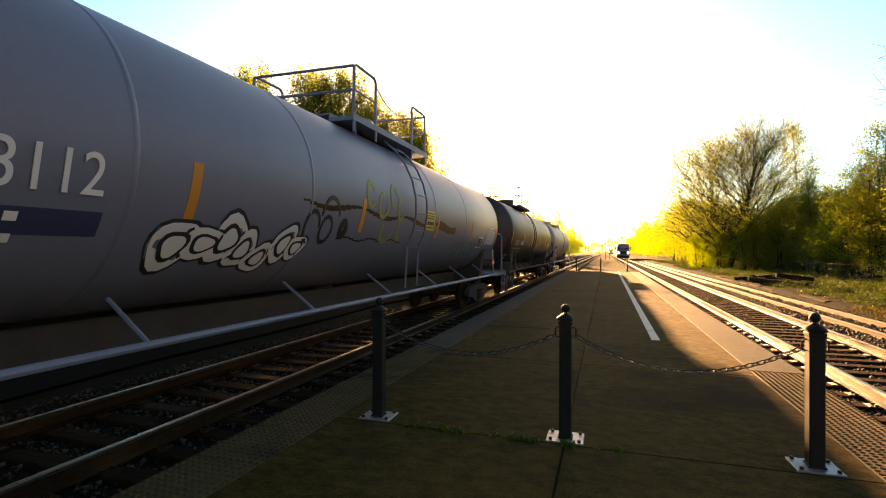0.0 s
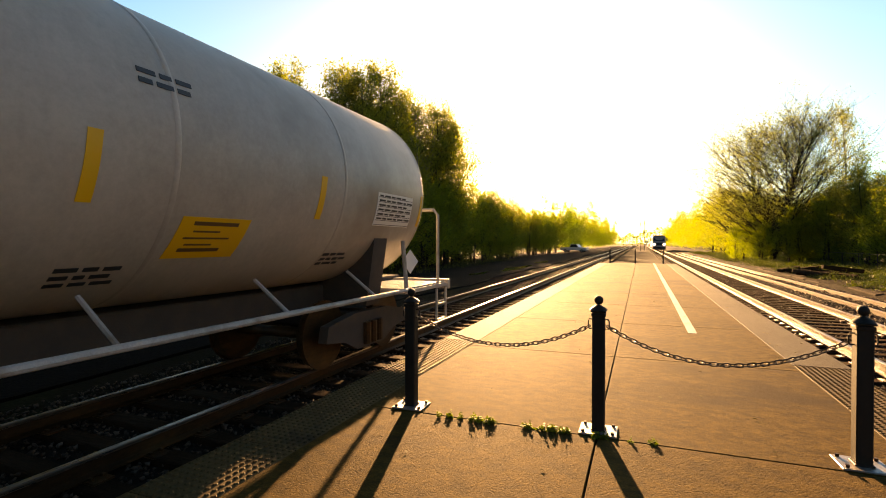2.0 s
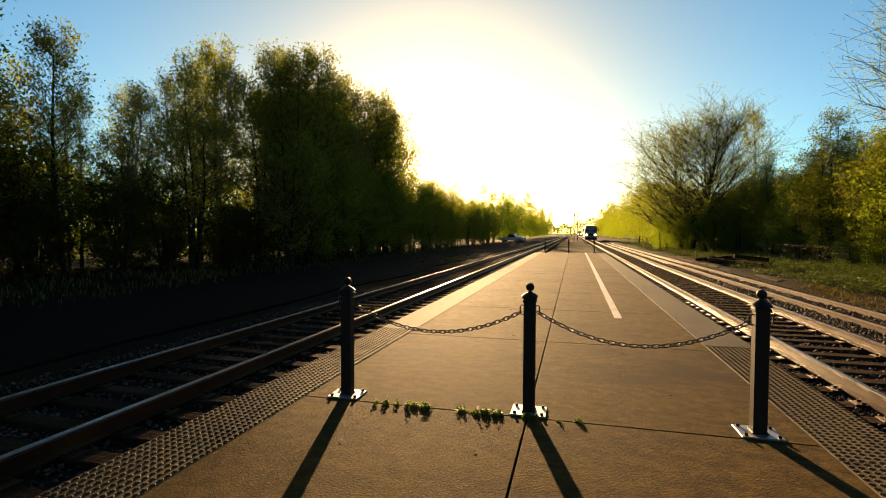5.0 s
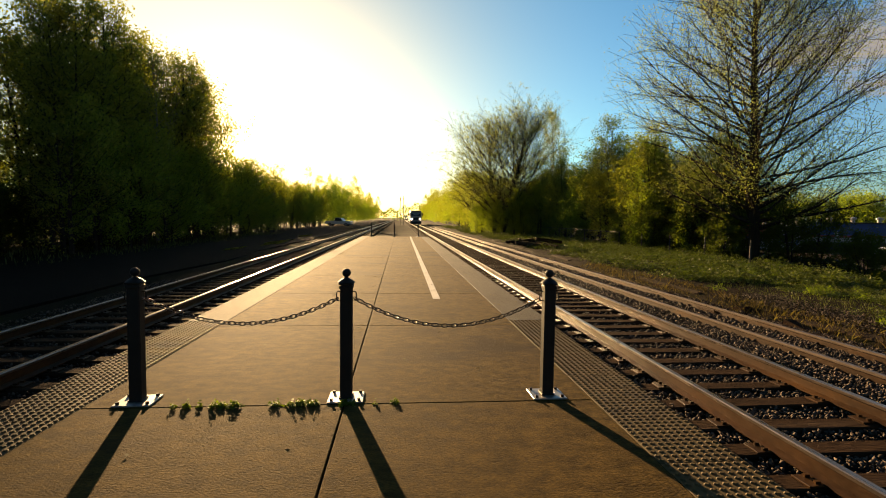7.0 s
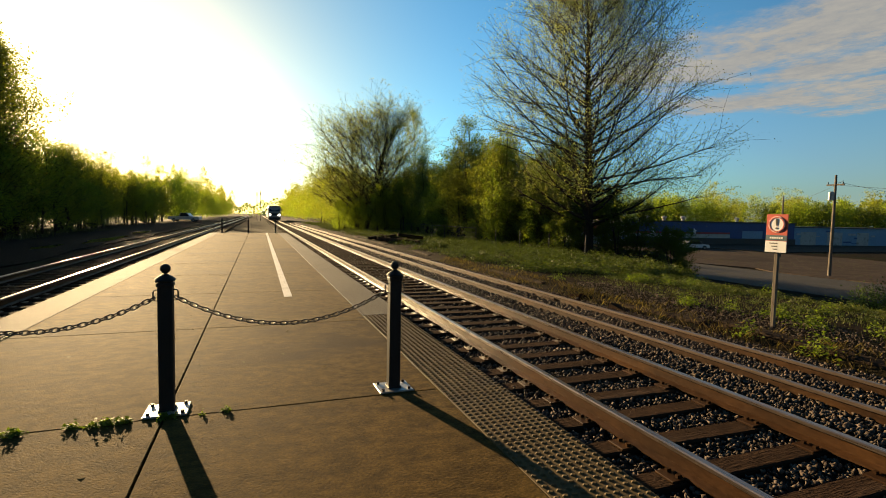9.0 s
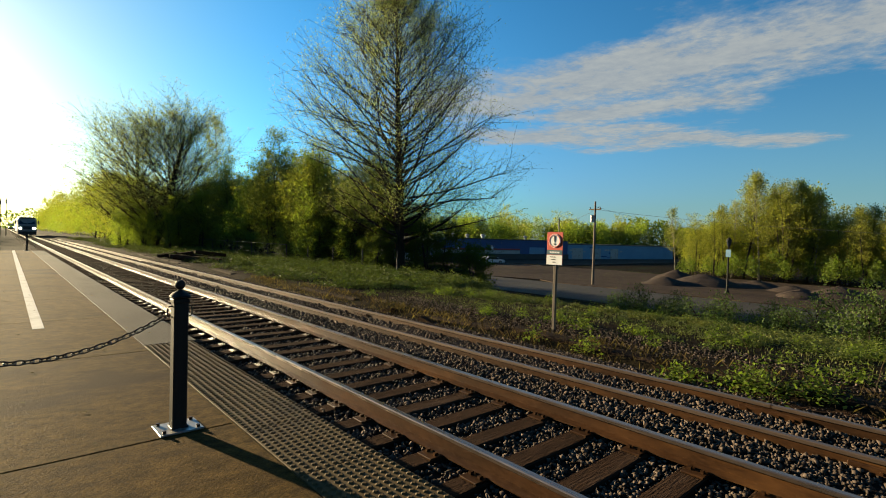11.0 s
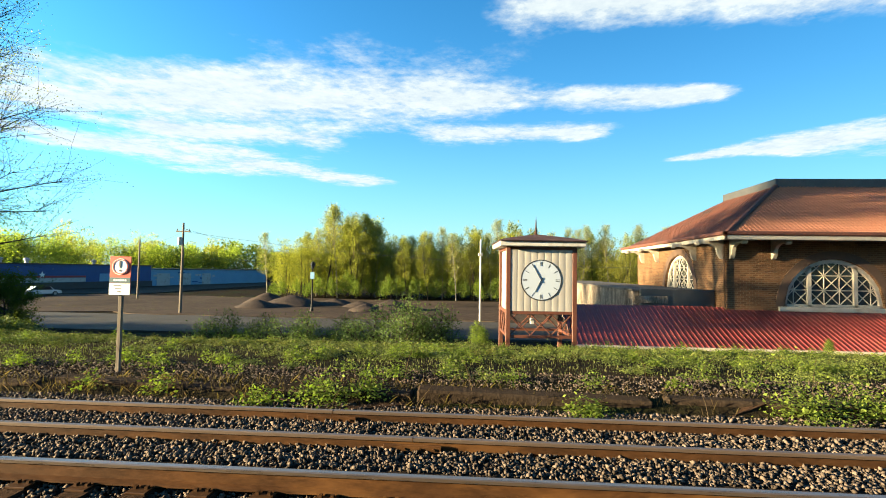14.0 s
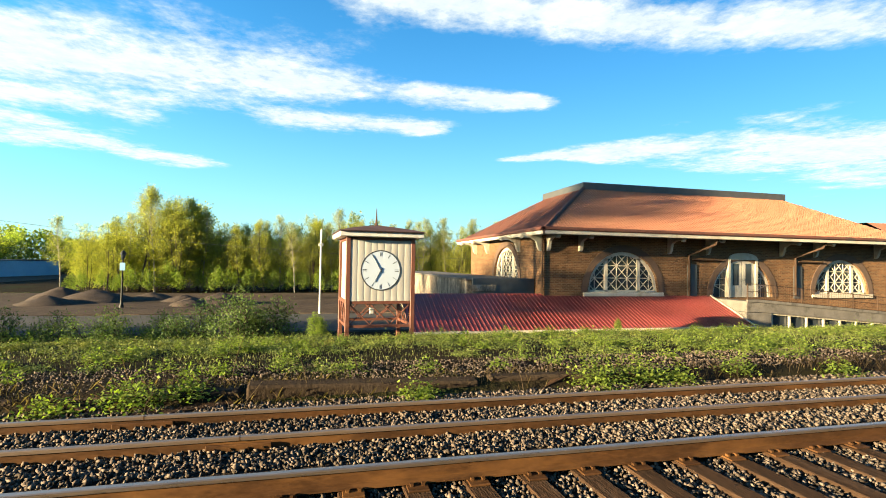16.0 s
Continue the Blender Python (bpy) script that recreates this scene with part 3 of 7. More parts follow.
def strip(name, x0, x1, y0, y1, z, mat, label, cat, thick=0.03, wavy=0.0):
    s = Shape()
    ys = np.linspace(y0, y1, max(2, int(abs(y1 - y0) / 3)))
    rings = []
    for i, y in enumerate(ys):
        a, b = noise.noise((y * 0.15, 1, 5)) * wavy, noise.noise((y * 0.15, 4, 9)) * wavy
        rings.append([(x0 + a, y, z - thick), (x1 + b, y, z - thick), (x1 + b, y, z), (x0 + a, y, z)])
    s.loft(rings)
    return solid(name, s, mat, label, cat, kind="structure")


strip("ballast_bed_west", -6.9, -2.9, -320, 420, -0.45, M["bed"], "dark oily ballast bed under the freight track", "ballast", 0.3)
strip("siding_ballast", 5.28, 7.5, -320, 96, -0.345, M["bed"], "crushed stone heaped against the siding rails", "ballast", 0.16, 0.05)
strip("ballast_bed_east", 2.4, 7.45, -320, 420, -0.44, M["bed"], "dark crushed stone bed under the right-hand tracks", "ballast", 0.3)
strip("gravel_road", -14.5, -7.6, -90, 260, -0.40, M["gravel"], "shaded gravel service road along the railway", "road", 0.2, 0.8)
strip("dirt_lot", 45.5, 74, -60, 70, -2.90, M["lot"], "bare brown dirt lot", "ground", 0.3, 3.0)
strip("road", 33.5, 44.5, -60, 120, -2.87, M["asphalt"], "grey asphalt road below the bank", "road", 0.3, 0.3)
strip("far_lot", 76, 160, 55, 78, -2.9, M["lot"], "dirt yard before a warehouse", "ground", 0.3, 1.0)

# ---- tracks ----
RAIL = [(-0.07, -0.17), (0.07, -0.17), (0.07, -0.158), (0.012, -0.135), (0.009, -0.045), (0.034, -0.035), (0.036, -0.008), (0.026, 0.0), (-0.026, 0.0), (-0.036, -0.008), (-0.034, -0.035), (-0.009, -0.045), (-0.012, -0.135), (-0.07, -0.158)]


def rail_shape(x, y0, y1):
    s = Shape()
    s.prism([(x + a, -0.2 + b) for a, b in RAIL], y0, y1)
    for k in (5, 6, 7, 8, 9):
        s.mi[k] = 1
    return s


tie_m = Shape().box(-1.3, 1.3, -0.112, 0.112, -0.17, 0, bevel=0.012).mesh("tie", M["tie"])
tp = Shape()
tp.box(-0.19, 0.19, -0.09, 0.09, 0.0, 0.018, bevel=0.004)
for sx, sy in ((-0.1, 0.05), (0.1, -0.05), (-0.1, -0.05), (0.1, 0.05)):
    tp.box(sx - 0.02, sx + 0.02, sy - 0.013, sy + 0.013, 0.018, 0.04)
plate_m = tp.mesh("tie_plate", M["rust"])


def track(name, xa, xb, y0, y1, label, tops, ties=None, plates=(0, 0)):
    t = thing(name, label, "railway track", kind="structure")
    for x in (xa, xb):
        part("rail", rail_shape(x, y0, y1), [M["rust"], tops], t, "polished steel rail on rusty web" if tops is M["railtop"] else "rusty rail")
    if ties:
        rnd = random.Random(int(xa * 10) + 77)
        rest = Shape()
        y = ties[0]
        k = 0
        while y < 240:
            mm = pose((xa + xb) / 2 + rnd.uniform(-0.06, 0.06), y + rnd.uniform(-0.03, 0.03), -0.368 - 0.018, 0, rnd.uniform(-0.4, 0.4), rnd.uniform(-1.6, 1.6))
            if y < ties[1]:
                tie = part("tie", tie_m, None, t, m=mm)
                if plates[0] < y < plates[1]:
                    for x in (xa, xb):
                        part("tie_plate", plate_m, None, tie, m=mm.inverted() @ pose(x, y, -0.386))
            else:
                rest.box(-1.3, 1.3, -0.112, 0.112, -0.17, 0, mm)
            y += 0.535
        part("far_ties", rest, M["tie"], t, kind="stuff")
    return t


track("freight_track", -5.675, -4.17, -320, 420, "freight track with two polished steel rails on wooden ties", M["railtop"], (-14, 110), (0, 14))
track("passenger_track", 3.4, 4.905, -320, 420, "railway track with polished rails, wooden ties and stone ballast", M["railtop"], (-24, 110), (-10, 16))
track("siding_track", 5.86, 6.74, -320, 95, "old siding of dull rusty rails half buried in ballast", M["oldtop"])
sp = Shape()
for x, y in ((6.74, 2.2), (5.86, 1.1), (6.74, -10.8), (5.86, 18.0), (6.74, 10.4), (6.74, 24)):
    for sx in (-0.045, 0.045):
        sp.box(x + sx - 0.016, x + sx + 0.016, y - 0.3, y + 0.3, -0.34, -0.26, bevel=0.006)
    for k in (-0.22, -0.08, 0.08, 0.22):
        sp.cyl((x - 0.075, y + k, -0.3), (x + 0.075, y + k, -0.3), 0.013, n=6)
    sp.box(x - 0.037, x + 0.037, y - 0.004, y + 0.004, -0.24, -0.199)
solid("rail_joint_bar", sp, M["rust"], "rusty bolted joint bars on the siding rails", "rail joint", kind="stuff")


def stones(name, x0, x1, y0, y1, per_m2, size, z, label, ties=None):
    rng = np.random.default_rng(int(abs(x0 * 100) + abs(y0) * 7))
    n = int((x1 - x0) * (y1 - y0) * per_m2)
    c = np.stack([rng.uniform(x0, x1, n), rng.uniform(y0, y1, n), np.full(n, z)], 1)
    if ties is not None:
        # few stones lie on the ties
        near = np.abs((c[:, 1] - ties[0] + 0.2675) % 0.535 - 0.2675) < 0.125
        c = c[~(near & (c[:, 0] > ties[1]) & (c[:, 0] < ties[2]) & (rng.uniform(0, 1, n) < 0.93))]
    n = len(c)
    s = rng.uniform(0.5, 1.25, (n, 1)) * size
    c[:, 2] += rng.uniform(-0.4, 0.7, n) * s[:, 0]
    base = np.array([(1, 0, -0.2), (-0.9, 0.25, 0.1), (0.1, 1, 0.2), (-0.1, -1, -0.1), (0.2, 0.2, 0.8), (-0.2, -0.1, -0.8)])
    v = base[None] * rng.uniform(0.4, 1.35, (n, 6, 3))
    a, b = rng.uniform(0, math.tau, n), rng.uniform(-0.9, 0.9, n)
    ca, sa, cb, sb = np.cos(a), np.sin(a), np.cos(b), np.sin(b)
    x = v[..., 0] * ca[:, None] - v[..., 1] * sa[:, None]
    y = v[..., 0] * sa[:, None] + v[..., 1] * ca[:, None]
    z2 = v[..., 2]
    y, z2 = y * cb[:, None] - z2 * sb[:, None], y * sb[:, None] + z2 * cb[:, None]
    v = np.stack([x, y, z2], -1) * s[:, None] + c[:, None]
    f = np.array([(0, 2, 4), (2, 1, 4), (1, 3, 4), (3, 0, 4), (2, 0, 5), (1, 2, 5), (3, 1, 5), (0, 3, 5)])
    f = (f[None] + (np.arange(n) * 6)[:, None, None]).reshape(-1, 3)
    solid(name, raw_mesh(name, v.reshape(-1, 3), f, M["stone_i"]), None, label, "ballast stones", kind="stuff")


m_st = leaf_material("crushed_stone", (0.072, 0.055, 0.043), (0.044, 0.034, 0.028), 0.35, 1.9)
_n, _l = m_st.node_tree.nodes, m_st.node_tree.links
_l.new(_n["Principled BSDF"].outputs[0], _n["Material Output"].inputs["Surface"])
_n["Principled BSDF"].inputs["Specular IOR Level"].default_value = 0.04
M["stone_i"] = m_st
stones("ballast_stones", 2.6, 5.5, -11, 9, 900, 0.027, -0.422, "loose grey crushed stone between the rails", (-24, 2.85, 5.46))
stones("ballast_stones", 5.3, 7.5, -12, 9, 980, 0.028, -0.335, "loose grey crushed stone beside the siding")
stones("bank_gravel", 7.9, 9.4, -14, 12, 260, 0.022, -0.215, "loose gravel strewn on the soil beside the kerb")
stones("ballast_stones", 2.6, 5.5, 9, 34, 170, 0.036, -0.43, "loose grey crushed stone between the rails", (-24, 2.85, 5.46))
stones("ballast_stones", 5.3, 7.45, 9, 34, 240, 0.038, -0.345, "loose grey crushed stone beside the siding")
stones("ballast_stones", -6.9, -3.0, 0.5, 16, 260, 0.028, -0.43, "dark loose stones between the freight rails", (-14, -6.23, -3.6))

# ---- platform ----
PX0, PX1, TX0, TX1 = -2.93, 2.5, -2.345, 1.885
plat = thing("platform", "worn tan concrete station platform between two tracks", "platform", kind="structure")
core = Shape().box(PX0 + 0.02, PX1 - 0.05, -14, 41.6, -0.8, -0.035)
part("core", core, M["concrete_edge"], plat, "grey concrete platform edge")


def slabs():
    ys = [-13.74, -10.69, -7.64, -4.59, -1.54, 1.51, 4.56, 7.6, 10.65, 13.7, 16.75, 19.8, 22.85, 25.9, 28.95, 32, 35.05, 38.1, 41.6]
    for a, b in zip(ys, ys[1:]):
        for x0, x1 in ((TX0 + 0.005, -0.262), (-0.25, TX1 - 0.005)):
            s = Shape().box(x0, x1, a + 0.006, b - 0.006, -0.12, 0, bevel=0.006)
            part("slab", s, M["concrete"], plat)


slabs()
PL = 0.9
dome = Shape().box(0, 0.585, 0.003, PL - 0.003, -0.05, -0.004, bevel=0.003)
for i in range(10):
    for j in range(15):
        x, y = 0.03 + i * 0.0585, 0.03 + j * 0.06
        dome.loft([[(x + 0.021 * math.cos(k * math.tau / 6), y + 0.021 * math.sin(k * math.tau / 6), -0.004) for k in range(6)],
                   [(x + 0.012 * math.cos(k * math.tau / 6), y + 0.012 * math.sin(k * math.tau / 6), 0.006) for k in range(6)]])
dome_m = dome.mesh("tactile_tile", M["tactile"])
for k in range(-9, 5):
    part("tactile_tile", dome_m, None, plat, m=pose(PX0, 3.46 + k * PL, 0))
    part("tactile_tile", dome_m, None, plat, m=pose(TX1 + 0.004, 3.44 + k * PL, 0))
for x0, x1 in ((PX0, TX0), (TX1, PX1 + 0.03)):
    part("edge_strip", Shape().box(x0, x1, 3.46 + 5 * PL, 41.6, -0.09, -0.003, bevel=0.01), M["asphalt"], plat, "dark grey edge strip")
    part("edge_strip", Shape().box(x0, x1, -14, 3.46 - 9 * PL - 0.03, -0.09, -0.003, bevel=0.01), M["asphalt"], plat, "dark grey edge strip")
wl_s = Shape()
wl_s.loft([[(0.84, 9.95, 0.0), (0.98, 9.95, 0.0), (0.98, 9.95, 0.004), (0.84, 9.95, 0.004)], [(0.95, 41.5, 0.0), (1.09, 41.5, 0.0), (1.09, 41.5, 0.004), (0.95, 41.5, 0.004)]])
part("painted_line", wl_s, M["line"], plat, "white painted line")
ramp_s = Shape()
ramp_s.loft([[(PX0, 41.6, -0.5), (PX1, 41.6, -0.5), (PX1, 41.6, -0.02), (PX0, 41.6, -0.02)], [(PX0 + 0.5, 49, -0.6), (PX1, 49, -0.6), (PX1, 49, -0.42), (PX0 + 0.5, 49, -0.42)]])
part("end_ramp", ramp_s, M["asphalt"], plat, "dark ramp at the platform's end")
wl2 = Shape()
wl2.loft([[(0.95, 41.7, -0.02), (1.09, 41.7, -0.02), (1.09, 41.7, -0.012), (0.95, 41.7, -0.012)], [(0.3, 46, -0.252), (0.55, 46, -0.252), (0.55, 46, -0.244), (0.3, 46, -0.244)], [(0.7, 49, -0.42), (0.9, 49, -0.42), (0.9, 49, -0.412), (0.7, 49, -0.412)]])
part("painted_line", wl2, M["line"], plat, "white painted line")

# ---- posts and chains across the platform ----
def bollard(m, label):
    t = thing("bollard", label, "bollard", "chained posts on the platform", m)
    s = Shape().box(-0.05, 0.05, -0.05, 0.05, 0.012, 0.99, bevel=0.008)
    part("post", s, M["iron"], t)
    s = Shape()
    s.box(-0.057, 0.057, -0.057, 0.057, 0.955, 0.985, bevel=0.006)
    s.box(-0.062, 0.062, -0.062, 0.062, 0.99, 1.008, bevel=0.006)
    s.lathe([(0.075, 1.008), (0.05, 1.03), (0.022, 1.045), (0.02, 1.052)], 12)
    part("cap", s, M["iron"], t, smooth=True)
    s = Shape().lathe([(0.012, 1.048)] + [(0.037 * math.sin(a), 1.088 - 0.037 * math.cos(a)) for a in np.linspace(0.35, math.pi - 0.05, 9)], 14)
    part("ball_finial", s, M["iron"], t, smooth=True)
    pl = part("base_plate", Shape().box(-0.15, 0.15, -0.13, 0.13, 0, 0.014, bevel=0.004), M["plate"], t, "bare galvanised steel base plate")
    for sx in (-0.115, 0.115):
        for sy in (-0.095, 0.095):
            part("bolt", Shape().cyl((sx, sy, 0.014), (sx, sy, 0.034), 0.014, n=6), M["rust"], pl)
    part("weld_collar", Shape().box(-0.06, 0.06, -0.06, 0.06, 0.014, 0.026, bevel=0.005), M["iron"], t)
    for sx in (-1, 1):
        s = Shape().tube([(sx * 0.045, 0, 0.93), (sx * 0.075, 0, 0.93), (sx * 0.083, 0, 0.915), (sx * 0.083, 0, 0.865), (sx * 0.075, 0, 0.85), (sx * 0.045, 0, 0.85)], 0.006, 6)
        part("chain_staple", s, M["iron"], t, smooth=True)
    return t


POSTS = [(-1.97, 4.7), (-0.255, 4.7), (1.51, 4.7)]
B0 = bollard(pose(POSTS[1][0], POSTS[1][1], 0), "black iron post with ball top and steel base plate")
for x, y in (POSTS[0], POSTS[2], (-2.12, 41.0), (-0.29, 41.0), (1.65, 41.0)):
    copy_thing(B0, pose(x, y, 0, 0, 0, random.uniform(-2, 2)))

lk = Shape()
path = [(0.017 * math.cos(a), (0.012 if math.sin(a) > 0 else -0.012) + 0.017 * math.sin(a)) for a in np.linspace(0, math.tau, 13)[:-1]]
rings = []
for i, (x, y) in enumerate(path):
    n = Vector((x, y - (0.012 if y > 0 else -0.012), 0)).normalized()
    rings.append([tuple(Vector((x, y, 0)) + (n * math.cos(a) + Vector((0, 0, 1)) * math.sin(a)) * 0.005) for a in np.linspace(0, math.tau, 6)[:-1]])
lk.loft(rings + [rings[0]], cap=False)
link_m = lk.mesh("link", M["chain"], True)


def chain(p0, p1, sag, label):
    t = thing("chain", label, "chain", "chains between the posts")
    p0, p1 = Vector(p0), Vector(p1)
    pts = [p0.lerp(p1, u) - Vector((0, 0, sag * 4 * u * (1 - u))) for u in np.linspace(0, 1, 400)]
    step, done, want, k = 0.0425, 0.0, 0.0, 0
    for a, b in zip(pts, pts[1:]):
        done += (b - a).length
        if done >= want:
            d = (b - a).normalized()
            m = d.to_track_quat("Y", "Z").to_matrix().to_4x4() @ pose(0, 0, 0, 0, 90 * (k % 2) + 20, 0)
            part("link", link_m, None, t, m=Matrix.Translation(a) @ m)
            want += step
            k += 1
    return t


chain((POSTS[0][0] + 0.083, 4.7, 0.865), (POSTS[1][0] - 0.083, 4.7, 0.865), 0.21, "dark steel chain sagging between two platform posts")
chain((POSTS[1][0] + 0.083, 4.7, 0.865), (POSTS[2][0] - 0.083, 4.7, 0.865), 0.235, "dark steel chain sagging between two platform posts")


# ---- freight train ----
TR, TZ = 1.46, 2.39   # tank radius, height of its axle line over the platform


def on_tank(y, phi, lift=0.006):
    """A pose on the tank's side, at an angle above its middle, facing out; x of the pose runs along the car towards -y reading order."""
    c, s = math.cos(phi), math.sin(phi)
    r = TR + lift
    m = Matrix(((0, -s, c, r * c), (1, 0, 0, y), (0, c, s, TZ + r * s), (0, 0, 0, 1)))
    return m


def patch(s, y0, y1, p0, p1, lift=0.005, lean=0.0, n=6):
    """A thin plate bent to the tank's side between two angles."""
    r0, r1 = TR + 0.001, TR + lift
    rings = []
    for i in range(n + 1):
        a = p0 + (p1 - p0) * i / n
        d = lean * i / n
        c, q = math.cos(a), math.sin(a)
        rings.append([(r0 * c, y0 + d, TZ + r0 * q), (r0 * c, y1 + d, TZ + r0 * q), (r1 * c, y1 + d, TZ + r1 * q), (r1 * c, y0 + d, TZ + r1 * q)])
    s.loft(rings)
    return s


def bars(s, y0, rows, w, h, phi0, gap, rnd, lift=0.006):
    """Small print as plain bars."""
    for k in range(rows):
        a = phi0 - k * gap
        y = y0
        while y < y0 + w * rnd.uniform(0.8, 1.0):
            d = rnd.uniform(0.08, 0.2)
            patch(s, y, y + d, a, a + h, lift, n=2)
            y += d + 0.04


def tank_car(paint, rail_paint, label, style, HL=7.3, top_y=0.0):
    rnd = random.Random(style)
    t = thing("tank_car", label, "tank car", "freight train")
    E = HL - 7.3          # longer cars reach further at both ends
    prof = [(0.02, -HL - 0.5)] + [(TR * math.sin(a), -HL - 0.5 * math.cos(a)) for a in np.linspace(0.15, math.pi / 2, 9)]
    prof += [(TR, y) for y in (-5, -2.5, 0, 2.5, 5)] + [(TR * math.sin(a), HL + 0.5 * math.cos(a)) for a in np.linspace(math.pi / 2, 0.15, 9)] + [(0.02, HL + 0.5)]
    tank = part("tank", Shape().lathe(prof, 56, Matrix.Translation((0, 0, TZ)), "y"), paint, t, smooth=True)
    for y in (-HL, -4.9, -2.4, 2.4, 4.9, HL):
        s = Shape()
        s.lathe([(TR + 0.001, y - 0.03), (TR + 0.007, y - 0.015), (TR + 0.007, y + 0.015), (TR + 0.001, y + 0.03)], 56, Matrix.Translation((0, 0, TZ)), "y", False)
        part("weld_seam", s, paint, tank, smooth=True)
    # manway, valve box, top platform with rails
    top = TZ + TR
    T = Matrix.Translation((0, top_y, 0))
    part("manway", Shape().lathe([(0.42, top - 0.1), (0.42, top + 0.3), (0.46, top + 0.3), (0.46, top + 0.36), (0.25, top + 0.4), (0.01, top + 0.41)], 24), paint, t, smooth=True, m=T)
    part("valve_housing", Shape().lathe([(0.22, top - 0.1), (0.22, top + 0.2), (0.2, top + 0.25), (0.01, top + 0.27)], 18, Matrix.Translation((0, 1.0, 0))), paint, t, smooth=True, m=T)
    for sx in (-1, 1):
        x = sx * 0.8
        tray = [(x - 0.23, top - 0.12), (x + 0.23, top - 0.12), (x + 0.23, top - 0.01), (x + 0.21, top - 0.01), (x + 0.21, top - 0.05), (x - 0.21, top - 0.05), (x - 0.21, top - 0.01), (x - 0.23, top - 0.01)]
        part("top_walkway", Shape().prism(tray, -1.77, 1.77), rail_paint, t, "walkway channel on top", m=T)
        for y in (-1.3, 1.3):
            part("walkway_leg", Shape().box(x - 0.03, x + 0.03, y - 0.03, y + 0.03, top - 0.34, top - 0.119), rail_paint, t, m=T)
    for y in (-1.75, 1.45):
        part("cross_plate", Shape().box(-0.575, 0.575, y, y + 0.3, top + 0.0, top + 0.03, bevel=0.006), rail_paint, t, m=T)
    # a guard at each end of the walkway, open between them where the ladder comes up
    for sy in (-1, 1):
        s = Shape()
        for sx in (-1, 1):
            x = sx * 1.0
            s.tube([(x, sy * 1.7, top - 0.3), (x, sy * 1.7, top + 0.78), (x, sy * 1.62, top + 0.83), (x, sy * 0.95, top + 0.83), (x, sy * 0.88, top + 0.76), (x, sy * 0.88, top - 0.3)], 0.026, 6)
            s.cyl((x, sy * 1.7, top + 0.4), (x, sy * 0.88, top + 0.4), 0.018, n=6)
        for z in (0.8, 0.4):
            s.cyl((-1.0, sy * 1.7, top + z), (1.0, sy * 1.7, top + z), 0.024, n=6)
        part("top_railing", s, rail_paint, t, "pipe guard rail at the end of the top platform", m=T)
    s = Shape()
    for sx in (-1, 1):
        s.tube([(sx * 1.0, -0.88 + 1.76 * u, top + 0.72 - 0.28 * 4 * u * (1 - u)) for u in np.linspace(0, 1, 13)], 0.012, 5)
    part("guard_chain", s, M["chain"], t, "slack safety chain", m=T)
    for sx in (-1, 1):
        s = Shape()
        for y in (-0.3, 0.3):
            s.tube([(sx * 1.35, y + top_y, 0.86)] + [(sx * (TR + 0.12) * math.cos(a), y + top_y, TZ + (TR + 0.12) * math.sin(a)) for a in np.linspace(-0.5, 0.95, 8)], 0.02, 6)
        for k in range(7):
            a = -0.5 + k * 0.22
            s.cyl((sx * (TR + 0.12) * math.cos(a), top_y - 0.3, TZ + (TR + 0.12) * math.sin(a)), (sx * (TR + 0.12) * math.cos(a), top_y + 0.3, TZ + (TR + 0.12) * math.sin(a)), 0.014, n=5)
        part("ladder", s, rail_paint, t, "side ladder")
    # sills, decks, side running rails
    part("centre_sill", Shape().box(-0.32, 0.32, -8.7 - E, 8.7 + E, 0.52, 0.9, bevel=0.02), M["underframe"], t, "grimy steel centre sill")
    for sy in (-1, 1):
        y0, y1 = (-8.45 - E, -6.55 - E) if sy < 0 else (6.55 + E, 8.45 + E)
        deck = Shape()
        deck.box(-1.5, 1.5, y0, y1, 0.74, 0.80)
        dk = part("end_deck", deck, rail_paint, t, "slatted end platform")
        slat = Shape().box(-1.45, 1.45, 0, 0.1, 0.80, 0.825).mesh("deck_slat", rail_paint)
        for k in range(13):
            part("deck_slat", slat, None, dk, m=pose(0, y0 + 0.03 + k * 0.145, 0))
        es = Shape().box(-1.52, 1.52, sy * (8.45 + E) - 0.06, sy * (8.45 + E) + 0.06, 0.68, 0.86, bevel=0.012)
        part("end_sill", es, rail_paint, t)
        part("bolster", Shape().loft([[(-1.1, sy * (6.2 + E) - 0.2, 0.6), (1.1, sy * (6.2 + E) - 0.2, 0.6), (1.25, sy * (6.2 + E) - 0.2, 1.65), (-1.25, sy * (6.2 + E) - 0.2, 1.65)], [(-1.1, sy * (6.2 + E) + 0.2, 0.6), (1.1, sy * (6.2 + E) + 0.2, 0.6), (1.25, sy * (6.2 + E) + 0.2, 1.65), (-1.25, sy * (6.2 + E) + 0.2, 1.65)]]), M["underframe"], t)
        for sx in (-1, 1):
            part("brace", Shape().tube([(sx * 1.44, sy * (6.7 + E), 0.83), (sx * 1.4, sy * (6.65 + E), 1.6)], 0.035, 6), rail_paint, t)
            s = Shape().tube([(sx * 1.5, sy * (8.3 + E), 0.72), (sx * 1.5, sy * (8.3 + E), 0.15), (sx * 1.5, sy * (7.85 + E), 0.15), (sx * 1.5, sy * (7.85 + E), 0.72)], 0.022, 6)
            s.cyl((sx * 1.5, sy * (8.3 + E), 0.43), (sx * 1.5, sy * (7.85 + E), 0.43), 0.018, n=6)
            part("sill_step", s, rail_paint, t, "hanging step")
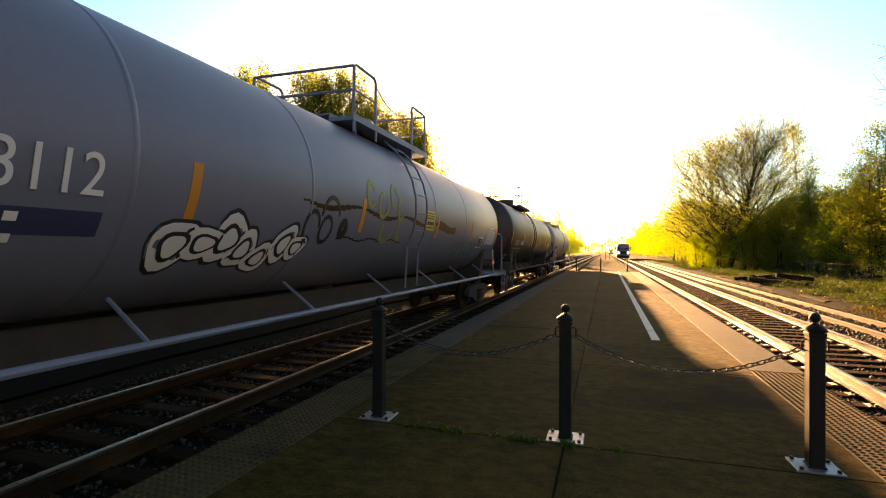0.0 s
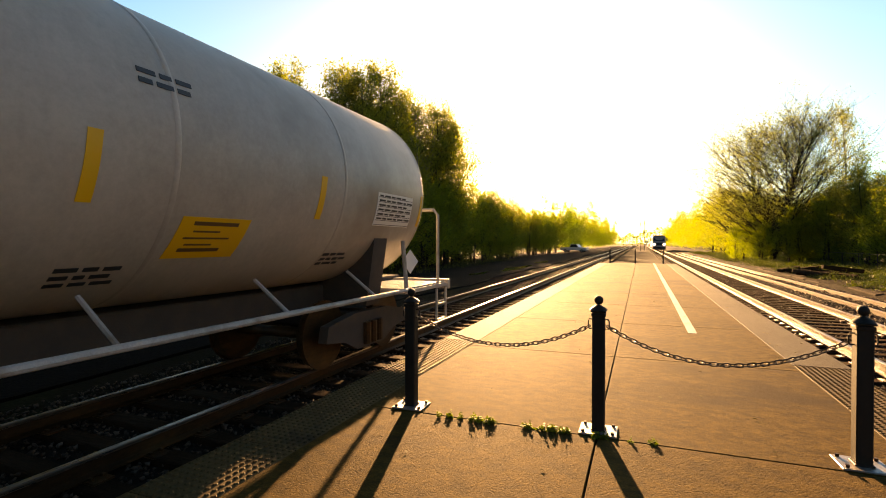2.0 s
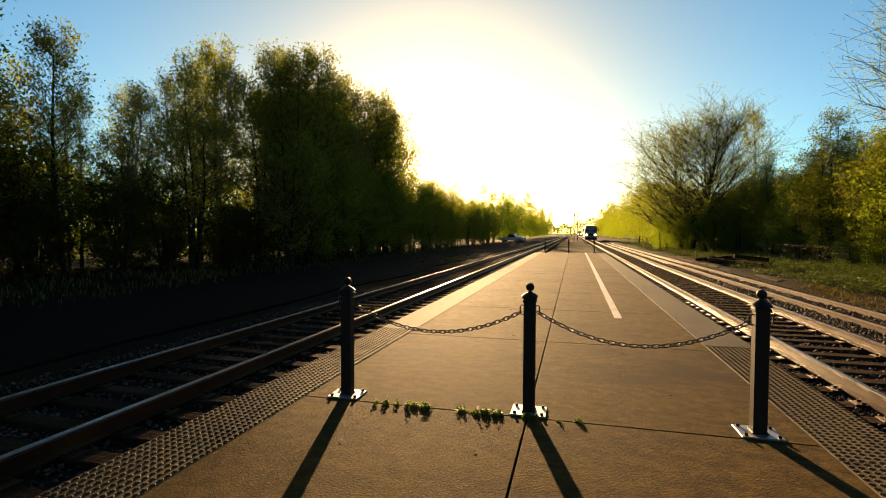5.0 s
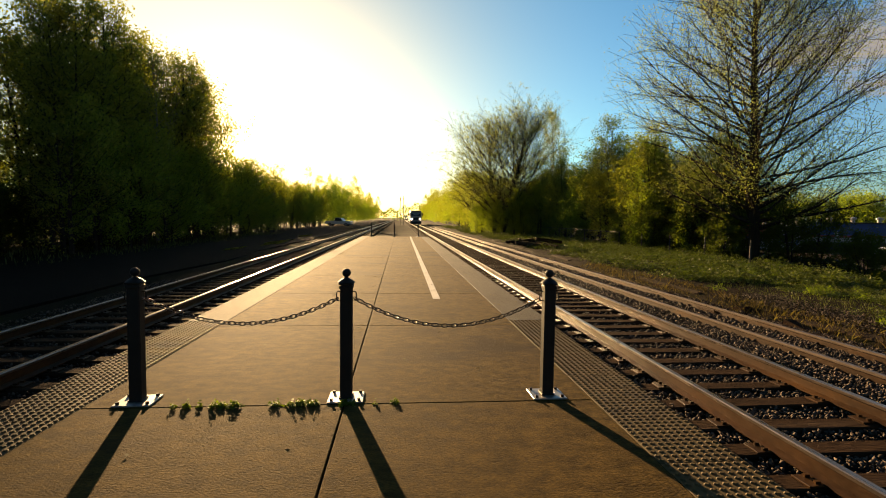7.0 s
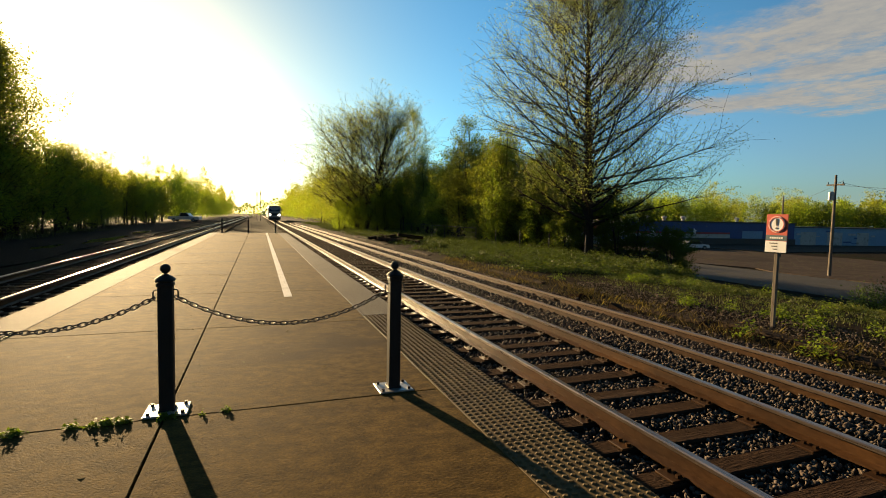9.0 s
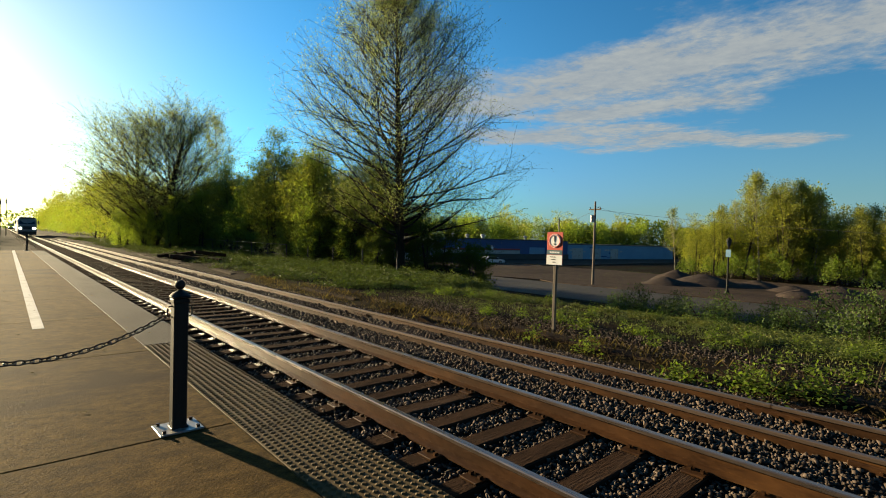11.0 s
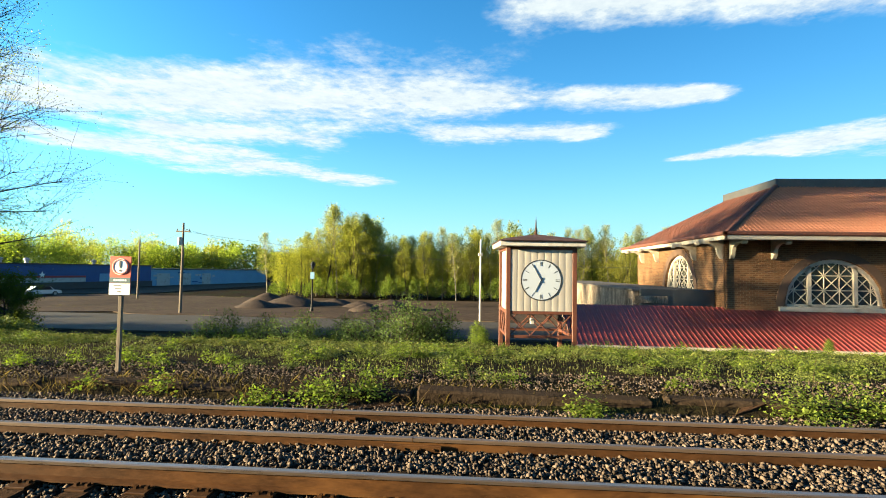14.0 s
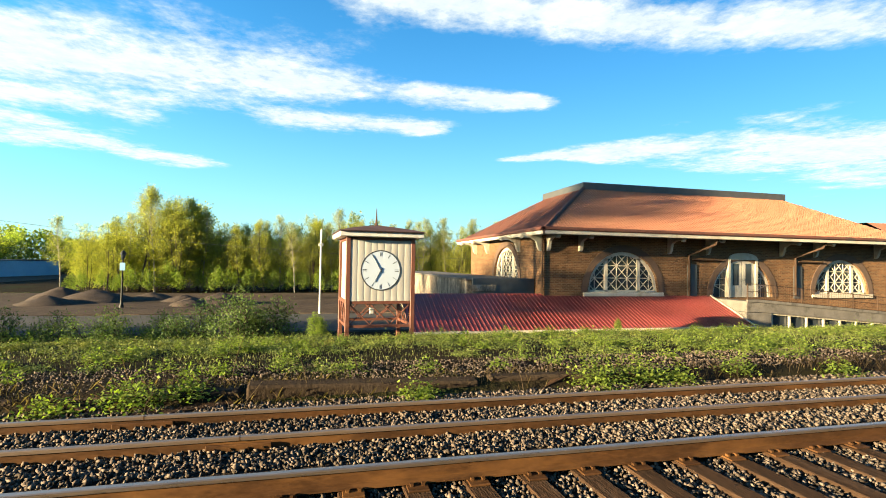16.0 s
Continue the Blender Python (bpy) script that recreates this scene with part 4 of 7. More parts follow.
        s = Shape().tube([(-1.46, sy * (8.0 + E), 0.82), (-1.46, sy * (8.0 + E), 2.08), (-1.38, sy * (8.0 + E), 2.18), (1.38, sy * (8.0 + E), 2.18), (1.46, sy * (8.0 + E), 2.08), (1.46, sy * (8.0 + E), 0.82)], 0.032, 8)
        part("end_handrail", s, rail_paint, t, "bent pipe handrail")
        c = Shape().box(-0.14, 0.14, sy * (8.5 + E) - 0.35, sy * (8.5 + E) + 0.35, 0.5, 0.78, bevel=0.04)
        c.box(-0.2, 0.2, sy * (8.85 + E) - 0.12, sy * (8.85 + E) + 0.12, 0.46, 0.84, bevel=0.05)
        part("coupler", c, M["underframe"], t, "rusty knuckle coupler")
        if sy < 0:
            b = Shape().lathe([(0.32, 0), (0.36, 0.02), (0.36, 0.09), (0.3, 0.11)], 20, Matrix.Translation((-0.95, -8.2 - E, 1.35)), "y")
            b.cyl((-0.95, -8.15 - E, 0.8), (-0.95, -8.15 - E, 1.35), 0.04)
            part("hand_brake", b, M["underframe"], t)
            part("brake_cylinder", Shape().lathe([(0.02, -0.4), (0.17, -0.38), (0.17, 0.25), (0.05, 0.3)], 14, Matrix.Translation((0.35, -7.8 - E, 1.05)), "x"), M["underframe"], t, smooth=True)
            part("control_box", Shape().box(1.15, 1.35, -7.75 - E, -7.5 - E, 0.83, 1.12, bevel=0.02), rail_paint, t)
        # truck
        g = part("wheel_truck", Shape().box(-0.9, 0.9, sy * (6.2 + E) - 0.2, sy * (6.2 + E) + 0.2, 0.22, 0.5, bevel=0.03), M["underframe"], t, "two-axle truck, dark and greasy")
        for sx in (-1, 1):
            o = Shape()
            o.loft([[(sx * 0.94, sy * (6.2 + E) + a, b) for a, b in ((-1.2, 0.2), (-1.15, 0.42), (-0.5, 0.52), (0.5, 0.52), (1.15, 0.42), (1.2, 0.2), (0.75, 0.14), (0.4, -0.02), (-0.4, -0.02), (-0.75, 0.14))],
                    [(sx * 1.08, sy * (6.2 + E) + a, b) for a, b in ((-1.2, 0.2), (-1.15, 0.42), (-0.5, 0.52), (0.5, 0.52), (1.15, 0.42), (1.2, 0.2), (0.75, 0.14), (0.4, -0.02), (-0.4, -0.02), (-0.75, 0.14))]])
            part("side_frame", o, M["underframe"], g)
            sp = Shape()
            for k in (-0.18, 0, 0.18):
                sp.cyl((sx * 1.1, sy * (6.2 + E) + k, 0.03), (sx * 1.1, sy * (6.2 + E) + k, 0.36), 0.07, n=10)
            part("spring_pack", sp, M["rust"], g)
        for dy in (-0.89, 0.89):
            w = Shape()
            for sx in (-1, 1):
                w.lathe([(0.1, -0.06), (0.44, -0.06), (0.46, -0.03), (0.46, 0.05), (0.49, 0.06), (0.49, 0.08), (0.1, 0.05)] if sx > 0 else [(0.1, -0.05), (0.49, -0.08), (0.49, -0.06), (0.46, -0.05), (0.46, 0.03), (0.44, 0.06), (0.1, 0.06)], 28, Matrix.Translation((sx * 0.745, sy * (6.2 + E) + dy, 0.26)), "x")
            w.cyl((-1.05, sy * (6.2 + E) + dy, 0.26), (1.05, sy * (6.2 + E) + dy, 0.26), 0.08, n=10)
            part("wheelset", w, [M["rust"]], g, smooth=True)
    for sx in (-1, 1):
        part("running_rail", Shape().tube([(sx * 1.5, -6.6 - E, 0.8), (sx * 1.5, 6.6 + E, 0.8)], 0.035, 8), rail_paint, t, "long pipe rail along the side")
        for y in np.linspace(-5.6 - E, 5.6 + E, 7):
            part("rail_bracket", Shape().cyl((sx * 1.49, y, 0.8), (sx * 1.0, y + 0.02, 1.15), 0.022, n=6), rail_paint, t)
    part("bottom_outlet", Shape().lathe([(0.1, 0.45), (0.12, 0.6), (0.25, 0.75), (0.3, 1.0)], 14), M["underframe"], t, smooth=True)
    # markings on the side that faces the platform
    for y in ((-4.3, -1.0, 2.6, 5.6, 8.7) if style == 1 else (-7.35, -4.2, -1.6, 1.7, 4.4, 7.25)):
        s = patch(Shape(), y - 0.055, y + 0.055, -0.38, -0.02, 0.005, 0.03)
        part("reflective_strip", s, M["orange"] if style == 1 else M["yellow"], tank, "yellow reflective strip")
    return t, tank, rnd


def side_text(text, y, phi, size, mat, tank, stretch=0.8):
    lettering(text, size, mat, tank, on_tank(y, phi), stretch=stretch)


cars = []
# grey car
A, tank, rnd = tank_car(M["tank_grey"], M["blue_metal"], "blue-grey railway tank car with white graffiti, rolling", 1, 8.9, 1.2)
side_text("3112", -5.52, -0.2, 0.46, M["white"], tank, 0.85)
s = Shape()
patch(s, -7.0, -5.1, -0.52, -0.38, 0.004)
part("dark_band", s, M["navy"], tank, "dark blue painted band")
s = Shape()
bars(s, -6.8, 2, 1.2, 0.045, -0.45, 0.11, rnd, 0.008)
part("small_print", s, M["white"], tank, kind="stuff")


def graffiti(tank):
    """White puffy shapes with dark outlines."""
    w, k = Shape(), Shape()
    rg = random.Random(5)
    y = -4.35
    for i in range(7):
        cy, cp, ry, rp = y, rg.uniform(-0.68, -0.5), rg.uniform(0.17, 0.28), rg.uniform(0.12, 0.2)
        for shp, q, lift in ((k, 1.16, 0.004), (w, 1.0, 0.008), (k, 0.62, 0.011), (w, 0.45, 0.014)):
            n = 18
            ring0, ring1 = [], []
            for j in range(n):
                a = j * math.tau / n
                rr = q * (1 + 0.12 * math.sin(3 * a + i))
                yy, pp = cy + ry * rr * math.cos(a) + 0.25 * rp * rr * math.sin(a), cp + rp * rr * math.sin(a)
                for ring, r in ((ring0, TR + 0.001), (ring1, TR + lift)):
                    ring.append((r * math.cos(pp), yy, TZ + r * math.sin(pp)))
            shp.loft([ring0, ring1])
        y += rg.uniform(0.26, 0.36)
    part("graffiti_outline", k, M["black"], tank)
    part("graffiti_fill", w, M["white"], tank, "white bubble graffiti")


graffiti(tank)


def chart_and_placard(car, tank):
    """The test chart, a black panel, worn green paint strokes and a hung diamond placard near the far end."""
    s = Shape()
    for k in range(8):
        patch(s, 7.42, 8.55, -0.13 - k * 0.042, -0.127 - k * 0.042 + 0.006, 0.006, n=1)
    for k in range(5):
        patch(s, 7.42 + k * 0.28, 7.435 + k * 0.28, -0.43, -0.13, 0.006, n=3)
    for k in range(7):
        y = 7.46
        while y < 8.5:
            d = rnd.uniform(0.05, 0.16)
            patch(s, y, min(y + d, 8.52), -0.158 - k * 0.042, -0.138 - k * 0.042, 0.005, n=1)
            y += d + 0.05
    bars(s, 7.6, 1, 0.7, 0.035, -0.085, 0.05, rnd, 0.006)
    part("test_chart", s, M["white"], tank, "white stencilled inspection chart")
    p = Shape()
    patch(p, 6.5, 7.02, -0.52, -0.27, 0.005)
    pn = part("data_panel", p, M["white"], tank, "white-edged black data panel")
    p = Shape()
    patch(p, 6.55, 6.97, -0.49, -0.31, 0.008)
    part("panel_face", p, M["black"], pn)
    p = Shape()
    for a in (-0.37, -0.44):
        patch(p, 6.72, 6.84, a, a + 0.02, 0.011, n=1)
    part("panel_marks", p, M["white"], pn)
    p = Shape()
    patch(p, 7.07, 7.24, -0.47, -0.34, 0.005)
    part("card_label", p, M["white_metal"], tank, "plain white card")
    g = Shape()
    for c, w, a0, a1 in ((4.95, 0.2, 0, 3.4), (5.35, 0.17, 1.2, 6.6), (5.75, 0.22, 0.2, 5.6), (6.15, 0.16, 2.0, 6.0), (6.4, 0.12, 0.5, 3.6), (4.55, 0.2, 1.0, 6.0)):
        for k in range(14):
            a, b = a0 + (a1 - a0) * k / 14, a0 + (a1 - a0) * (k + 1) / 14
            y = c + w * math.cos((a + b) / 2)
            phi = -0.55 + 0.13 * math.sin((a + b) / 2)
            patch(g, y - 0.045, y + 0.045, phi - 0.03, phi + 0.03, 0.004 + 0.0002 * k, 0.01, n=2)
    part("faded_graffiti", g, M["faded_green"], tank, "faded green paint strokes", kind="stuff")
    h = Shape().box(TR + 0.0, TR + 0.03, 7.86, 8.1, 1.35, 1.62)
    h.box(TR - 0.25, TR + 0.02, 7.93, 8.03, 1.3, 1.6)
    hp = part("placard_holder", h, M["blue_metal"], car, "bracket for the placard")
    dm = Matrix.Translation((TR + 0.045, 7.98, 1.2)) @ pose(0, 0, 0, 45, 0, 0)
    part("placard", Shape().box(-0.008, 0.008, -0.14, 0.14, -0.14, 0.14), M["sign_red"], hp, "red diamond placard", m=dm)
    w = Shape().box(0.009, 0.012, -0.085, 0.085, -0.035, 0.035)
    part("placard_band", w, M["white"], hp, m=Matrix.Translation((TR + 0.045, 7.98, 1.2)))


chart_and_placard(A, tank)


def old_tags(tank):
    """A long rusty streak, faded yellow-green tags, a black scrawl and a yellow notice on the grey car."""
    s = Shape()
    rg = random.Random(15)
    for k in range(44):
        y = -2.6 + k * 0.15
        a = -0.13 - 0.03 * math.sin(k * 0.5) - 0.0015 * k
        w = 0.012 + 0.022 * abs(math.sin(k * 0.31)) + (0.05 if k > 34 else 0)
        patch(s, y, y + 0.152, a - w, a + w * 0.6, 0.003, 0.004, n=2)
    for k in range(18):
        y = -1.6 + k * 0.13
        a = -0.47 + 0.02 * math.sin(k)
        patch(s, y, y + 0.132, a, a + 0.018, 0.003, 0.004, n=1)
    part("rust_streak", s, M["rust"], tank, "rusty brown streak along the side", kind="stuff")
    g = Shape()
    for c, w, p, a0, a1 in ((-0.75, 0.14, 0.05, 0.3, 5.6), (-0.3, 0.16, -0.05, 1.2, 6.6), (0.15, 0.13, 0.08, 0.2, 4.6), (0.45, 0.12, -0.05, 2.0, 6.0), (-0.05, 0.2, -0.34, 2.6, 6.1), (0.55, 0.15, -0.3, 2.0, 5.0)):
        for k in range(14):
            a = a0 + (a1 - a0) * (k + 0.5) / 14
            y, phi = c + w * math.cos(a), p + 0.13 * math.sin(a)
            patch(g, y - 0.035, y + 0.035, phi - 0.028, phi + 0.028, 0.004 + 0.0002 * k, 0.01, n=2)
    part("faded_graffiti", g, M["faded_lime"], tank, "faded yellow-green paint strokes", kind="stuff")
    b = Shape()
    for c, w, p, a0, a1 in ((-1.5, 0.1, -0.36, 0.0, 6.3), (-1.5, 0.055, -0.36, 0.0, 6.3), (-1.95, 0.14, -0.38, 0.0, 6.3), (-1.9, 0.22, -0.27, 0.2, 3.0), (-2.3, 0.16, -0.36, 0.0, 5.0)):
        for k in range(18):
            a = a0 + (a1 - a0) * (k + 0.5) / 18
            y, phi = c + w * math.cos(a), p + w * 0.9 * math.sin(a)
            patch(b, y - 0.02, y + 0.02, phi - 0.022, phi + 0.022, 0.004 + 0.0002 * k, 0.0, n=1)
    part("black_scrawl", b, M["black"], tank, "black spray-painted scrawl", kind="stuff")
    n = Shape()
    patch(n, 1.85, 2.35, -0.27, 0.01, 0.006, n=4)
    nt = part("notice_panel", n, M["notice_yellow"], tank, "yellow emergency notice with illegible print")
    n = Shape()
    for k, (h, d) in enumerate(((0.014, 0.04), (0.014, 0.045), (0.014, 0.04), (0.05, 0.05), (0.014, 0.04))):
        y = 1.89
        z = (-0.03, -0.065, -0.1, -0.19, -0.235)[k]
        while y < 2.28:
            patch(n, y, y + d * 0.75, z, z + h, 0.009, n=1)
            y += d
    part("notice_print", n, M["dark_print"], nt, kind="stuff")


old_tags(tank)
cars.append((A, 8.3))
# black car
B, tank, rnd = tank_car(M["tank_dark"], M["underframe"], "dark brown-black railway tank car, rolling", 2, 7.3, -1.5)
side_text("51346", -4.7, -0.32, 0.32, M["white"], tank, 0.85)
s = Shape()
for i in range(4):
    patch(s, -6.4 + i * 0.25, -6.24 + i * 0.25, -0.4, -0.24, 0.006)
bars(s, -6.5, 2, 2.1, 0.04, -0.52, 0.1, rnd)
bars(s, -2.55, 3, 0.5, 0.024, -0.35, 0.04, rnd)
bars(s, 0.2, 7, 0.6, 0.024, -0.3, 0.055, rnd)
bars(s, -7.4, 2, 0.7, 0.05, -0.75, 0.12, rnd)
part("small_print", s, M["grey_print"], tank, "pale stencilled marks", kind="stuff")
s = Shape()
patch(s, 5.6, 6.3, -0.46, -0.24, 0.006)
part("warning_panel", s, M["yellow"], tank, "yellow warning panel")
cars.append((B, 27.6))
# white car
C, tank, rnd = tank_car(M["tank_white"], M["white_metal"], "off-white railway tank car, last of the train", 3)
side_text("71133", -4.98, -0.4, 0.36, M["black"], tank, 0.8)
s = Shape()
for i in range(4):
    patch(s, -6.45 + i * 0.23, -6.3 + i * 0.23, -0.48, -0.31, 0.006, 0.02)
bars(s, -6.4, 2, 1.7, 0.035, -0.6, 0.1, rnd)
bars(s, -3.6, 3, 0.9, 0.03, -0.7, 0.06, rnd)
bars(s, -2.3, 5, 0.5, 0.03, -0.5, 0.06, rnd)
bars(s, 1.7, 3, 0.5, 0.03, -0.8, 0.06, rnd)
bars(s, 2.1, 2, 0.5, 0.03, 0.35, 0.06, rnd)
bars(s, 4.9, 3, 0.5, 0.03, -0.75, 0.06, rnd)
part("small_print", s, M["black"], tank, "black stencilled marks", kind="stuff")
s = Shape()
patch(s, 2.5, 3.3, -0.72, -0.42, 0.006, 0.05)
wp = part("warning_panel", s, M["yellow"], tank, "yellow warning panel")
s = Shape()
for k, (a, b) in enumerate(((2.68, 3.2), (2.7, 3.0), (2.62, 3.14), (2.66, 2.96), (2.62, 3.08))):
    patch(s, a, b, -0.475 - k * 0.048, -0.475 - k * 0.048 + (0.026 if k in (0, 4) else 0.012), 0.009, 0.004, n=1)
part("panel_print", s, M["dark_print"], wp)
s = Shape()
patch(s, 5.75, 6.9, -0.4, -0.06, 0.006)
chart = part("chart_panel", s, M["white"], tank, "white lined capacity table")
s = Shape()
for k in range(7):
    patch(s, 5.77, 6.88, -0.39 + k * 0.047, -0.385 + k * 0.047, 0.009, n=1)
bars(s, 5.8, 6, 1.0, 0.018, -0.1, 0.046, rnd, 0.009)
part("table_lines", s, M["black"], chart)
# writing on the end that meets the camera
lettering("71133", 0.2, M["black"], tank, pose(0.22, -7.785, TZ + 0.66, 82), stretch=0.8)
s = Shape()
for k in range(4):
    s.box(-0.5 + k * 0.11, -0.43 + k * 0.11, -0.02, 0.02, 0.59, 0.73)
for k in range(4):
    s.box(-0.42 + 0.05 * (k % 2), 0.2 - 0.1 * (k % 2), -0.025, 0.015, 0.45 - k * 0.11, 0.49 - k * 0.11)
part("end_print", s, M["black"], tank, m=pose(0.0, -7.795, TZ, -6))
s = Shape().loft([[(0, 0, -0.2), (0.2, 0, 0), (0, 0, 0.2), (-0.2, 0, 0)], [(0, 0.012, -0.2), (0.2, 0.012, 0), (0, 0.012, 0.2), (-0.2, 0.012, 0)]])
part("placard", s, M["white"], C, "diamond placard", m=pose(1.42, 6.9, 1.25, 0, 0, 75))
cars.append((C, 45.0))


# ---- clock tower ----
def clock_tower():
    t = thing("clock_tower", "square clock tower with red steel frame and ribbed white panels", "clock tower", m=pose(16.6, -0.52, 0, 0, 0, 3.5))
    W, D = 2.1, 2.0           # along -y, along +x
    posts = [(0.0, 0.0), (0.0, -W), (D, 0.0), (D, -W)]
    for x, y in posts:
        part("corner_post", Shape().box(x - 0.07, x + 0.07, y - 0.07, y + 0.07, -3.2, 2.34, bevel=0.01), M["red_steel"], t, "red-brown steel corner post")
    for z in (0.2, 2.24):
        for x0, x1, y0, y1 in ((-0.05, 0.05, -W + 0.07, -0.07), (D - 0.05, D + 0.05, -W + 0.07, -0.07), (0.07, D - 0.07, -0.05, 0.05), (0.07, D - 0.07, -W - 0.05, -W + 0.05)):
            part("beam", Shape().box(x0, x1, y0, y1, z, z + 0.1, bevel=0.006), M["red_steel"], t)
    for nm, horiz, fixed in (("front", True, -0.05), ("back", True, D - 0.015), ("side", False, -0.015), ("far", False, -W + 0.015)):
        L = (W if horiz else D) - 0.15
        sg = -1 if nm in ("front", "far") else 1
        rings = []
        for k in range(109):
            u = 0.075 + L * k / 108
            d = sg * 0.007 * abs(math.sin(k * math.pi / 12)) ** 0.6
            if horiz:
                rings.append([(fixed + d, -u, 0.3), (fixed + d, -u, 2.24), (fixed - sg * 0.012, -u, 2.24), (fixed - sg * 0.012, -u, 0.3)])
            else:
                rings.append([(u, fixed + d, 0.3), (u, fixed + d, 2.24), (u, fixed - sg * 0.012, 2.24), (u, fixed - sg * 0.012, 0.3)])
        part("panel", Shape().loft(rings), M["panel"], t, "fluted off-white panel")
    # lattice below
    s = Shape()
    for x in (0.0, D):
        for k in range(3):
            y0, y1 = -0.07 - k * (W - 0.14) / 3, -0.07 - (k + 1) * (W - 0.14) / 3
            s.tube([(x, y0, 0.2), (x, y1, -0.45)], 0.02, 5)
            s.tube([(x, y1, 0.2), (x, y0, -0.45)], 0.02, 5)
        s.box(x - 0.04, x + 0.04, -W, 0, -0.55, -0.46)
    for y in (0.0, -W):
        for k in range(3):
            x0, x1 = 0.07 + k * (D - 0.14) / 3, 0.07 + (k + 1) * (D - 0.14) / 3
            s.tube([(x0, y, 0.2), (x1, y, -0.45)], 0.02, 5)
            s.tube([(x1, y, 0.2), (x0, y, -0.45)], 0.02, 5)
        s.box(0, D, y - 0.04, y + 0.04, -0.55, -0.46)
    part("lattice", s, M["red_steel"], t, "crossed red steel lattice")
    part("flood_lamp", Shape().box(0.3, 0.42, -0.9, -0.76, -0.15, 0.05, bevel=0.02), M["white_metal"], t, "small white lamp under the box")
    # roof
    fs = Shape().box(-0.3, D + 0.3, -W - 0.3, 0.3, 2.34, 2.5, bevel=0.02)
    part("fascia", fs, M["white_metal"], t, "white roof edge")
    cx, cy = D / 2, -W / 2
    rings = []
    for h, k in ((2.5, 1.36), (2.53, 1.38), (2.62, 1.05), (2.72, 0.55), (2.80, 0.1)):
        rings.append([(cx - k, cy - k, h), (cx + k, cy - k, h), (cx + k, cy + k, h), (cx - k, cy + k, h)])
    part("roof", Shape().loft(rings), M["shingle"], t, "low dark shingled pyramid roof")
    part("spire", Shape().tube([(cx, cy, 2.78), (cx, cy, 2.95), (cx, cy, 3.4)], [0.06, 0.035, 0.006], 8), M["rust"], t)
    # dial
    yc, zc, r = -1.04, 1.28, 0.63
    def flat(x0):
        return pose(x0 - 0.052, yc, zc)
    d = part("dial", Shape().disc((0, 0, 0), r, 48, "x", 0.004, flat(-0.0095)), M["dial"], t, "silver-white clock dial")
    part("dial_ring", Shape().lathe([(r - 0.015, -0.0042), (r + 0.02, -0.0042), (r + 0.02, 0.0042), (r - 0.015, 0.0042), (r - 0.015, -0.0042)], 64, flat(-0.0102), "x", False), M["black"], t, "black ring round the dial")
    for k in range(12):
        a = k * math.tau / 12
        s = Shape()
        big = k % 3 == 0
        for off in ((-0.022, 0.022) if big else (0,)):
            s.box(-0.004, 0, off - 0.009, off + 0.009, r * 0.72, r * 0.93)
        part("hour_mark", s, M["black"], d, m=flat(-0.0118) @ pose(0, 0, 0, math.degrees(a)))
    for nm, deg, ln, w in (("minute", -29, 0.56, 0.011), ("hour", 208, 0.42, 0.014)):
        s = Shape().loft([[(-0.006, -w, -0.09), (-0.006, w, -0.09), (0.006, w, -0.09), (0.006, -w, -0.09)], [(-0.006, -w, 0.06), (-0.006, w, 0.06), (0.006, w, 0.06), (0.006, -w, 0.06)], [(-0.006, -w * 0.35, ln), (-0.006, w * 0.35, ln), (0.006, w * 0.35, ln), (0.006, -w * 0.35, ln)]])
        part("clock_pointer", s, M["black"], d, "black clock pointer", m=flat(-0.022) @ pose(0, 0, 0, deg))
    return t


clock_tower()


# ---- warning sign, poles, lamps ----
def warning_sign():
    t = thing("warning_sign", "red and white warning sign on a grey steel post in weeds", "sign", m=pose(8.62, 6.4, -0.2, 0, 0, 4))
    part("post", Shape().box(-0.03, 0.03, -0.03, 0.03, -0.2, 1.86, bevel=0.006), M["wood_pole"], t, "weathered square sign post")
    b = part("panel", Shape().box(-0.05, -0.035, -0.175, 0.175, 1.27, 1.88, bevel=0.003), M["sign_red"], t, "red-brown sign panel")
    part("disc", Shape().disc((-0.054, 0, 1.71), 0.135, 28, "x", 0.008), M["white"], b, "white round field")
    part("disc_ring", Shape().lathe([(0.112, -0.003), (0.126, -0.003), (0.126, 0.003), (0.112, 0.003), (0.112, -0.003)], 28, pose(-0.06, 0, 1.71), "x", False), M["sign_red"], b)
    lettering("!", 0.26, M["black"], b, pose(-0.06, 0, 1.71) @ Matrix(((0, 0, -1, 0), (-1, 0, 0, 0), (0, 1, 0, 0), (0, 0, 0, 1))), name="exclamation_mark", stretch=1.1)
    part("band", Shape().box(-0.056, -0.05, -0.172, 0.172, 1.44, 1.53), M["sign_teal"], b, "dark band with illegible writing")
    s = Shape()
    for k in range(6):
        s.box(-0.059, -0.056, -0.11 + k * 0.037, -0.11 + k * 0.037 + 0.026, 1.47, 1.5)
    part("print_bar", s, M["white"], b)
    lp = part("lower_plate", Shape().box(-0.058, -0.05, -0.175, 0.175, 1.24, 1.43, bevel=0.002), M["white"], t, "white lower plate")
    s = Shape()
    for k in range(3):
        s.box(-0.061, -0.058, -0.03, 0.1 - 0.03 * k, 1.385 - k * 0.05, 1.4 - k * 0.05)
    part("print_bar", s, M["dark_metal"], lp)


warning_sign()


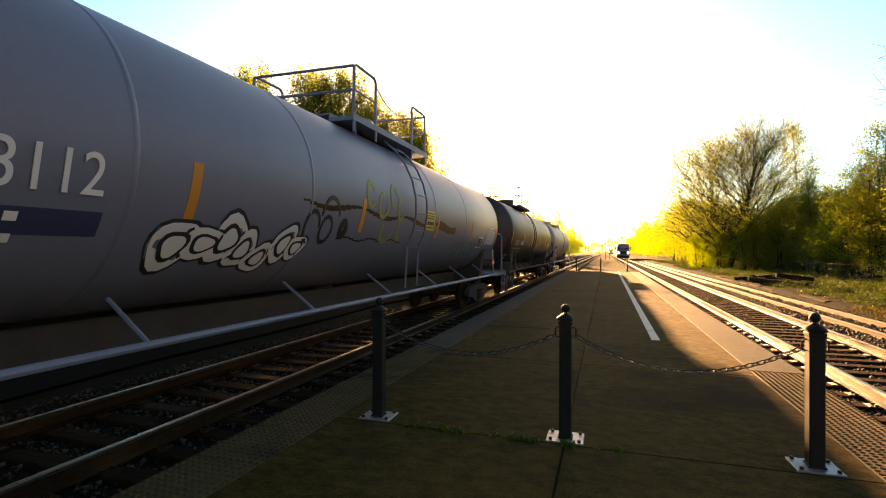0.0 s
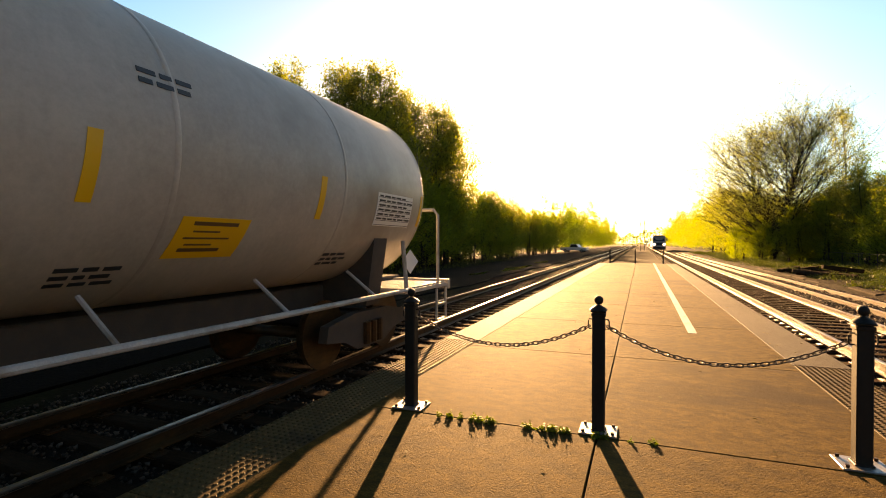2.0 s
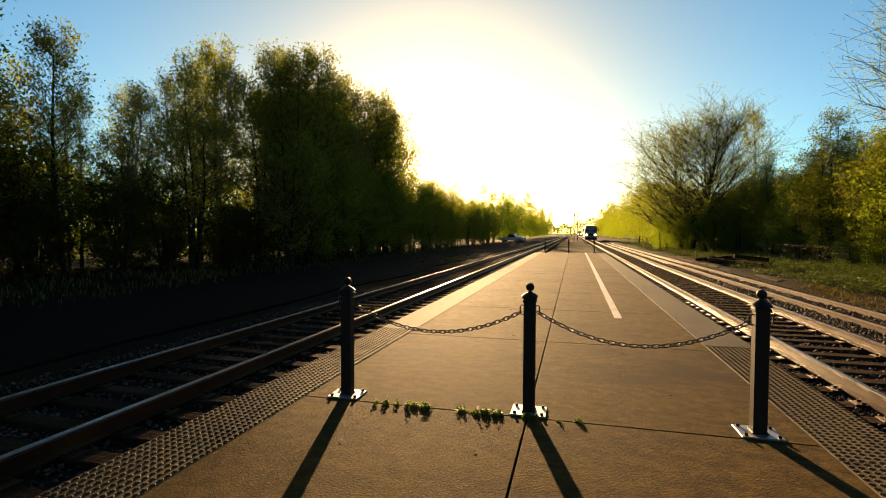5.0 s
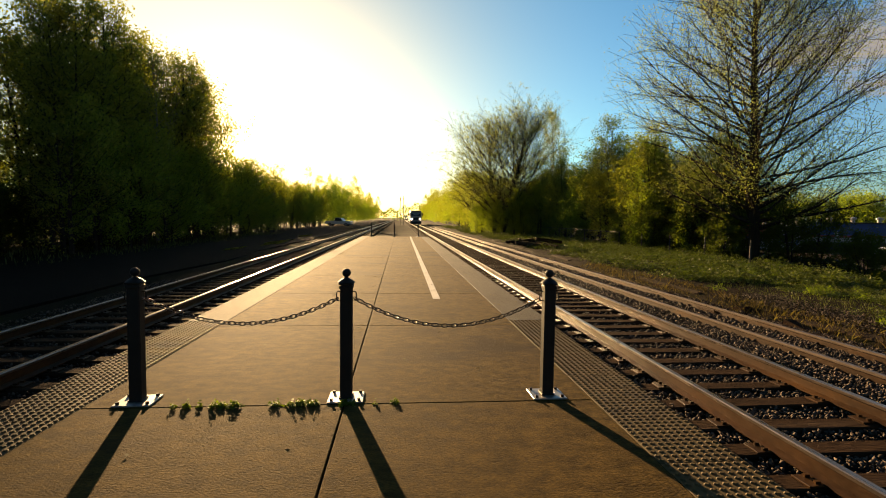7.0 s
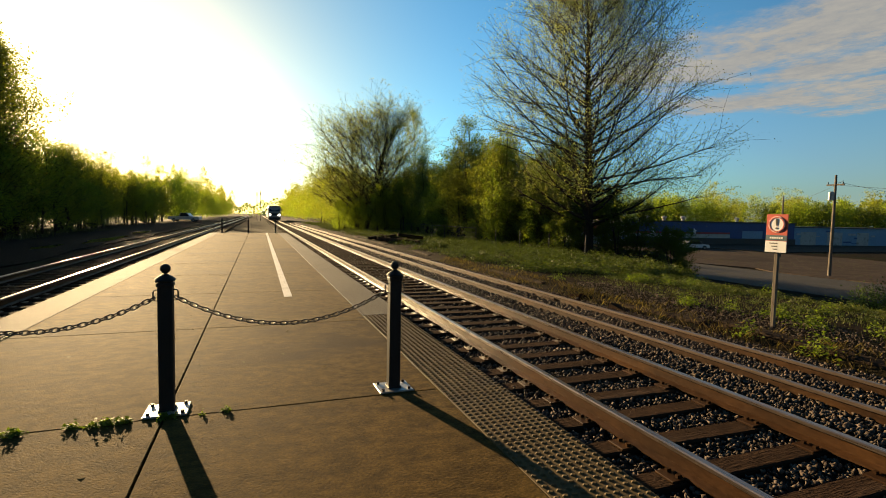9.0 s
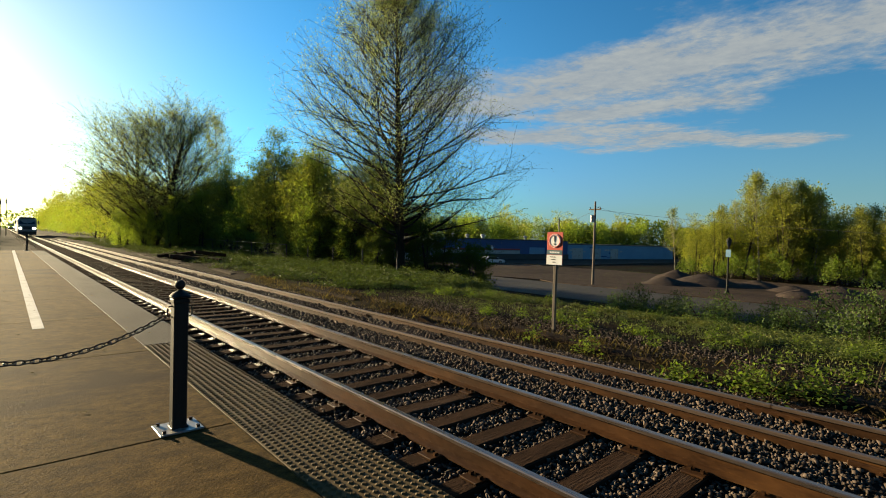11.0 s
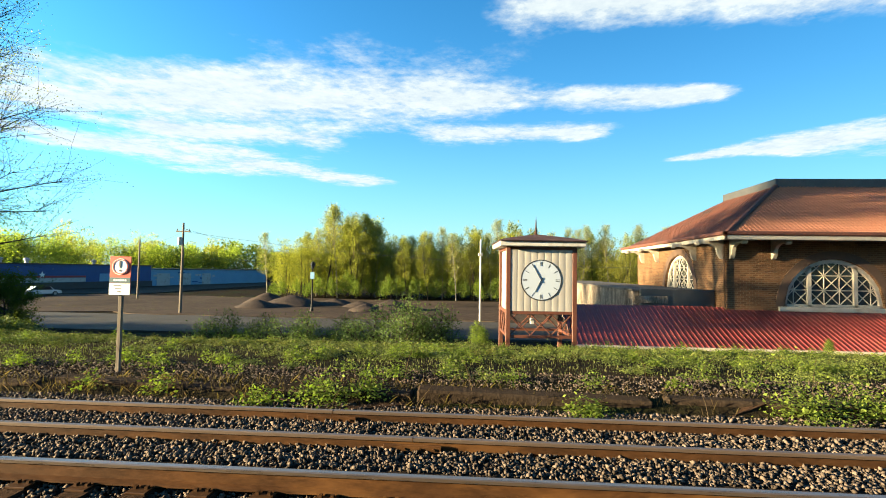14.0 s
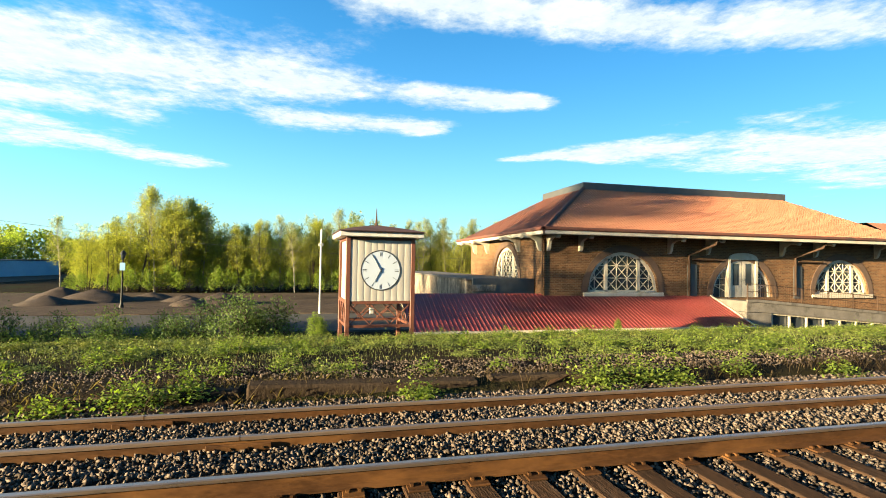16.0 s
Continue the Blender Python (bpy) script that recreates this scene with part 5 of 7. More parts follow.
def utility_pole(x, y, h, arm, label):
    t = thing("utility_pole", label, "utility pole", "poles along the road", pose(x, y, -3.05))
    part("pole", Shape().tube([(0, 0, 0), (0.02, 0, h * 0.6), (0.0, 0, h)], [0.14, 0.115, 0.09], 10), M["wood_pole"], t)
    if arm:
        part("cross_arm", Shape().box(-0.06, 0.06, -0.7, 0.7, h - 0.9, h - 0.78), M["wood_pole"], t)
        part("transformer", Shape().lathe([(0.05, 0), (0.22, 0.03), (0.22, 0.7), (0.1, 0.78)], 14, Matrix.Translation((-0.3, 0.1, h - 2.2))), M["plate"], t, "grey can transformer", smooth=True)
        s = Shape()
        for k in (-0.6, 0, 0.6):
            s.lathe([(0.03, 0), (0.06, 0.04), (0.04, 0.1), (0.05, 0.16), (0.01, 0.2)], 8, Matrix.Translation((0, k, h - 0.78)))
        part("insulator", s, M["dark_metal"], t)
    return t


utility_pole(47.2, 29.2, 8.9, True, "grey wooden utility pole with transformer")
utility_pole(66, 47, 8.3, False, "grey wooden utility pole")
utility_pole(100, 32, 8.5, True, "distant leaning wooden utility pole")
p2 = thing("light_pole", "thin pale metal pole beside the road", "pole", m=pose(44.6, 0.2, -3.0))
part("shaft", Shape().tube([(0, 0, 0), (0, 0, 7.35)], [0.09, 0.07], 10), M["white_metal"], p2)
part("camera_box", Shape().box(-0.15, 0.05, -0.2, 0.2, 5.9, 6.15, bevel=0.03), M["plate"], p2)
s = Shape()
for a, b, sag in (((47.2, 29.2, 5.3), (100, 32, 4.9), 1.0), ((47.2, 29.2, 5.0), (43, -45, 3.6), 2.2), ((47.2, 28.6, 5.35), (66, 47, 4.9), 0.6), ((66, 47, 3.5), (110, -40, 2.4), 1.6)):
    a, b = Vector(a), Vector(b)
    s.tube([a.lerp(b, u) - Vector((0, 0, sag * 4 * u * (1 - u))) for u in np.linspace(0, 1, 15)], 0.013, 4)
solid("overhead_wires", s, M["dark_metal"], "thin black wires strung between poles", "wires", kind="stuff")


def street_lamp(x, y, h):
    t = thing("street_lamp", "black old-style lantern on a slim dark post", "street lamp", m=pose(x, y, -3.0))
    part("post", Shape().lathe([(0.2, 0), (0.2, 0.25), (0.12, 0.4), (0.09, 0.9), (0.065, h - 1.0), (0.09, h - 0.95), (0.05, h - 0.9)], 12), M["iron"], t, smooth=True)
    l = part("lantern", Shape().lathe([(0.13, h - 0.9), (0.22, h - 0.45), (0.22, h - 0.42)], 8), M["glass"], t, "dark glass lantern")
    part("lantern_roof", Shape().lathe([(0.3, h - 0.42), (0.28, h - 0.36), (0.12, h - 0.12), (0.03, h - 0.06), (0.02, h)], 8), M["iron"], l)
    part("sign_plate", Shape().box(-0.08, -0.06, -0.22, 0.22, h - 1.9, h - 1.2), M["pale_blue"], t, "small blue notice")


street_lamp(52, 17.8, 5.4)

# ---- trees ----
def grow(seed, h, spread, base, n_limbs, twigs, leaves, leaf, rise, shape, trunk_r, droop=0.0, stems=1, lean=0.04, puff=0.13, fan=0.0):
    """A trunk with limbs and twigs (quads) and many single leaves (quads) near the twigs. shape: how far limbs reach at a height 0..1."""
    rnd = random.Random(seed)
    rng = np.random.default_rng(seed)
    w = Shape()
    ends = []

    def limb(p, d, length, r, segs, wob, up):
        pts, rad = [p.copy()], [r]
        for k in range(segs):
            d = (d + Vector((rnd.gauss(0, wob), rnd.gauss(0, wob), rnd.gauss(0, wob) + up))).normalized()
            p = p + d * (length / segs)
            pts.append(p.copy())
            rad.append(max(0.006, r * (1 - 0.85 * (k + 1) / segs)))
        w.tube(pts, rad, 5 if r > 0.06 else 3)
        return pts

    for st in range(stems):
        a0 = rnd.uniform(0, math.tau)
        off = Vector((math.cos(a0), math.sin(a0), 0)) * (0.0 if stems == 1 else rnd.uniform(0.1, 0.5) * spread * 0.35)
        hh = h * (1 if st == 0 else rnd.uniform(0.65, 0.97) if not fan else rnd.uniform(0.84, 0.97))
        d0 = Vector((rnd.gauss(0, lean), rnd.gauss(0, lean), 1)) + off * (0.0 if stems == 1 else 0.25 / max(1, spread)) + (off.normalized() * fan * (st > 0) if stems > 1 else Vector())
        tp = limb(off, d0.normalized(), hh, trunk_r, 9, 0.035, 0.0)
        for i in range(n_limbs // stems):
            u = base + (0.985 - base) * ((i + rnd.random()) / (n_limbs // stems))
            q = u * (len(tp) - 1)
            k = min(int(q), len(tp) - 2)
            p = tp[k].lerp(tp[k + 1], q - k)
            a = i * 2.4 + rnd.uniform(-0.5, 0.5)
            reach = spread * shape((u - base) / (1 - base)) * rnd.uniform(0.75, 1.1)
            el = rise * (0.55 + 0.9 * (u - base) / (1 - base)) + rnd.uniform(-0.12, 0.12)
            d = Vector((math.cos(a) * math.cos(el), math.sin(a) * math.cos(el), math.sin(el)))
            pts = limb(p, d, max(0.5, reach), max(0.02, trunk_r * 0.34 * (1 - 0.75 * u)), 5, 0.10, 0.06 - droop)
            for j in range(twigs):
                v = rnd.uniform(0.25, 1.0) * 5
                m = min(int(v), 4)
                b = pts[m].lerp(pts[m + 1], v - m)
                dd = (pts[m + 1] - pts[m]).normalized()
                side = Vector((rnd.gauss(0, 1), rnd.gauss(0, 1), rnd.gauss(0.25, 0.7))).normalized()
                tw = limb(b, (dd * 0.8 + side * 0.8).normalized(), reach * rnd.uniform(0.18, 0.42) + 0.25, 0.011, 3, 0.12, 0.03)
                ends += [(tw[1], 0.6), (tw[2], 0.9), (tw[3], 1.0)]
            ends.append((pts[-1], 0.9))
    pos = np.array([tuple(e[0]) for e in ends])
    if leaves:
        pick = rng.integers(0, len(pos), leaves)
        c = pos[pick] + rng.normal(0, puff + leaf * 0.9, (leaves, 3))
        a = rng.normal(0, 1, (leaves, 3))
        a /= np.linalg.norm(a, axis=1, keepdims=True)
        b = np.cross(a, rng.normal(0, 1, (leaves, 3)))
        b /= np.linalg.norm(b, axis=1, keepdims=True)
        s = leaf * rng.uniform(0.5, 1.3, (leaves, 1))
        v = np.stack([c - a * s, c + b * s * 0.55, c + a * s, c - b * s * 0.55], 1).reshape(-1, 3)
        f = np.arange(leaves * 4).reshape(-1, 4)
    else:
        v, f = None, None
    return w, v, f


RAW = {}


def tree_kind(label, category, wood, leafmat, group, *args, **kw):
    w, v, f = grow(*args, **kw)
    t = thing(category, label, category, group)
    RAW[t.name] = (v, leafmat)
    part("trunk", w, wood, t, smooth=True)
    if v is not None:
        part("crown", raw_mesh("crown", v, f, leafmat), None, t)
    return t


def oval(u):
    return 0.45 + 0.75 * math.sin(math.pi * min(1, 0.12 + u * 0.88)) if u < 0.97 else 0.3


def cone(u):
    return 0.74 + 1.1 * u if u < 0.27 else 1.03 * (max(0.1, 1.03 - u) / 0.76) ** 0.7


def round_top(u):
    return (1 - abs(u - 0.35) ** 1.6) * (1.05 - 0.55 * u)


LW = "woods beside the tracks"
kinds = {
    # slender young trees in pale leaf
    "aspen1": tree_kind("slender young tree in fresh pale green leaf", "tree", M["bark"], M["leaf_y"], LW, 11, 12.5, 2.3, 0.28, 46, 7, 7000, 0.08, 0.75, oval, 0.15),
    "aspen2": tree_kind("tall thin tree with sparse yellow-green leaves", "tree", M["bark_p"], M["leaf_y"], LW, 12, 13.5, 2.1, 0.3, 46, 8, 5000, 0.07, 0.85, oval, 0.14),
    "aspen3": tree_kind("leafy young tree in yellow-green leaf, several stems", "tree", M["bark"], M["leaf_y"], LW, 13, 11.0, 2.8, 0.22, 48, 7, 8000, 0.08, 0.7, oval, 0.13, stems=3),
    "maple1": tree_kind("bushy yellow-green tree with a full spring crown", "tree", M["bark"], M["leaf_y"], LW, 14, 9.0, 3.0, 0.07, 56, 6, 8000, 0.088, 0.6, oval, 0.16, stems=2),
    "maple2": tree_kind("dense small tree in fresh green leaf", "tree", M["bark"], M["leaf_m"], LW, 15, 8.0, 2.7, 0.05, 50, 6, 8500, 0.085, 0.65, oval, 0.14, stems=2),
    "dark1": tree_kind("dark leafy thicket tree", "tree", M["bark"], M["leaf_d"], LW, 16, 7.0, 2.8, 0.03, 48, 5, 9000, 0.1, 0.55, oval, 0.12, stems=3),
    "shrub": tree_kind("rounded green shrub with many stems", "shrub", M["bark"], M["leaf_s"], "shrubs on the bank", 17, 2.5, 1.3, 0.05, 40, 5, 6500, 0.042, 0.6, round_top, 0.05, stems=5, lean=0.25),
    "sapling": tree_kind("small green sapling of the undergrowth", "shrub", M["bark"], M["leaf_g"], "shrubs on the bank", 18, 3.6, 1.5, 0.06, 36, 4, 6500, 0.065, 0.6, round_top, 0.05, stems=4, lean=0.12),
}
# the two trees that stand out
big = tree_kind("tall spreading tree, nearly bare with small buds", "tree", M["bark"], M["bud"], "", 21, 15.0, 6.6, 0.1, 140, 34, 95000, 0.038, 0.5, cone, 0.27, lean=0.01, puff=0.17)
big.matrix_basis = pose(18.5, 24.7, -0.6) @ Matrix.Diagonal((1.05, 1.05, 1.1, 1))


def dome(u):
    return 0.62 + 0.5 * math.sin(math.pi * min(1, 0.2 + 0.75 * u)) if u < 0.9 else 0.55


wide = tree_kind("broad many-limbed tree with bare twigs and young leaves", "tree", M["bark"], M["bud"], "", 22, 12.4, 6.0, 0.08, 165, 26, 60000, 0.058, 0.72, dome, 0.26, stems=3, lean=0.05, puff=0.08, fan=0.16)
wide.matrix_basis = pose(12.2, 60.5, -0.5) @ Matrix.Diagonal((1.36, 1.36, 1.06, 1))

PLACED = set()
FAR = {}


def put_far(kind, x, y, z, s, rz):
    """A tree among the many far ones: its leaves join the far woods."""
    v, mat = RAW[kinds[kind].name]
    v = v.reshape(-1, 4, 3)[::6].reshape(-1, 3)
    c, q = math.cos(radians(rz)), math.sin(radians(rz))
    mid = v.reshape(-1, 4, 3).mean(1, keepdims=True)
    v = ((v.reshape(-1, 4, 3) - mid) * 1.8 + mid).reshape(-1, 3)
    FAR.setdefault(mat.name, (mat, []))[1].append(np.stack([v[:, 0] * c - v[:, 1] * q, v[:, 0] * q + v[:, 1] * c, v[:, 2]], 1) * s + (x, y, z))


def put(kind, x, y, z, s, rz):
    m = pose(x, y, z, 0, 0, rz) @ Matrix.Diagonal((s, s, s, 1))
    ob = kinds[kind]
    if kind not in PLACED:
        PLACED.add(kind)
        ob.matrix_basis = m
        return ob
    t = copy_thing(ob, pose(x, y, z, 0, 0, rz))
    t.scale = (s, s, s)
    return t


rt = random.Random(4)
TALL = {"aspen1": 12.9, "aspen2": 13.9, "aspen3": 11.6, "maple1": 9.8, "maple2": 8.7}


def skyline(y):
    """Height of the western woods: tall and thin, a dip, then full trees up to a gap under the sun."""
    pts = ((-10, 15.5), (13, 15.0), (17.5, 10.8), (21, 9.2), (24, 11.6), (30, 14.6), (40, 15.6), (48, 15.2), (50, 9.6), (53, 8.0), (66, 7.4), (80, 7.6), (110, 8.6))
    for (a, p), (b, q) in zip(pts, pts[1:]):
        if a <= y <= b:
            return p + (q - p) * (y - a) / (b - a)
    return 10.2


y = -8.0
while y < 48.5:
    front = -24.0 + 6.0 * min(1, max(0, (y - 8) / 22))
    full = y > 23
    for row in range(3):
        x = front - row * rt.uniform(2.6, 3.8) + rt.uniform(-1, 1)
        yy = y + rt.uniform(-1.2, 1.2)
        k = rt.choice(("aspen1", "aspen3", "aspen1", "aspen2", "maple1") if full else ("aspen2", "aspen1", "aspen3"))
        put(k, x, yy, -0.6, skyline(yy) / TALL[k] * (rt.uniform(0.84, 1.0) if k != "maple1" else 0.85), rt.uniform(0, 360))
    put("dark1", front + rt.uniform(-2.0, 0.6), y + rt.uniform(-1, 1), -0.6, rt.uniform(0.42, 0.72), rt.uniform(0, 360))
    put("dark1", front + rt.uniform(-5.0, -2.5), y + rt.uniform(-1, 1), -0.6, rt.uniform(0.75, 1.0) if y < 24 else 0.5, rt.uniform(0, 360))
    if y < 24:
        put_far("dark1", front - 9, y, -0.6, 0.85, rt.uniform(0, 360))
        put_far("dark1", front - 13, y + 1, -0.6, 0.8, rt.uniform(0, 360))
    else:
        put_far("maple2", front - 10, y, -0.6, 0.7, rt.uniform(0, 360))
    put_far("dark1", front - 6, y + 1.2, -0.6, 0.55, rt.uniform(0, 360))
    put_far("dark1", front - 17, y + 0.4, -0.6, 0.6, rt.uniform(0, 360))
    y += rt.uniform(2.2, 2.8)
while y < 110:
    for row in range(2):
        x = -16.8 - row * rt.uniform(2.6, 4.0) + rt.uniform(-0.8, 0.8) - (2.8 if y < 55 else 0)
        yy = y + rt.uniform(-1.2, 1.2)
        k = rt.choice(("maple2", "aspen1", "maple2", "maple1", "aspen1"))
        put(k, x, yy, -0.6, skyline(yy) / TALL[k] * rt.uniform(0.8, 1.0), rt.uniform(0, 360))
    put_far("maple1", -25, y, -0.6, 0.8, rt.uniform(0, 360))
    y += rt.uniform(2.6, 3.2)
while y < 345:
    for row in range(2):
        put_far(rt.choice(("maple2", "aspen1", "maple2")), -15.5 - row * 4 + rt.uniform(-1.2, 1.2), y + rt.uniform(-1.5, 1.5), -0.6, rt.uniform(0.85, 1.15), rt.uniform(0, 360))
    y += 3.6 + (y - 110) * 0.012
for k, x, y in (("aspen1", -18.0, 44.6), ("aspen3", -18.8, 45.8), ("aspen1", -19.0, 46.8), ("aspen2", -20.0, 48.0)):
    put(k, x, y, -0.6, 14.6 / TALL[k], y * 50)
# lower edge of the western woods beside the gravel road
rf = random.Random(77)
y = 27.0
while y < 66:
    put("maple2" if rf.random() < 0.7 else "maple1", -16.3 + rf.uniform(-0.5, 0.3), y, -0.6, rf.uniform(0.8, 0.87), rf.uniform(0, 360))
    y += rf.uniform(2.2, 2.9)
# east side, behind the fence
y = 32.0
while y < 60:
    for row in range(2):
        x = 17.2 + row * rt.uniform(3, 4.0) + rt.uniform(-0.8, 0.8)
        put(rt.choice(("maple2", "maple1", "maple2", "aspen3")), x, y + rt.uniform(-1, 1), -0.7, rt.uniform(0.68, 0.88), rt.uniform(0, 360))
    put(rt.choice(("maple1", "sapling", "maple2")), 16.2 + rt.uniform(-0.6, 0.6), y + rt.uniform(-1, 1), -0.5, rt.uniform(0.45, 0.65), rt.uniform(0, 360))
    y += rt.uniform(3.3, 4.3)
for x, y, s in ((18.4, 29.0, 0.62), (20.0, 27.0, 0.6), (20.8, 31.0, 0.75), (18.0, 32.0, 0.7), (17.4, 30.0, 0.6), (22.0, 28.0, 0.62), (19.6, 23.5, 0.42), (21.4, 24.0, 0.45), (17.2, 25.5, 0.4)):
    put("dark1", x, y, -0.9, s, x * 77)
for x, y, s in ((17.6, 28.5, 0.62), (18.8, 31, 0.7), (16.6, 31.5, 0.5)):
    put("maple2", x, y, -0.8, s, x * 77)
while y < 110:
    for row in range(2):
        x = 17.5 + row * rt.uniform(3.2, 5) + rt.uniform(-1, 1)
        put(rt.choice(("maple1", "maple2", "aspen3")), x, y + rt.uniform(-1.5, 1.5), -0.7, rt.uniform(0.68, 0.9), rt.uniform(0, 360))
    y += rt.uniform(3.0, 4.0)
while y < 345:
    for row in range(2):
        put_far(rt.choice(("maple1", "maple2", "aspen1")), 15.5 + row * 4 + rt.uniform(-1, 1), y + rt.uniform(-1.5, 1.5), -0.7, rt.uniform(0.9, 1.2), rt.uniform(0, 360))
    y += 3.6 + (y - 110) * 0.012
put("aspen2", 20.5, 66, -0.6, 1.15, 20)
for x, y, s in ((14.2, 57, 0.62), (15.5, 54.5, 0.7), (10.6, 63, 0.6), (12.8, 66, 0.85), (13.2, 71, 0.95), (12.2, 76, 0.9), (13.4, 82, 1.0), (12.6, 88, 0.95), (13.2, 95, 1.0), (12.6, 102, 0.95), (11.2, 57.5, 0.45), (9.4, 60.5, 0.42), (16.2, 58, 0.75)):
    put("maple2" if y % 2 else "maple1", x, y, -0.6, s, x * 57)
for x, y, s in ((13.0, 56.0, 0.5), (11.5, 60.0, 0.55), (14.8, 59.5, 0.6)):
    put("maple2", x, y, -0.6, s, x * 33)
# woods past the dirt lot
y = 33.0
while y > -75:
    tall = 1.08 if 15 < y < 25 else 0.95 if -7 < y < 2 else 0.84
    put(rt.choice(("aspen1", "aspen2", "aspen3")), 79 + rt.uniform(-2, 2), y + rt.uniform(-1.5, 1.5), -3.1, tall * rt.uniform(0.8, 1.05), rt.uniform(0, 360))
    put(rt.choice(("aspen1", "aspen2", "aspen3")), 81.5 + rt.uniform(-1.5, 1.5), y + rt.uniform(-1.5, 1.5), -3.1, tall * rt.uniform(0.7, 1.0), rt.uniform(0, 360))
    for row in range(4):
        put_far(rt.choice(("aspen1", "aspen3", "aspen1")), 83 + row * 3.0 + rt.uniform(-2, 2), y + rt.uniform(-2, 2), -3.1, tall * rt.uniform(0.75, 1.02), rt.uniform(0, 360))
    put_far("sapling", 76.5 + rt.uniform(-1, 2), y, -3.0, rt.uniform(0.6, 1.1), rt.uniform(0, 360))
    put_far("maple1", 80 + rt.uniform(-1.5, 2.5), y, -3.1, tall * rt.uniform(0.6, 0.85), rt.uniform(0, 360))
    put_far("maple2", 86 + rt.uniform(-2, 2), y + 1, -3.1, tall * rt.uniform(0.8, 1.05), rt.uniform(0, 360))
    put_far("maple1", 90 + rt.uniform(-2, 2), y - 1, -3.1, tall * rt.uniform(0.8, 1.05), rt.uniform(0, 360))
    y -= rt.uniform(1.7, 2.3)
# beyond the warehouse
for k in range(130):
    put_far(rt.choice(("maple2", "dark1", "maple2", "aspen3")), rt.uniform(85, 195), rt.uniform(100, 130), -3.1, rt.uniform(1.0, 1.45), rt.uniform(0, 360))
for k in range(50):
    put_far(rt.choice(("dark1", "maple2")), 172 + rt.uniform(-14, 14), 118 - k * 2 + rt.uniform(-2, 2), -3.1, rt.uniform(1.0, 1.5), rt.uniform(0, 360))
for nm, (mat, vs) in FAR.items():
    v = np.concatenate(vs)
    solid("far_trees", raw_mesh("far_trees", v, np.arange(len(v)).reshape(-1, 4), mat), None, "far trees in spring leaf along the railway", "woods", kind="stuff")
# shrubs at the foot of the bank, before the road
for x, y, s in ((23.5, 11.9, 0.86), (24, 10.6, 0.8), (23.0, 8.2, 0.88), (24.2, 7.1, 0.8), (23.4, 5.6, 0.9), (22.4, 3.7, 1.12), (23.4, 2.9, 1.0)):
    put("shrub", x - 2.4, y - 0.8, -2.75, s * 1.02, x * 91)
put("sapling", 16.0, 0.3, -1.0, 0.25, 10)
put("dark1", 21.2, 21.0, -1.9, 0.4, 40)
put("dark1", 22.6, 22.4, -2.2, 0.42, 140)
put("sapling", 15.6, -9.5, -0.75, 0.13, 70)
put("sapling", 15.4, -22, -0.65, 0.15, 170)


def far_woods(name, x0, x1, y, z, h, n, seed, label, along="x"):
    """A far belt of tree tops, as leaf clumps with an uneven outline."""
    rng = np.random.default_rng(seed)
    u = rng.uniform(x0, x1, n)
    top = h * (0.75 + 0.25 * np.sin(u * 0.11) * np.sin(u * 0.037 + 1) + 0.12 * np.sin(u * 0.7))
    c = np.stack([u, rng.normal(y, 4, n), z + top * rng.uniform(0, 1, n) ** 0.6], 1)
    if along == "y":
        c = c[:, [1, 0, 2]]
    a = rng.normal(0, 1, (n, 3))
    a /= np.linalg.norm(a, axis=1, keepdims=True)
    b = np.cross(a, rng.normal(0, 1, (n, 3)))
    b /= np.linalg.norm(b, axis=1, keepdims=True)
    s = rng.uniform(0.3, 0.8, (n, 1))
    v = np.stack([c - a * s, c + b * s * 0.7, c + a * s, c - b * s * 0.7], 1).reshape(-1, 3)
    solid(name, raw_mesh(name, v, np.arange(n * 4).reshape(-1, 4), M["leaf_g"]), None, label, "woods", kind="stuff")


far_woods("far_woods", -260, 290, 360, -0.6, 12, 16000, 31, "hazy belt of far trees along the horizon")
far_woods("far_woods", -140, 120, 200, -3, 14, 26000, 32, "low belt of far trees past the dirt lot", "y")
far_woods("far_woods", -180, -60, 98, -3, 13, 9000, 33, "belt of trees behind the station", "y")
far_woods("far_woods", -240, 20, -120, -0.6, 13, 9000, 34, "belt of trees behind the platform")


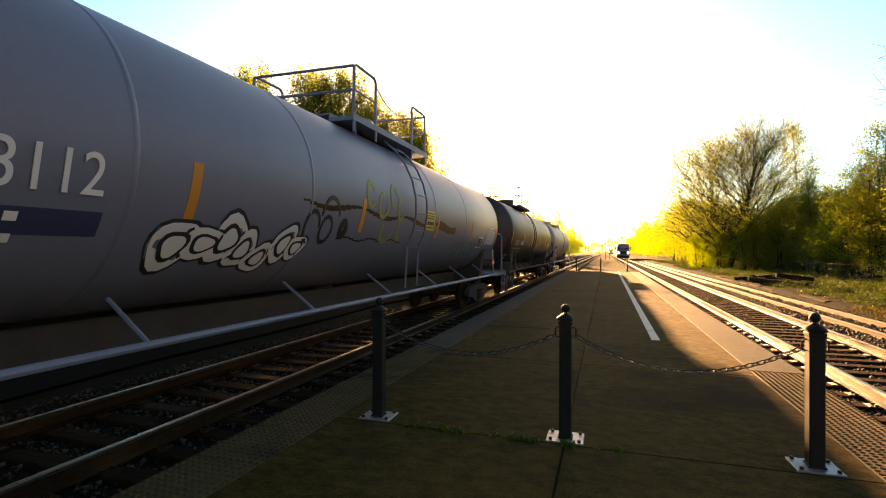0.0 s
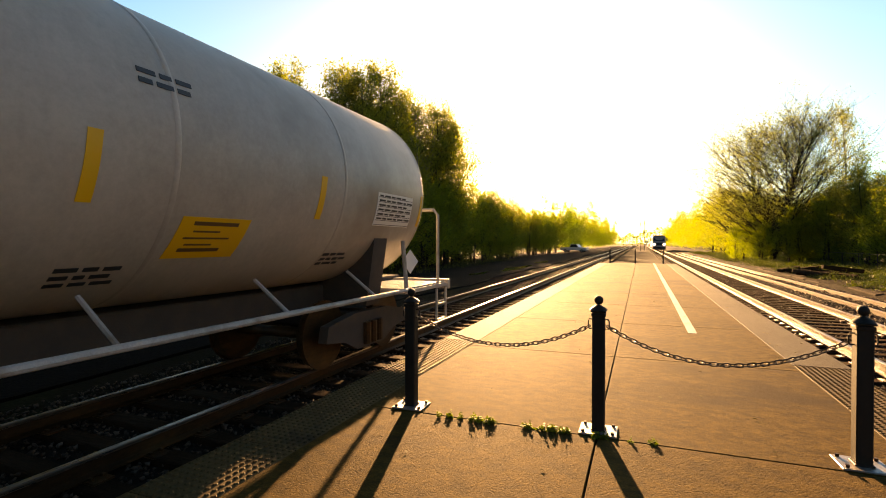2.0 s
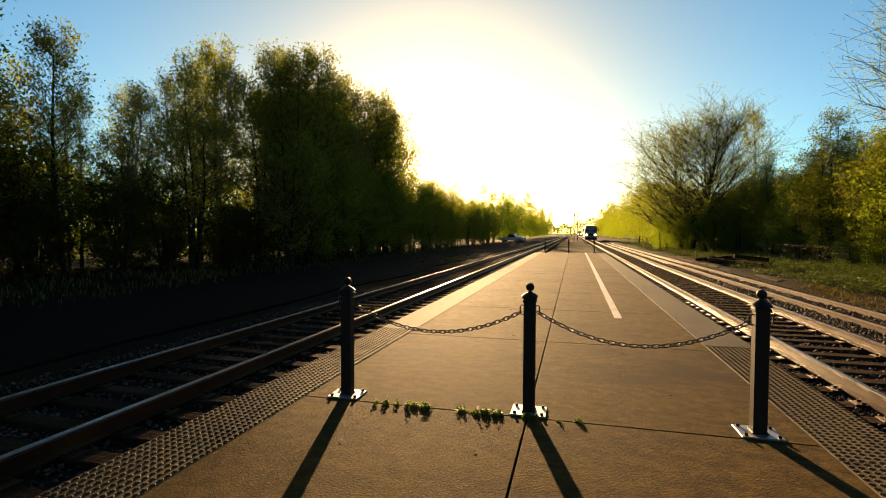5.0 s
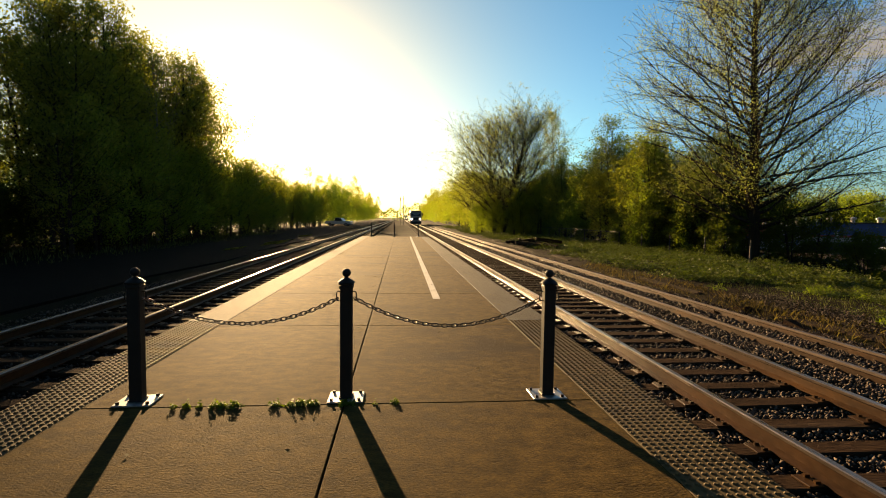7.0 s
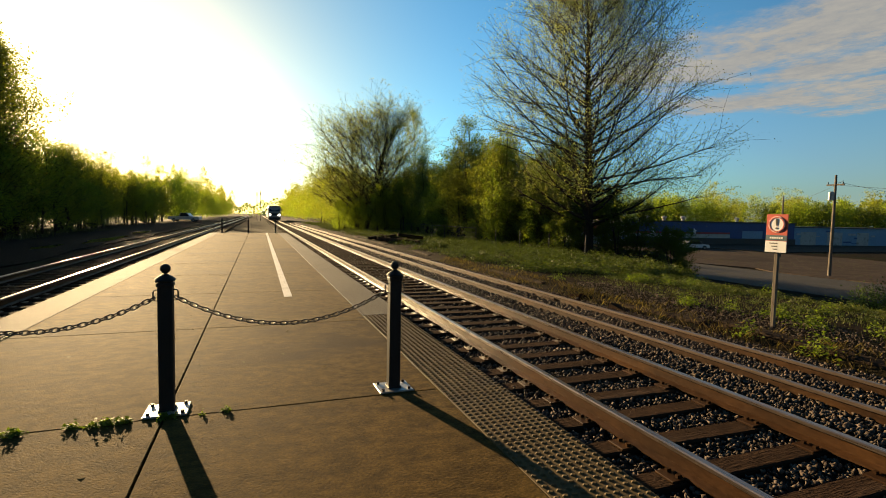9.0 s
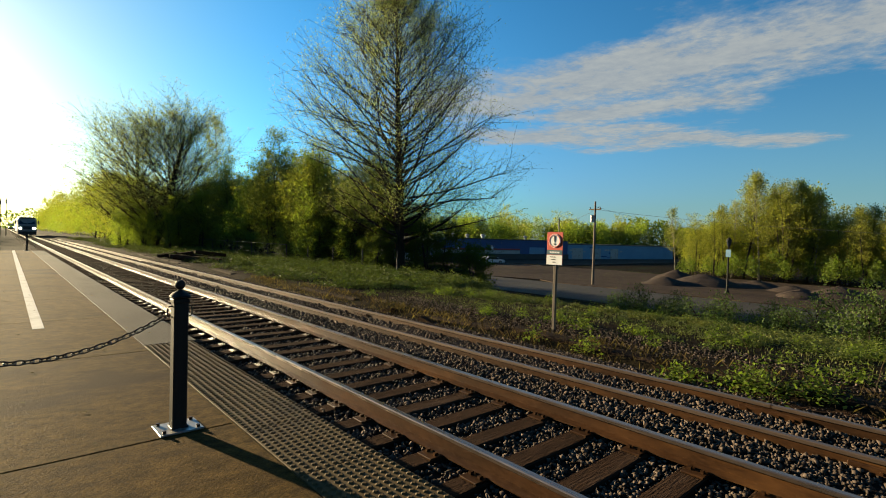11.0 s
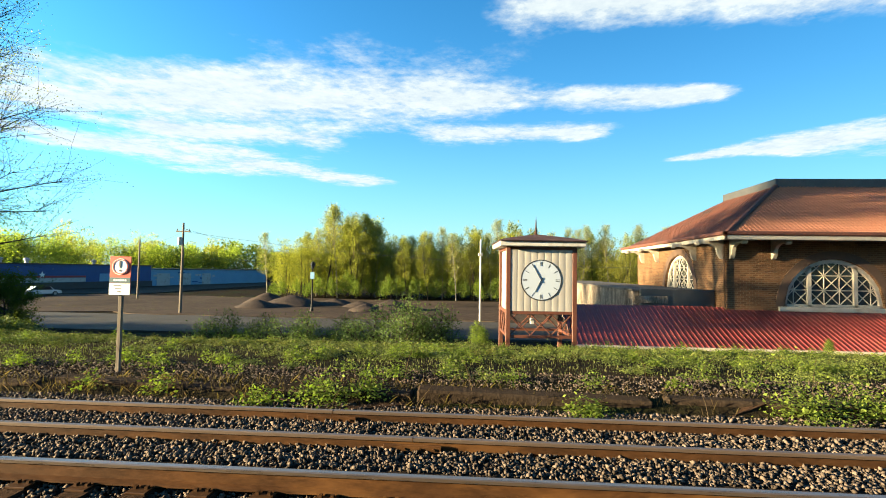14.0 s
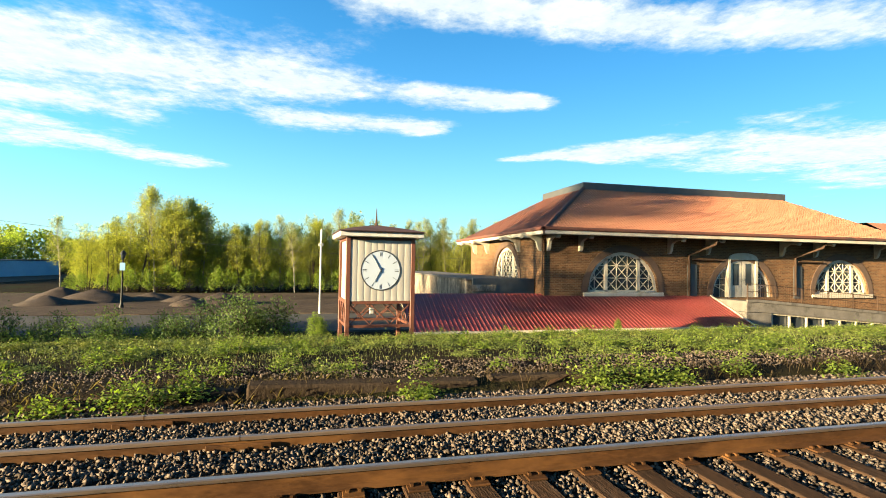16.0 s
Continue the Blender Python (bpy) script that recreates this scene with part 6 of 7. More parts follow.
# ---- grass and weeds ----
def blades(name, n, area, hmin, hmax, width, mat, label, seed, dense=None, lean=0.5, cat="grass"):
    rng = np.random.default_rng(seed)
    x, y = rng.uniform(area[0], area[1], n), rng.uniform(area[2], area[3], n)
    if dense is not None:
        keep = np.array([dense(a, b) for a, b in zip(x, y)]) > rng.uniform(0, 1, n)
        x, y = x[keep], y[keep]
        n = len(x)
    z = np.array([height(a, b) for a, b in zip(x, y)])
    h = rng.uniform(hmin, hmax, n)
    a = rng.uniform(0, math.tau, n)
    r = rng.uniform(0, lean, n) * h
    dx, dy = np.cos(a) * width, np.sin(a) * width
    tx, ty = x - np.sin(a) * r, y + np.cos(a) * r
    w = rng.uniform(0.6, 1.4, n)
    dx, dy = dx * w, dy * w
    v = np.stack([np.stack([x - dx * 0.4, y - dy * 0.4, z - 0.02], 1), np.stack([x + dx * 0.4, y + dy * 0.4, z - 0.02], 1),
                  np.stack([(x + tx) / 2 + dx, (y + ty) / 2 + dy, z + h * 0.6], 1), np.stack([tx, ty, z + h], 1), np.stack([(x + tx) / 2 - dx, (y + ty) / 2 - dy, z + h * 0.6], 1)], 1).reshape(-1, 3)
    f = np.arange(n * 5).reshape(-1, 5)
    return solid(name, raw_mesh(name, v, f, mat), None, label, cat, kind="stuff")


def turf(x, y):
    """Thick turf towards the crest, thin and patchy beside the kerb."""
    k = (x - 7.9) / 5.0
    n = noise.noise((x * 0.45, y * 0.45, 1.5)) * 0.5 + noise.noise((x * 1.6, y * 1.6, 2.5)) * 0.35
    return min(1, max(0.01, -0.02 + k * 1.4 + n))


blades("bank_grass", 42000, (9.2, 15.0, -24, 15), 0.02, 0.07, 0.005, M["grass"], "thin green grass on the bank", 41, turf)
blades("bank_grass", 26000, (8.0, 19.0, 15, 62), 0.04, 0.14, 0.012, M["grass"], "long green grass below the trees", 42, lambda x, y: turf(x, y) + 0.1)
blades("bank_grass", 9000, (8.0, 18.0, -55, -26), 0.10, 0.3, 0.03, M["grass"], "green grass on the bank by the station", 47, turf)
blades("dry_weeds", 11000, (7.1, 8.2, -16, 20), 0.03, 0.16, 0.003, M["straw"], "dry brown stalks along the old kerb", 43, lambda x, y: 0.5 + noise.noise((x, y * 0.5, 8)), 1.3, "dry grass")
blades("low_verge", 16000, (48, 76, 14, 62), 0.05, 0.16, 0.014, M["grass"], "grass strip beside the dirt lot", 44, lambda x, y: 1.0 if (y > 26 + (x - 55) * 0.5 and noise.noise((x * 0.1, y * 0.1, 4)) > -0.15) else 0.0)
blades("west_verge", 9000, (-22, -13, 4, 60), 0.08, 0.3, 0.02, M["grass"], "dark grass below the western woods", 45, lambda x, y: 0.6 + noise.noise((x * 0.4, y * 0.4, 2)))


def weed_clumps(name, spots, leaf, n_leaf, mat, label, seed, floor=None):
    """Leafy weeds: low clumps of broad leaves."""
    rng = np.random.default_rng(seed)
    V = []
    for x, y, r, h in spots:
        n = int(n_leaf * r * r * 9 + 14)
        d = rng.normal(0, 0.42, (n, 2)) * r
        z0 = height(x, y) if floor is None else floor
        z = z0 + np.abs(rng.normal(0.35, 0.32, n)) * h * np.clip(1.2 - np.linalg.norm(d, axis=1) / (r * 1.2), 0.15, 1)
        c = np.stack([x + d[:, 0], y + d[:, 1], z], 1)
        a = rng.normal(0, 1, (n, 3)) * (1, 1, 0.45)
        a /= np.linalg.norm(a, axis=1, keepdims=True)
        b = np.cross(a, (0, 0, 1) + rng.normal(0, 0.4, (n, 3)))
        b /= np.linalg.norm(b, axis=1, keepdims=True)
        s = leaf * rng.uniform(0.5, 1.3, (n, 1))
        V.append(np.stack([c - a * s, c + b * s * 0.6, c + a * s, c - b * s * 0.6], 1).reshape(-1, 3))
    v = np.concatenate(V)
    return solid(name, raw_mesh(name, v, np.arange(len(v)).reshape(-1, 4), mat), None, label, "weeds", kind="stuff")


rw = random.Random(9)
spots = [(7.6, 5.0, 0.25, 0.45), (7.55, 2.6, 0.5, 0.42), (7.4, 3.4, 0.42, 0.3), (7.7, 2.0, 0.4, 0.3), (7.3, -0.9, 0.36, 0.42), (7.4, -1.1, 0.3, 0.3), (7.5, -3.8, 0.55, 0.5), (7.6, -4.6, 0.5, 0.45), (7.5, -5.2, 0.4, 0.35), (7.7, -6.6, 0.35, 0.3), (7.6, 6.1, 0.2, 0.4),
         (9.6, 7.0, 0.4, 0.35), (9.3, 6.2, 0.35, 0.3), (8.9, 8.4, 0.3, 0.3), (7.5, -8.6, 0.4, 0.3), (7.4, -12, 0.4, 0.35)]
weed_clumps("leafy_weeds", spots, 0.028, 420, M["leaf_g"], "bright leafy weeds growing along the kerb", 51)


def clumped(n, x0, x1, y0, y1, rmin, rmax, hmin, hmax, thick):
    """Places for weed clumps, crowded in patches with bare soil between; thick: how far the patches close up towards the crest."""
    out = []
    while len(out) < n:
        x, y = rw.uniform(x0, x1), rw.uniform(y0, y1)
        k = noise.noise((x * 0.55, y * 0.4, 6.1)) * 0.9 + noise.noise((x * 1.7, y * 1.5, 2.2)) * 0.5 + thick * (x - 9.6) / 4.4 - 0.3 * min(1.0, max(0.0, (y - 2.0) / 5.0))
        if k > rw.uniform(-0.15, 0.35):
            out.append((x, y, rw.uniform(rmin, rmax), rw.uniform(hmin, hmax)))
    return out


weed_clumps("leafy_weeds", clumped(1250, 8.7, 14.4, -24, 18, 0.1, 0.34, 0.08, 0.22, 0.55), 0.021, 300, M["leaf_w"], "low leafy weeds in patches on the bank", 52)
weed_clumps("leafy_weeds", clumped(220, 8.5, 13.8, -24, 18, 0.16, 0.32, 0.2, 0.36, 0.1), 0.027, 330, M["leaf_g"], "taller bright green weeds among the low ones", 56)
weed_clumps("leafy_weeds", clumped(420, 12.0, 14.9, -26, 16, 0.16, 0.36, 0.07, 0.16, 0.5), 0.021, 300, M["leaf_v"], "yellow-flowered weeds on the crest of the bank", 53)
spots = [(8.3 + 8.5 * rw.random() ** 0.8, 15 + 90 * rw.random() ** 1.5, rw.uniform(0.3, 0.8), rw.uniform(0.2, 0.5)) for k in range(950)]
weed_clumps("leafy_weeds", spots, 0.045, 70, M["leaf_w"], "lush weeds below the trees", 54)
spots = [(-1.62 + dx, 4.55 + rw.uniform(-0.02, 0.01), r * 0.8, 0.05) for dx, r in ((0.0, 0.03), (0.1, 0.05), (0.2, 0.03), (0.32, 0.06), (0.38, 0.055), (0.46, 0.06), (0.5, 0.05), (0.78, 0.04), (0.82, 0.04), (0.93, 0.05), (1.0, 0.07), (1.08, 0.06), (1.13, 0.05), (1.36, 0.06), (1.42, 0.05), (1.62, 0.02), (1.78, 0.045))]
weed_clumps("joint_weeds", spots, 0.015, 5000, M["leaf_g"], "small weeds growing from a platform joint", 55, 0.0)


# ---- old kerb, fence, debris ----
def kerb():
    rk = random.Random(3)
    t = thing("old_kerb", "broken brown concrete kerb of an old platform", "kerb", kind="structure")
    y = -30.0
    while y < 40:
        L = rk.uniform(1.8, 3.6)
        if rk.random() < 0.9:
            s = Shape().box(-0.13, 0.13, 0, L - rk.uniform(0.02, 0.25), -0.42, 0, bevel=0.03)
            part("kerb_stone", s, M["kerb"], t, m=pose(7.78 + rk.uniform(-0.03, 0.03), y, -0.2 + rk.uniform(-0.07, 0.025), rk.uniform(-1.5, 1.5), rk.uniform(-7, 5), rk.uniform(-2, 2)))
        y += L


kerb()


def fence():
    t = thing("wire_fence", "rusty chain-link fence with pipe posts", "fence", kind="structure")
    pts = [(15.1, 20.4 + 3.2 * k) for k in range(28)]
    for x, y in pts:
        part("fence_post", Shape().cyl((x, y, height(x, y) - 0.1), (x, y, 0.8), 0.03, n=8), M["wire"], t)
    part("top_rail", Shape().tube([(x, y, 0.78) for x, y in pts[4:]], 0.02, 6), M["wire"], t, "dark pipe top rail")
    s = Shape()
    for z in (0.1, 0.45):
        s.tube([(x, y, z) for x, y in pts[4:]], 0.005, 3)
    for k in range(280):
        y = 33.7 + k * 0.25
        for q in (-1, 1):
            s.add([(15.1, y, -0.15), (15.1, y + 0.003, -0.15), (15.1, y + 0.5 * q + 0.003, 0.76), (15.1, y + 0.5 * q, 0.76)], [(0, 1, 2, 3)])
    part("mesh_wire", s, M["wire"], t, "wire mesh", kind="stuff")


fence()
s = Shape()
rd = random.Random(8)
for k in range(16):
    s.box(-rd.uniform(0.4, 1.3), rd.uniform(0.4, 1.3), -0.11, 0.11, -0.09, 0.09, pose(9.0 + rd.uniform(-0.7, 0.9), 34 + rd.uniform(-2.5, 2.5), -0.12 + 0.03 * k * rd.random(), rd.uniform(-12, 12), rd.uniform(-9, 9), rd.uniform(0, 180)))
solid("tie_heap", s, M["tie"], "heap of discarded dark wooden ties", "timber heap", kind="stuff")
s = Shape()
for k in range(9):
    s.box(-rd.uniform(0.3, 0.7), rd.uniform(0.3, 0.7), -0.1, 0.1, -0.05, 0.05, pose(7.4 + rd.uniform(-0.25, 0.3), rd.uniform(-7, 14), -0.36, rd.uniform(-10, 10), rd.uniform(-14, 14), rd.uniform(60, 120)))
solid("wood_scraps", s, M["tie"], "rotten timber scraps beside the siding", "wood scraps", kind="stuff")
s = Shape()
for k in range(40):
    x, y = 7.5 + rd.uniform(-0.3, 1.0), rd.uniform(-12, 12)
    z = height(x, y)
    a = rd.uniform(0, math.tau)
    L = rd.uniform(0.25, 0.7)
    s.tube([(x, y, z), (x + 0.2 * L * math.cos(a), y + 0.2 * L * math.sin(a), z + L * 0.6), (x + 0.5 * L * math.cos(a), y + 0.5 * L * math.sin(a), z + L)], [0.006, 0.005, 0.002], 4)
solid("dead_stems", s, M["straw"], "bare dead weed stems", "dry stems", kind="stuff")
lv = random.Random(12)
V = []
for k in range(120):
    x, y, a, r = lv.uniform(-2.2, 2.4), lv.uniform(1.5, 26), lv.uniform(0, 6.28), lv.uniform(0.012, 0.035)
    z = 0.004 + lv.uniform(0, 0.006)
    V += [(x + r * math.cos(a), y + r * math.sin(a), z), (x - 0.5 * r * math.sin(a), y + 0.5 * r * math.cos(a), z + 0.008), (x - r * math.cos(a), y - r * math.sin(a), z), (x + 0.5 * r * math.sin(a), y - 0.5 * r * math.cos(a), z + 0.005)]
solid("dry_leaves", raw_mesh("dry_leaves", V, np.arange(len(V)).reshape(-1, 4), M["straw"]), None, "small dry leaves scattered on the platform", "leaves", kind="stuff")
# rubble heaps in the lot
for x, y, r, h in ((61, 26.5, 3.0, 1.5), (60, 23.0, 4.0, 1.3), (56, 25.5, 2.6, 0.9), (60, 14.5, 2.2, 0.7), (56, 10.0, 3.2, 1.2), (63, 18.5, 2.4, 0.8), (54, 12.5, 2.0, 0.8)):
    s = Shape()
    rings = []
    for k, u in enumerate((1.0, 0.86, 0.66, 0.45, 0.24, 0.06)):
        rings.append([(r * u * (1 + 0.18 * noise.noise((math.cos(a) * 2, math.sin(a) * 2, x + k * 0.3))) * math.cos(a), r * u * (1 + 0.18 * noise.noise((math.cos(a) * 2, math.sin(a) * 2, y + k * 0.3))) * math.sin(a), h * (1 - u) ** 0.8 + 0.1 * noise.noise((a, k, x))) for a in np.linspace(0, math.tau, 19)[:-1]])
    s.loft(rings)
    solid("earth_mound", s, M["pile"], "mound of brown earth with broken asphalt", "earth mound", "mounds in the lot", smooth=True, m=pose(x, y, -2.93, 0, 0, x * 31))

# ---- station ----
WX, WC = 27.0, -12.2       # front wall plane, its northern corner
ZF, ZE = -3.1, 3.32        # low ground, underside of the eaves
station = thing("station_building", "brown brick station with orange tiled hip roof and arched windows", "station building", kind="")


def arch_wall(shape, y_hi, y_lo, arches, z0, z1, x0, x1, n=22):
    """A wall along y from y_hi down to y_lo, pierced by round-headed openings (centre y, radius, sill z)."""
    y = y_hi
    for c, r, sill in sorted(arches, key=lambda a: -a[0]):
        shape.box(x0, x1, c + r, y, z0, z1)
        shape.box(x0, x1, c - r, c + r, z0, sill)
        for k in range(n):
            a, b = c + r - 2 * r * k / n, c + r - 2 * r * (k + 1) / n
            za = sill + math.sqrt(max(0, r * r - (a - c) ** 2))
            zb = sill + math.sqrt(max(0, r * r - (b - c) ** 2))
            shape.add([(x0, a, za), (x1, a, za), (x1, b, zb), (x0, b, zb), (x0, a, z1), (x1, a, z1), (x1, b, z1), (x0, b, z1)],
                      [(0, 1, 2, 3), (4, 5, 6, 7), (0, 3, 7, 4), (1, 2, 6, 5), (0, 1, 5, 4), (3, 2, 6, 7)])
        y = c - r
    shape.box(x0, x1, y_lo, y, z0, z1)


ARCHES = [(-17.45, 2.42, 0.0), (-34.4, 2.35, -0.12), (-26.15, 2.35, -0.3), (-44.5, 2.35, -0.12), (-53.0, 2.35, -0.12)]
s = Shape()
arch_wall(s, WC, -62, ARCHES, ZF, ZE + 0.15, WX, WX + 0.45)
wall_f = part("wall", s, M["brick"], station, "dark brown brick wall")
s = Shape()
SIDE = (33.0, 2.3, 0.45)
# side wall, built along y and turned a quarter
arch_wall(s, -WX - 0.45, -41, [(-SIDE[0], SIDE[1], SIDE[2])], ZF, ZE + 0.15, -0.45, 0.0, 16)
side_turn = Matrix(((0, -1, 0, 0), (1, 0, 0, 0), (0, 0, 1, 0), (0, 0, 0, 1)))
part("wall", s, M["brick"], station, "dark brown brick side wall", m=Matrix.Translation((0, WC, 0)) @ side_turn)
part("wall", Shape().box(40.6, 41, -62, WC - 0.45, ZF, ZE + 0.15), M["brick"], station)
part("wall", Shape().box(WX + 0.45, 40.6, -62, -61.6, ZF, ZE + 0.15), M["brick"], station)
part("inner_floor", Shape().box(WX + 0.46, 40.5, -61.5, WC - 0.5, -0.7, -0.55), M["concrete_edge"], station)


def arch_trim(c, r, sill, parent, m=None):
    """A fan-shaped brick ring, a white frame with crossed glazing bars, glass and a stone sill."""
    w = part("arched_window", arc_band(c, r - 0.2, r + 0.02, sill, 0.12, 0.24), M["cream"], parent, "white arched window frame", m=m)
    part("brick_arch", arc_band(c, r + 0.02, r + 0.42, sill, -0.035, 0.05), M["brick2"], parent, "brick arch band", m=m)
    s = Shape()
    for u in (-0.46, 0.46):
        z1 = math.sqrt(1 - u * u) * r
        s.box(0.12, 0.26, c + u * r - 0.1, c + u * r + 0.1, sill, sill + z1 - 0.1)
    s.box(0.12, 0.26, c - r + 0.05, c + r - 0.05, sill, sill + 0.12)
    part("mullion", s, M["cream"], w)
    s = Shape()

    def bar(y0, z0, y1, z1, t=0.028):
        s.tube([(0.2, c + y0, sill + z0), (0.2, c + y1, sill + z1)], t, 4)

    def inside(y, z):
        return y * y + z * z < (r - 0.12) ** 2 and z > 0.02
    cell = 0.46 * r * 2 / 3
    for k in range(-4, 5):
        for j in range(0, 6):
            y0, z0 = (k - 0.5) * cell, 0.1 + j * cell
            for (a, b, cc, d) in ((y0, z0, y0 + cell, z0), (y0, z0, y0, z0 + cell), (y0, z0, y0 + cell, z0 + cell), (y0 + cell, z0, y0, z0 + cell)):
                if inside(a, b) and inside(cc, d):
                    bar(a, b, cc, d)
                elif inside(a, b) or inside(cc, d):
                    p, q = ((a, b), (cc, d)) if inside(a, b) else ((cc, d), (a, b))
                    f = 1.0
                    while f > 0.05 and not inside(p[0] + (q[0] - p[0]) * f, p[1] + (q[1] - p[1]) * f):
                        f -= 0.1
                    if f > 0.15:
                        bar(p[0], p[1], p[0] + (q[0] - p[0]) * f, p[1] + (q[1] - p[1]) * f)
    part("glazing_lattice", s, M["cream"], w, "white crossed glazing bars")
    g = Shape()
    ring = [(c + (r - 0.05) * math.cos(a), sill + (r - 0.05) * math.sin(a)) for a in np.linspace(0, math.pi, 25)]
    g.loft([[(0.245, y, z) for y, z in ring], [(0.255, y, z) for y, z in ring]])
    part("pane", g, M["glass"], w, "dark glass")
    part("window_sill", Shape().box(-0.14, 0.12, c - r - 0.3, c + r + 0.3, sill - 0.24, sill - 0.003, bevel=0.02), M["cream"], w, "pale stone sill")


def arc_band(c, r0, r1, sill, x0, x1, n=26):
    s = Shape()
    rings = []
    for a in np.linspace(0, math.pi, n):
        ca, sa = math.cos(a), math.sin(a)
        rings.append([(x0, c + r0 * ca, sill + r0 * sa), (x1, c + r0 * ca, sill + r0 * sa), (x1, c + r1 * ca, sill + r1 * sa), (x0, c + r1 * ca, sill + r1 * sa)])
    s.loft(rings)
    return s


for c, r, sill in ARCHES:
    if sill != -0.3:
        arch_trim(c, r, sill, station, pose(WX, 0, 0))
arch_trim(-SIDE[0], SIDE[1], SIDE[2], station, Matrix.Translation((0, WC, 0)) @ side_turn @ pose(0, 0, 0) @ Matrix.Diagonal((-1, 1, 1, 1)))


def doorway(c, r, sill):
    part("brick_arch", arc_band(c, r + 0.02, r + 0.42, sill, -0.035, 0.05), M["brick2"], station, "brick arch band", m=pose(WX, 0, 0))
    d = part("doorway", arc_like(c, 1.15, sill + 2.45, 0.38), M["cream"], station, "white portal with arched head")
    for sy in (-1, 1):
        part("door_jamb", Shape().box(WX - 0.07, WX + 0.3, c + sy * 1.065 - 0.085, c + sy * 1.065 + 0.085, sill, sill + 2.4), M["cream"], d)
    for sy in (-1, 1):
        y0, y1 = (c + 0.02, c + 0.97) if sy > 0 else (c - 0.97, c - 0.02)
        leaf = part("door_leaf", Shape().box(WX + 0.05, WX + 0.1, y0, y1, sill, sill + 2.4, bevel=0.01), M["cream"], d, "white door with tall dark pane")
        part("pane", Shape().box(WX + 0.035, WX + 0.05, y0 + 0.25, y1 - 0.25, sill + 0.75, sill + 2.15), M["glass"], leaf)
        part("door_handle", Shape().cyl((WX + 0.0, c + sy * 0.12, sill + 0.95), (WX + 0.0, c + sy * 0.12, sill + 1.2), 0.018), M["dark_metal"], leaf)
    w = part("side_light", arc_band(c, r - 0.18, r + 0.02, sill, 0.12, 0.24), M["cream"], station, "white curved side-light frame", m=pose(WX, 0, 0))
    g = Shape()
    ring = [(c + (r - 0.05) * math.cos(a), sill + (r - 0.05) * math.sin(a)) for a in np.linspace(0, math.pi, 25)]
    g.loft([[(0.25, y, z) for y, z in ring], [(0.26, y, z) for y, z in ring]])
    part("pane", g, M["glass"], w)
    s = Shape()
    for sy in (-1, 1):
        for k in range(4):
            s.tube([(0.2, c + sy * 1.15, sill + 0.35 + 0.42 * k), (0.2, c + sy * 2.1, sill + 0.35 + 0.42 * (k + 1) - 0.42 * (k > 0))], 0.028, 4)
        s.tube([(0.2, c + sy * 1.6, sill), (0.2, c + sy * 1.6, sill + 1.6)], 0.028, 4)
    part("glazing_lattice", s, M["cream"], w)


def arc_like(c, half, z, rise, n=14):
    s = Shape()
    rings = []
    for k in range(n + 1):
        u = -1 + 2 * k / n
        zz = z + rise * math.sqrt(max(0, 1 - u * u))
        rings.append([(WX - 0.09, c + u * half, z - 0.05), (WX + 0.3, c + u * half, z - 0.05), (WX + 0.3, c + u * half, zz + 0.01), (WX - 0.09, c + u * half, zz + 0.01)])
    s.loft(rings)
    return s


doorway(-26.15, 2.35, -0.3)
# dark side doors and red boards
for y in (-22.3, -30.6):
    part("service_door", Shape().box(WX - 0.05, WX + 0.02, y - 0.35, y + 0.35, -0.4, 1.75, bevel=0.01), M["dark_metal"], station, "dark service door")
    part("pipe_run", Shape().cyl((WX - 0.14, y + 0.1, 2.05), (WX - 0.14, y - 2.0, 2.02), 0.05, n=8), M["pipe"], station, "dark pipe along the wall")
# eaves, gutter, brackets
X0, X1, Y0, Y1 = 25.35, 42.6, -11.4, -63.5
part("soffit", Shape().box(X0 + 0.1, X1 - 0.1, Y1, Y0 - 0.1, ZE + 0.0, ZE + 0.08), M["dark_metal"], station, "dark boarded eaves")
s = Shape()
s.box(X0, X0 + 0.12, Y1, Y0, ZE - 0.06, ZE + 0.16, bevel=0.02)
s.box(X0, X1, Y0 - 0.12, Y0, ZE - 0.06, ZE + 0.16, bevel=0.02)
part("gutter", s, M["cream"], station, "cream painted gutter board")
s = Shape()
s.box(X0 - 0.1, X0 + 0.1, Y1, Y0 + 0.1, ZE + 0.165, ZE + 0.34, bevel=0.03)
s.box(X0 - 0.1, X1, Y0 - 0.1, Y0 + 0.1, ZE + 0.165, ZE + 0.34, bevel=0.03)
part("eave_edge", s, M["tile_d"], station, "dark red eave edge")


def bracket(x, y, turn):
    s = Shape()
    prof = [(0, 0), (1.35, 0), (1.35, -0.12), (1.12, -0.17), (0.7, -0.19), (0.36, -0.36), (0.26, -0.75), (0.16, -0.92), (0.0, -0.96)]
    s.loft([[(-a, -0.09, b) for a, b in prof], [(-a, 0.09, b) for a, b in prof]])
    b = part("eaves_bracket", s, M["cream"], station, "curved cream bracket under the eaves", m=pose(x, y, ZE, 0, 0, turn))
    part("scroll", Shape().lathe([(0.1, -0.14), (0.13, -0.1), (0.13, 0.1), (0.1, 0.14)], 10, pose(-1.28, 0, -0.13), "y"), M["cream"], b)


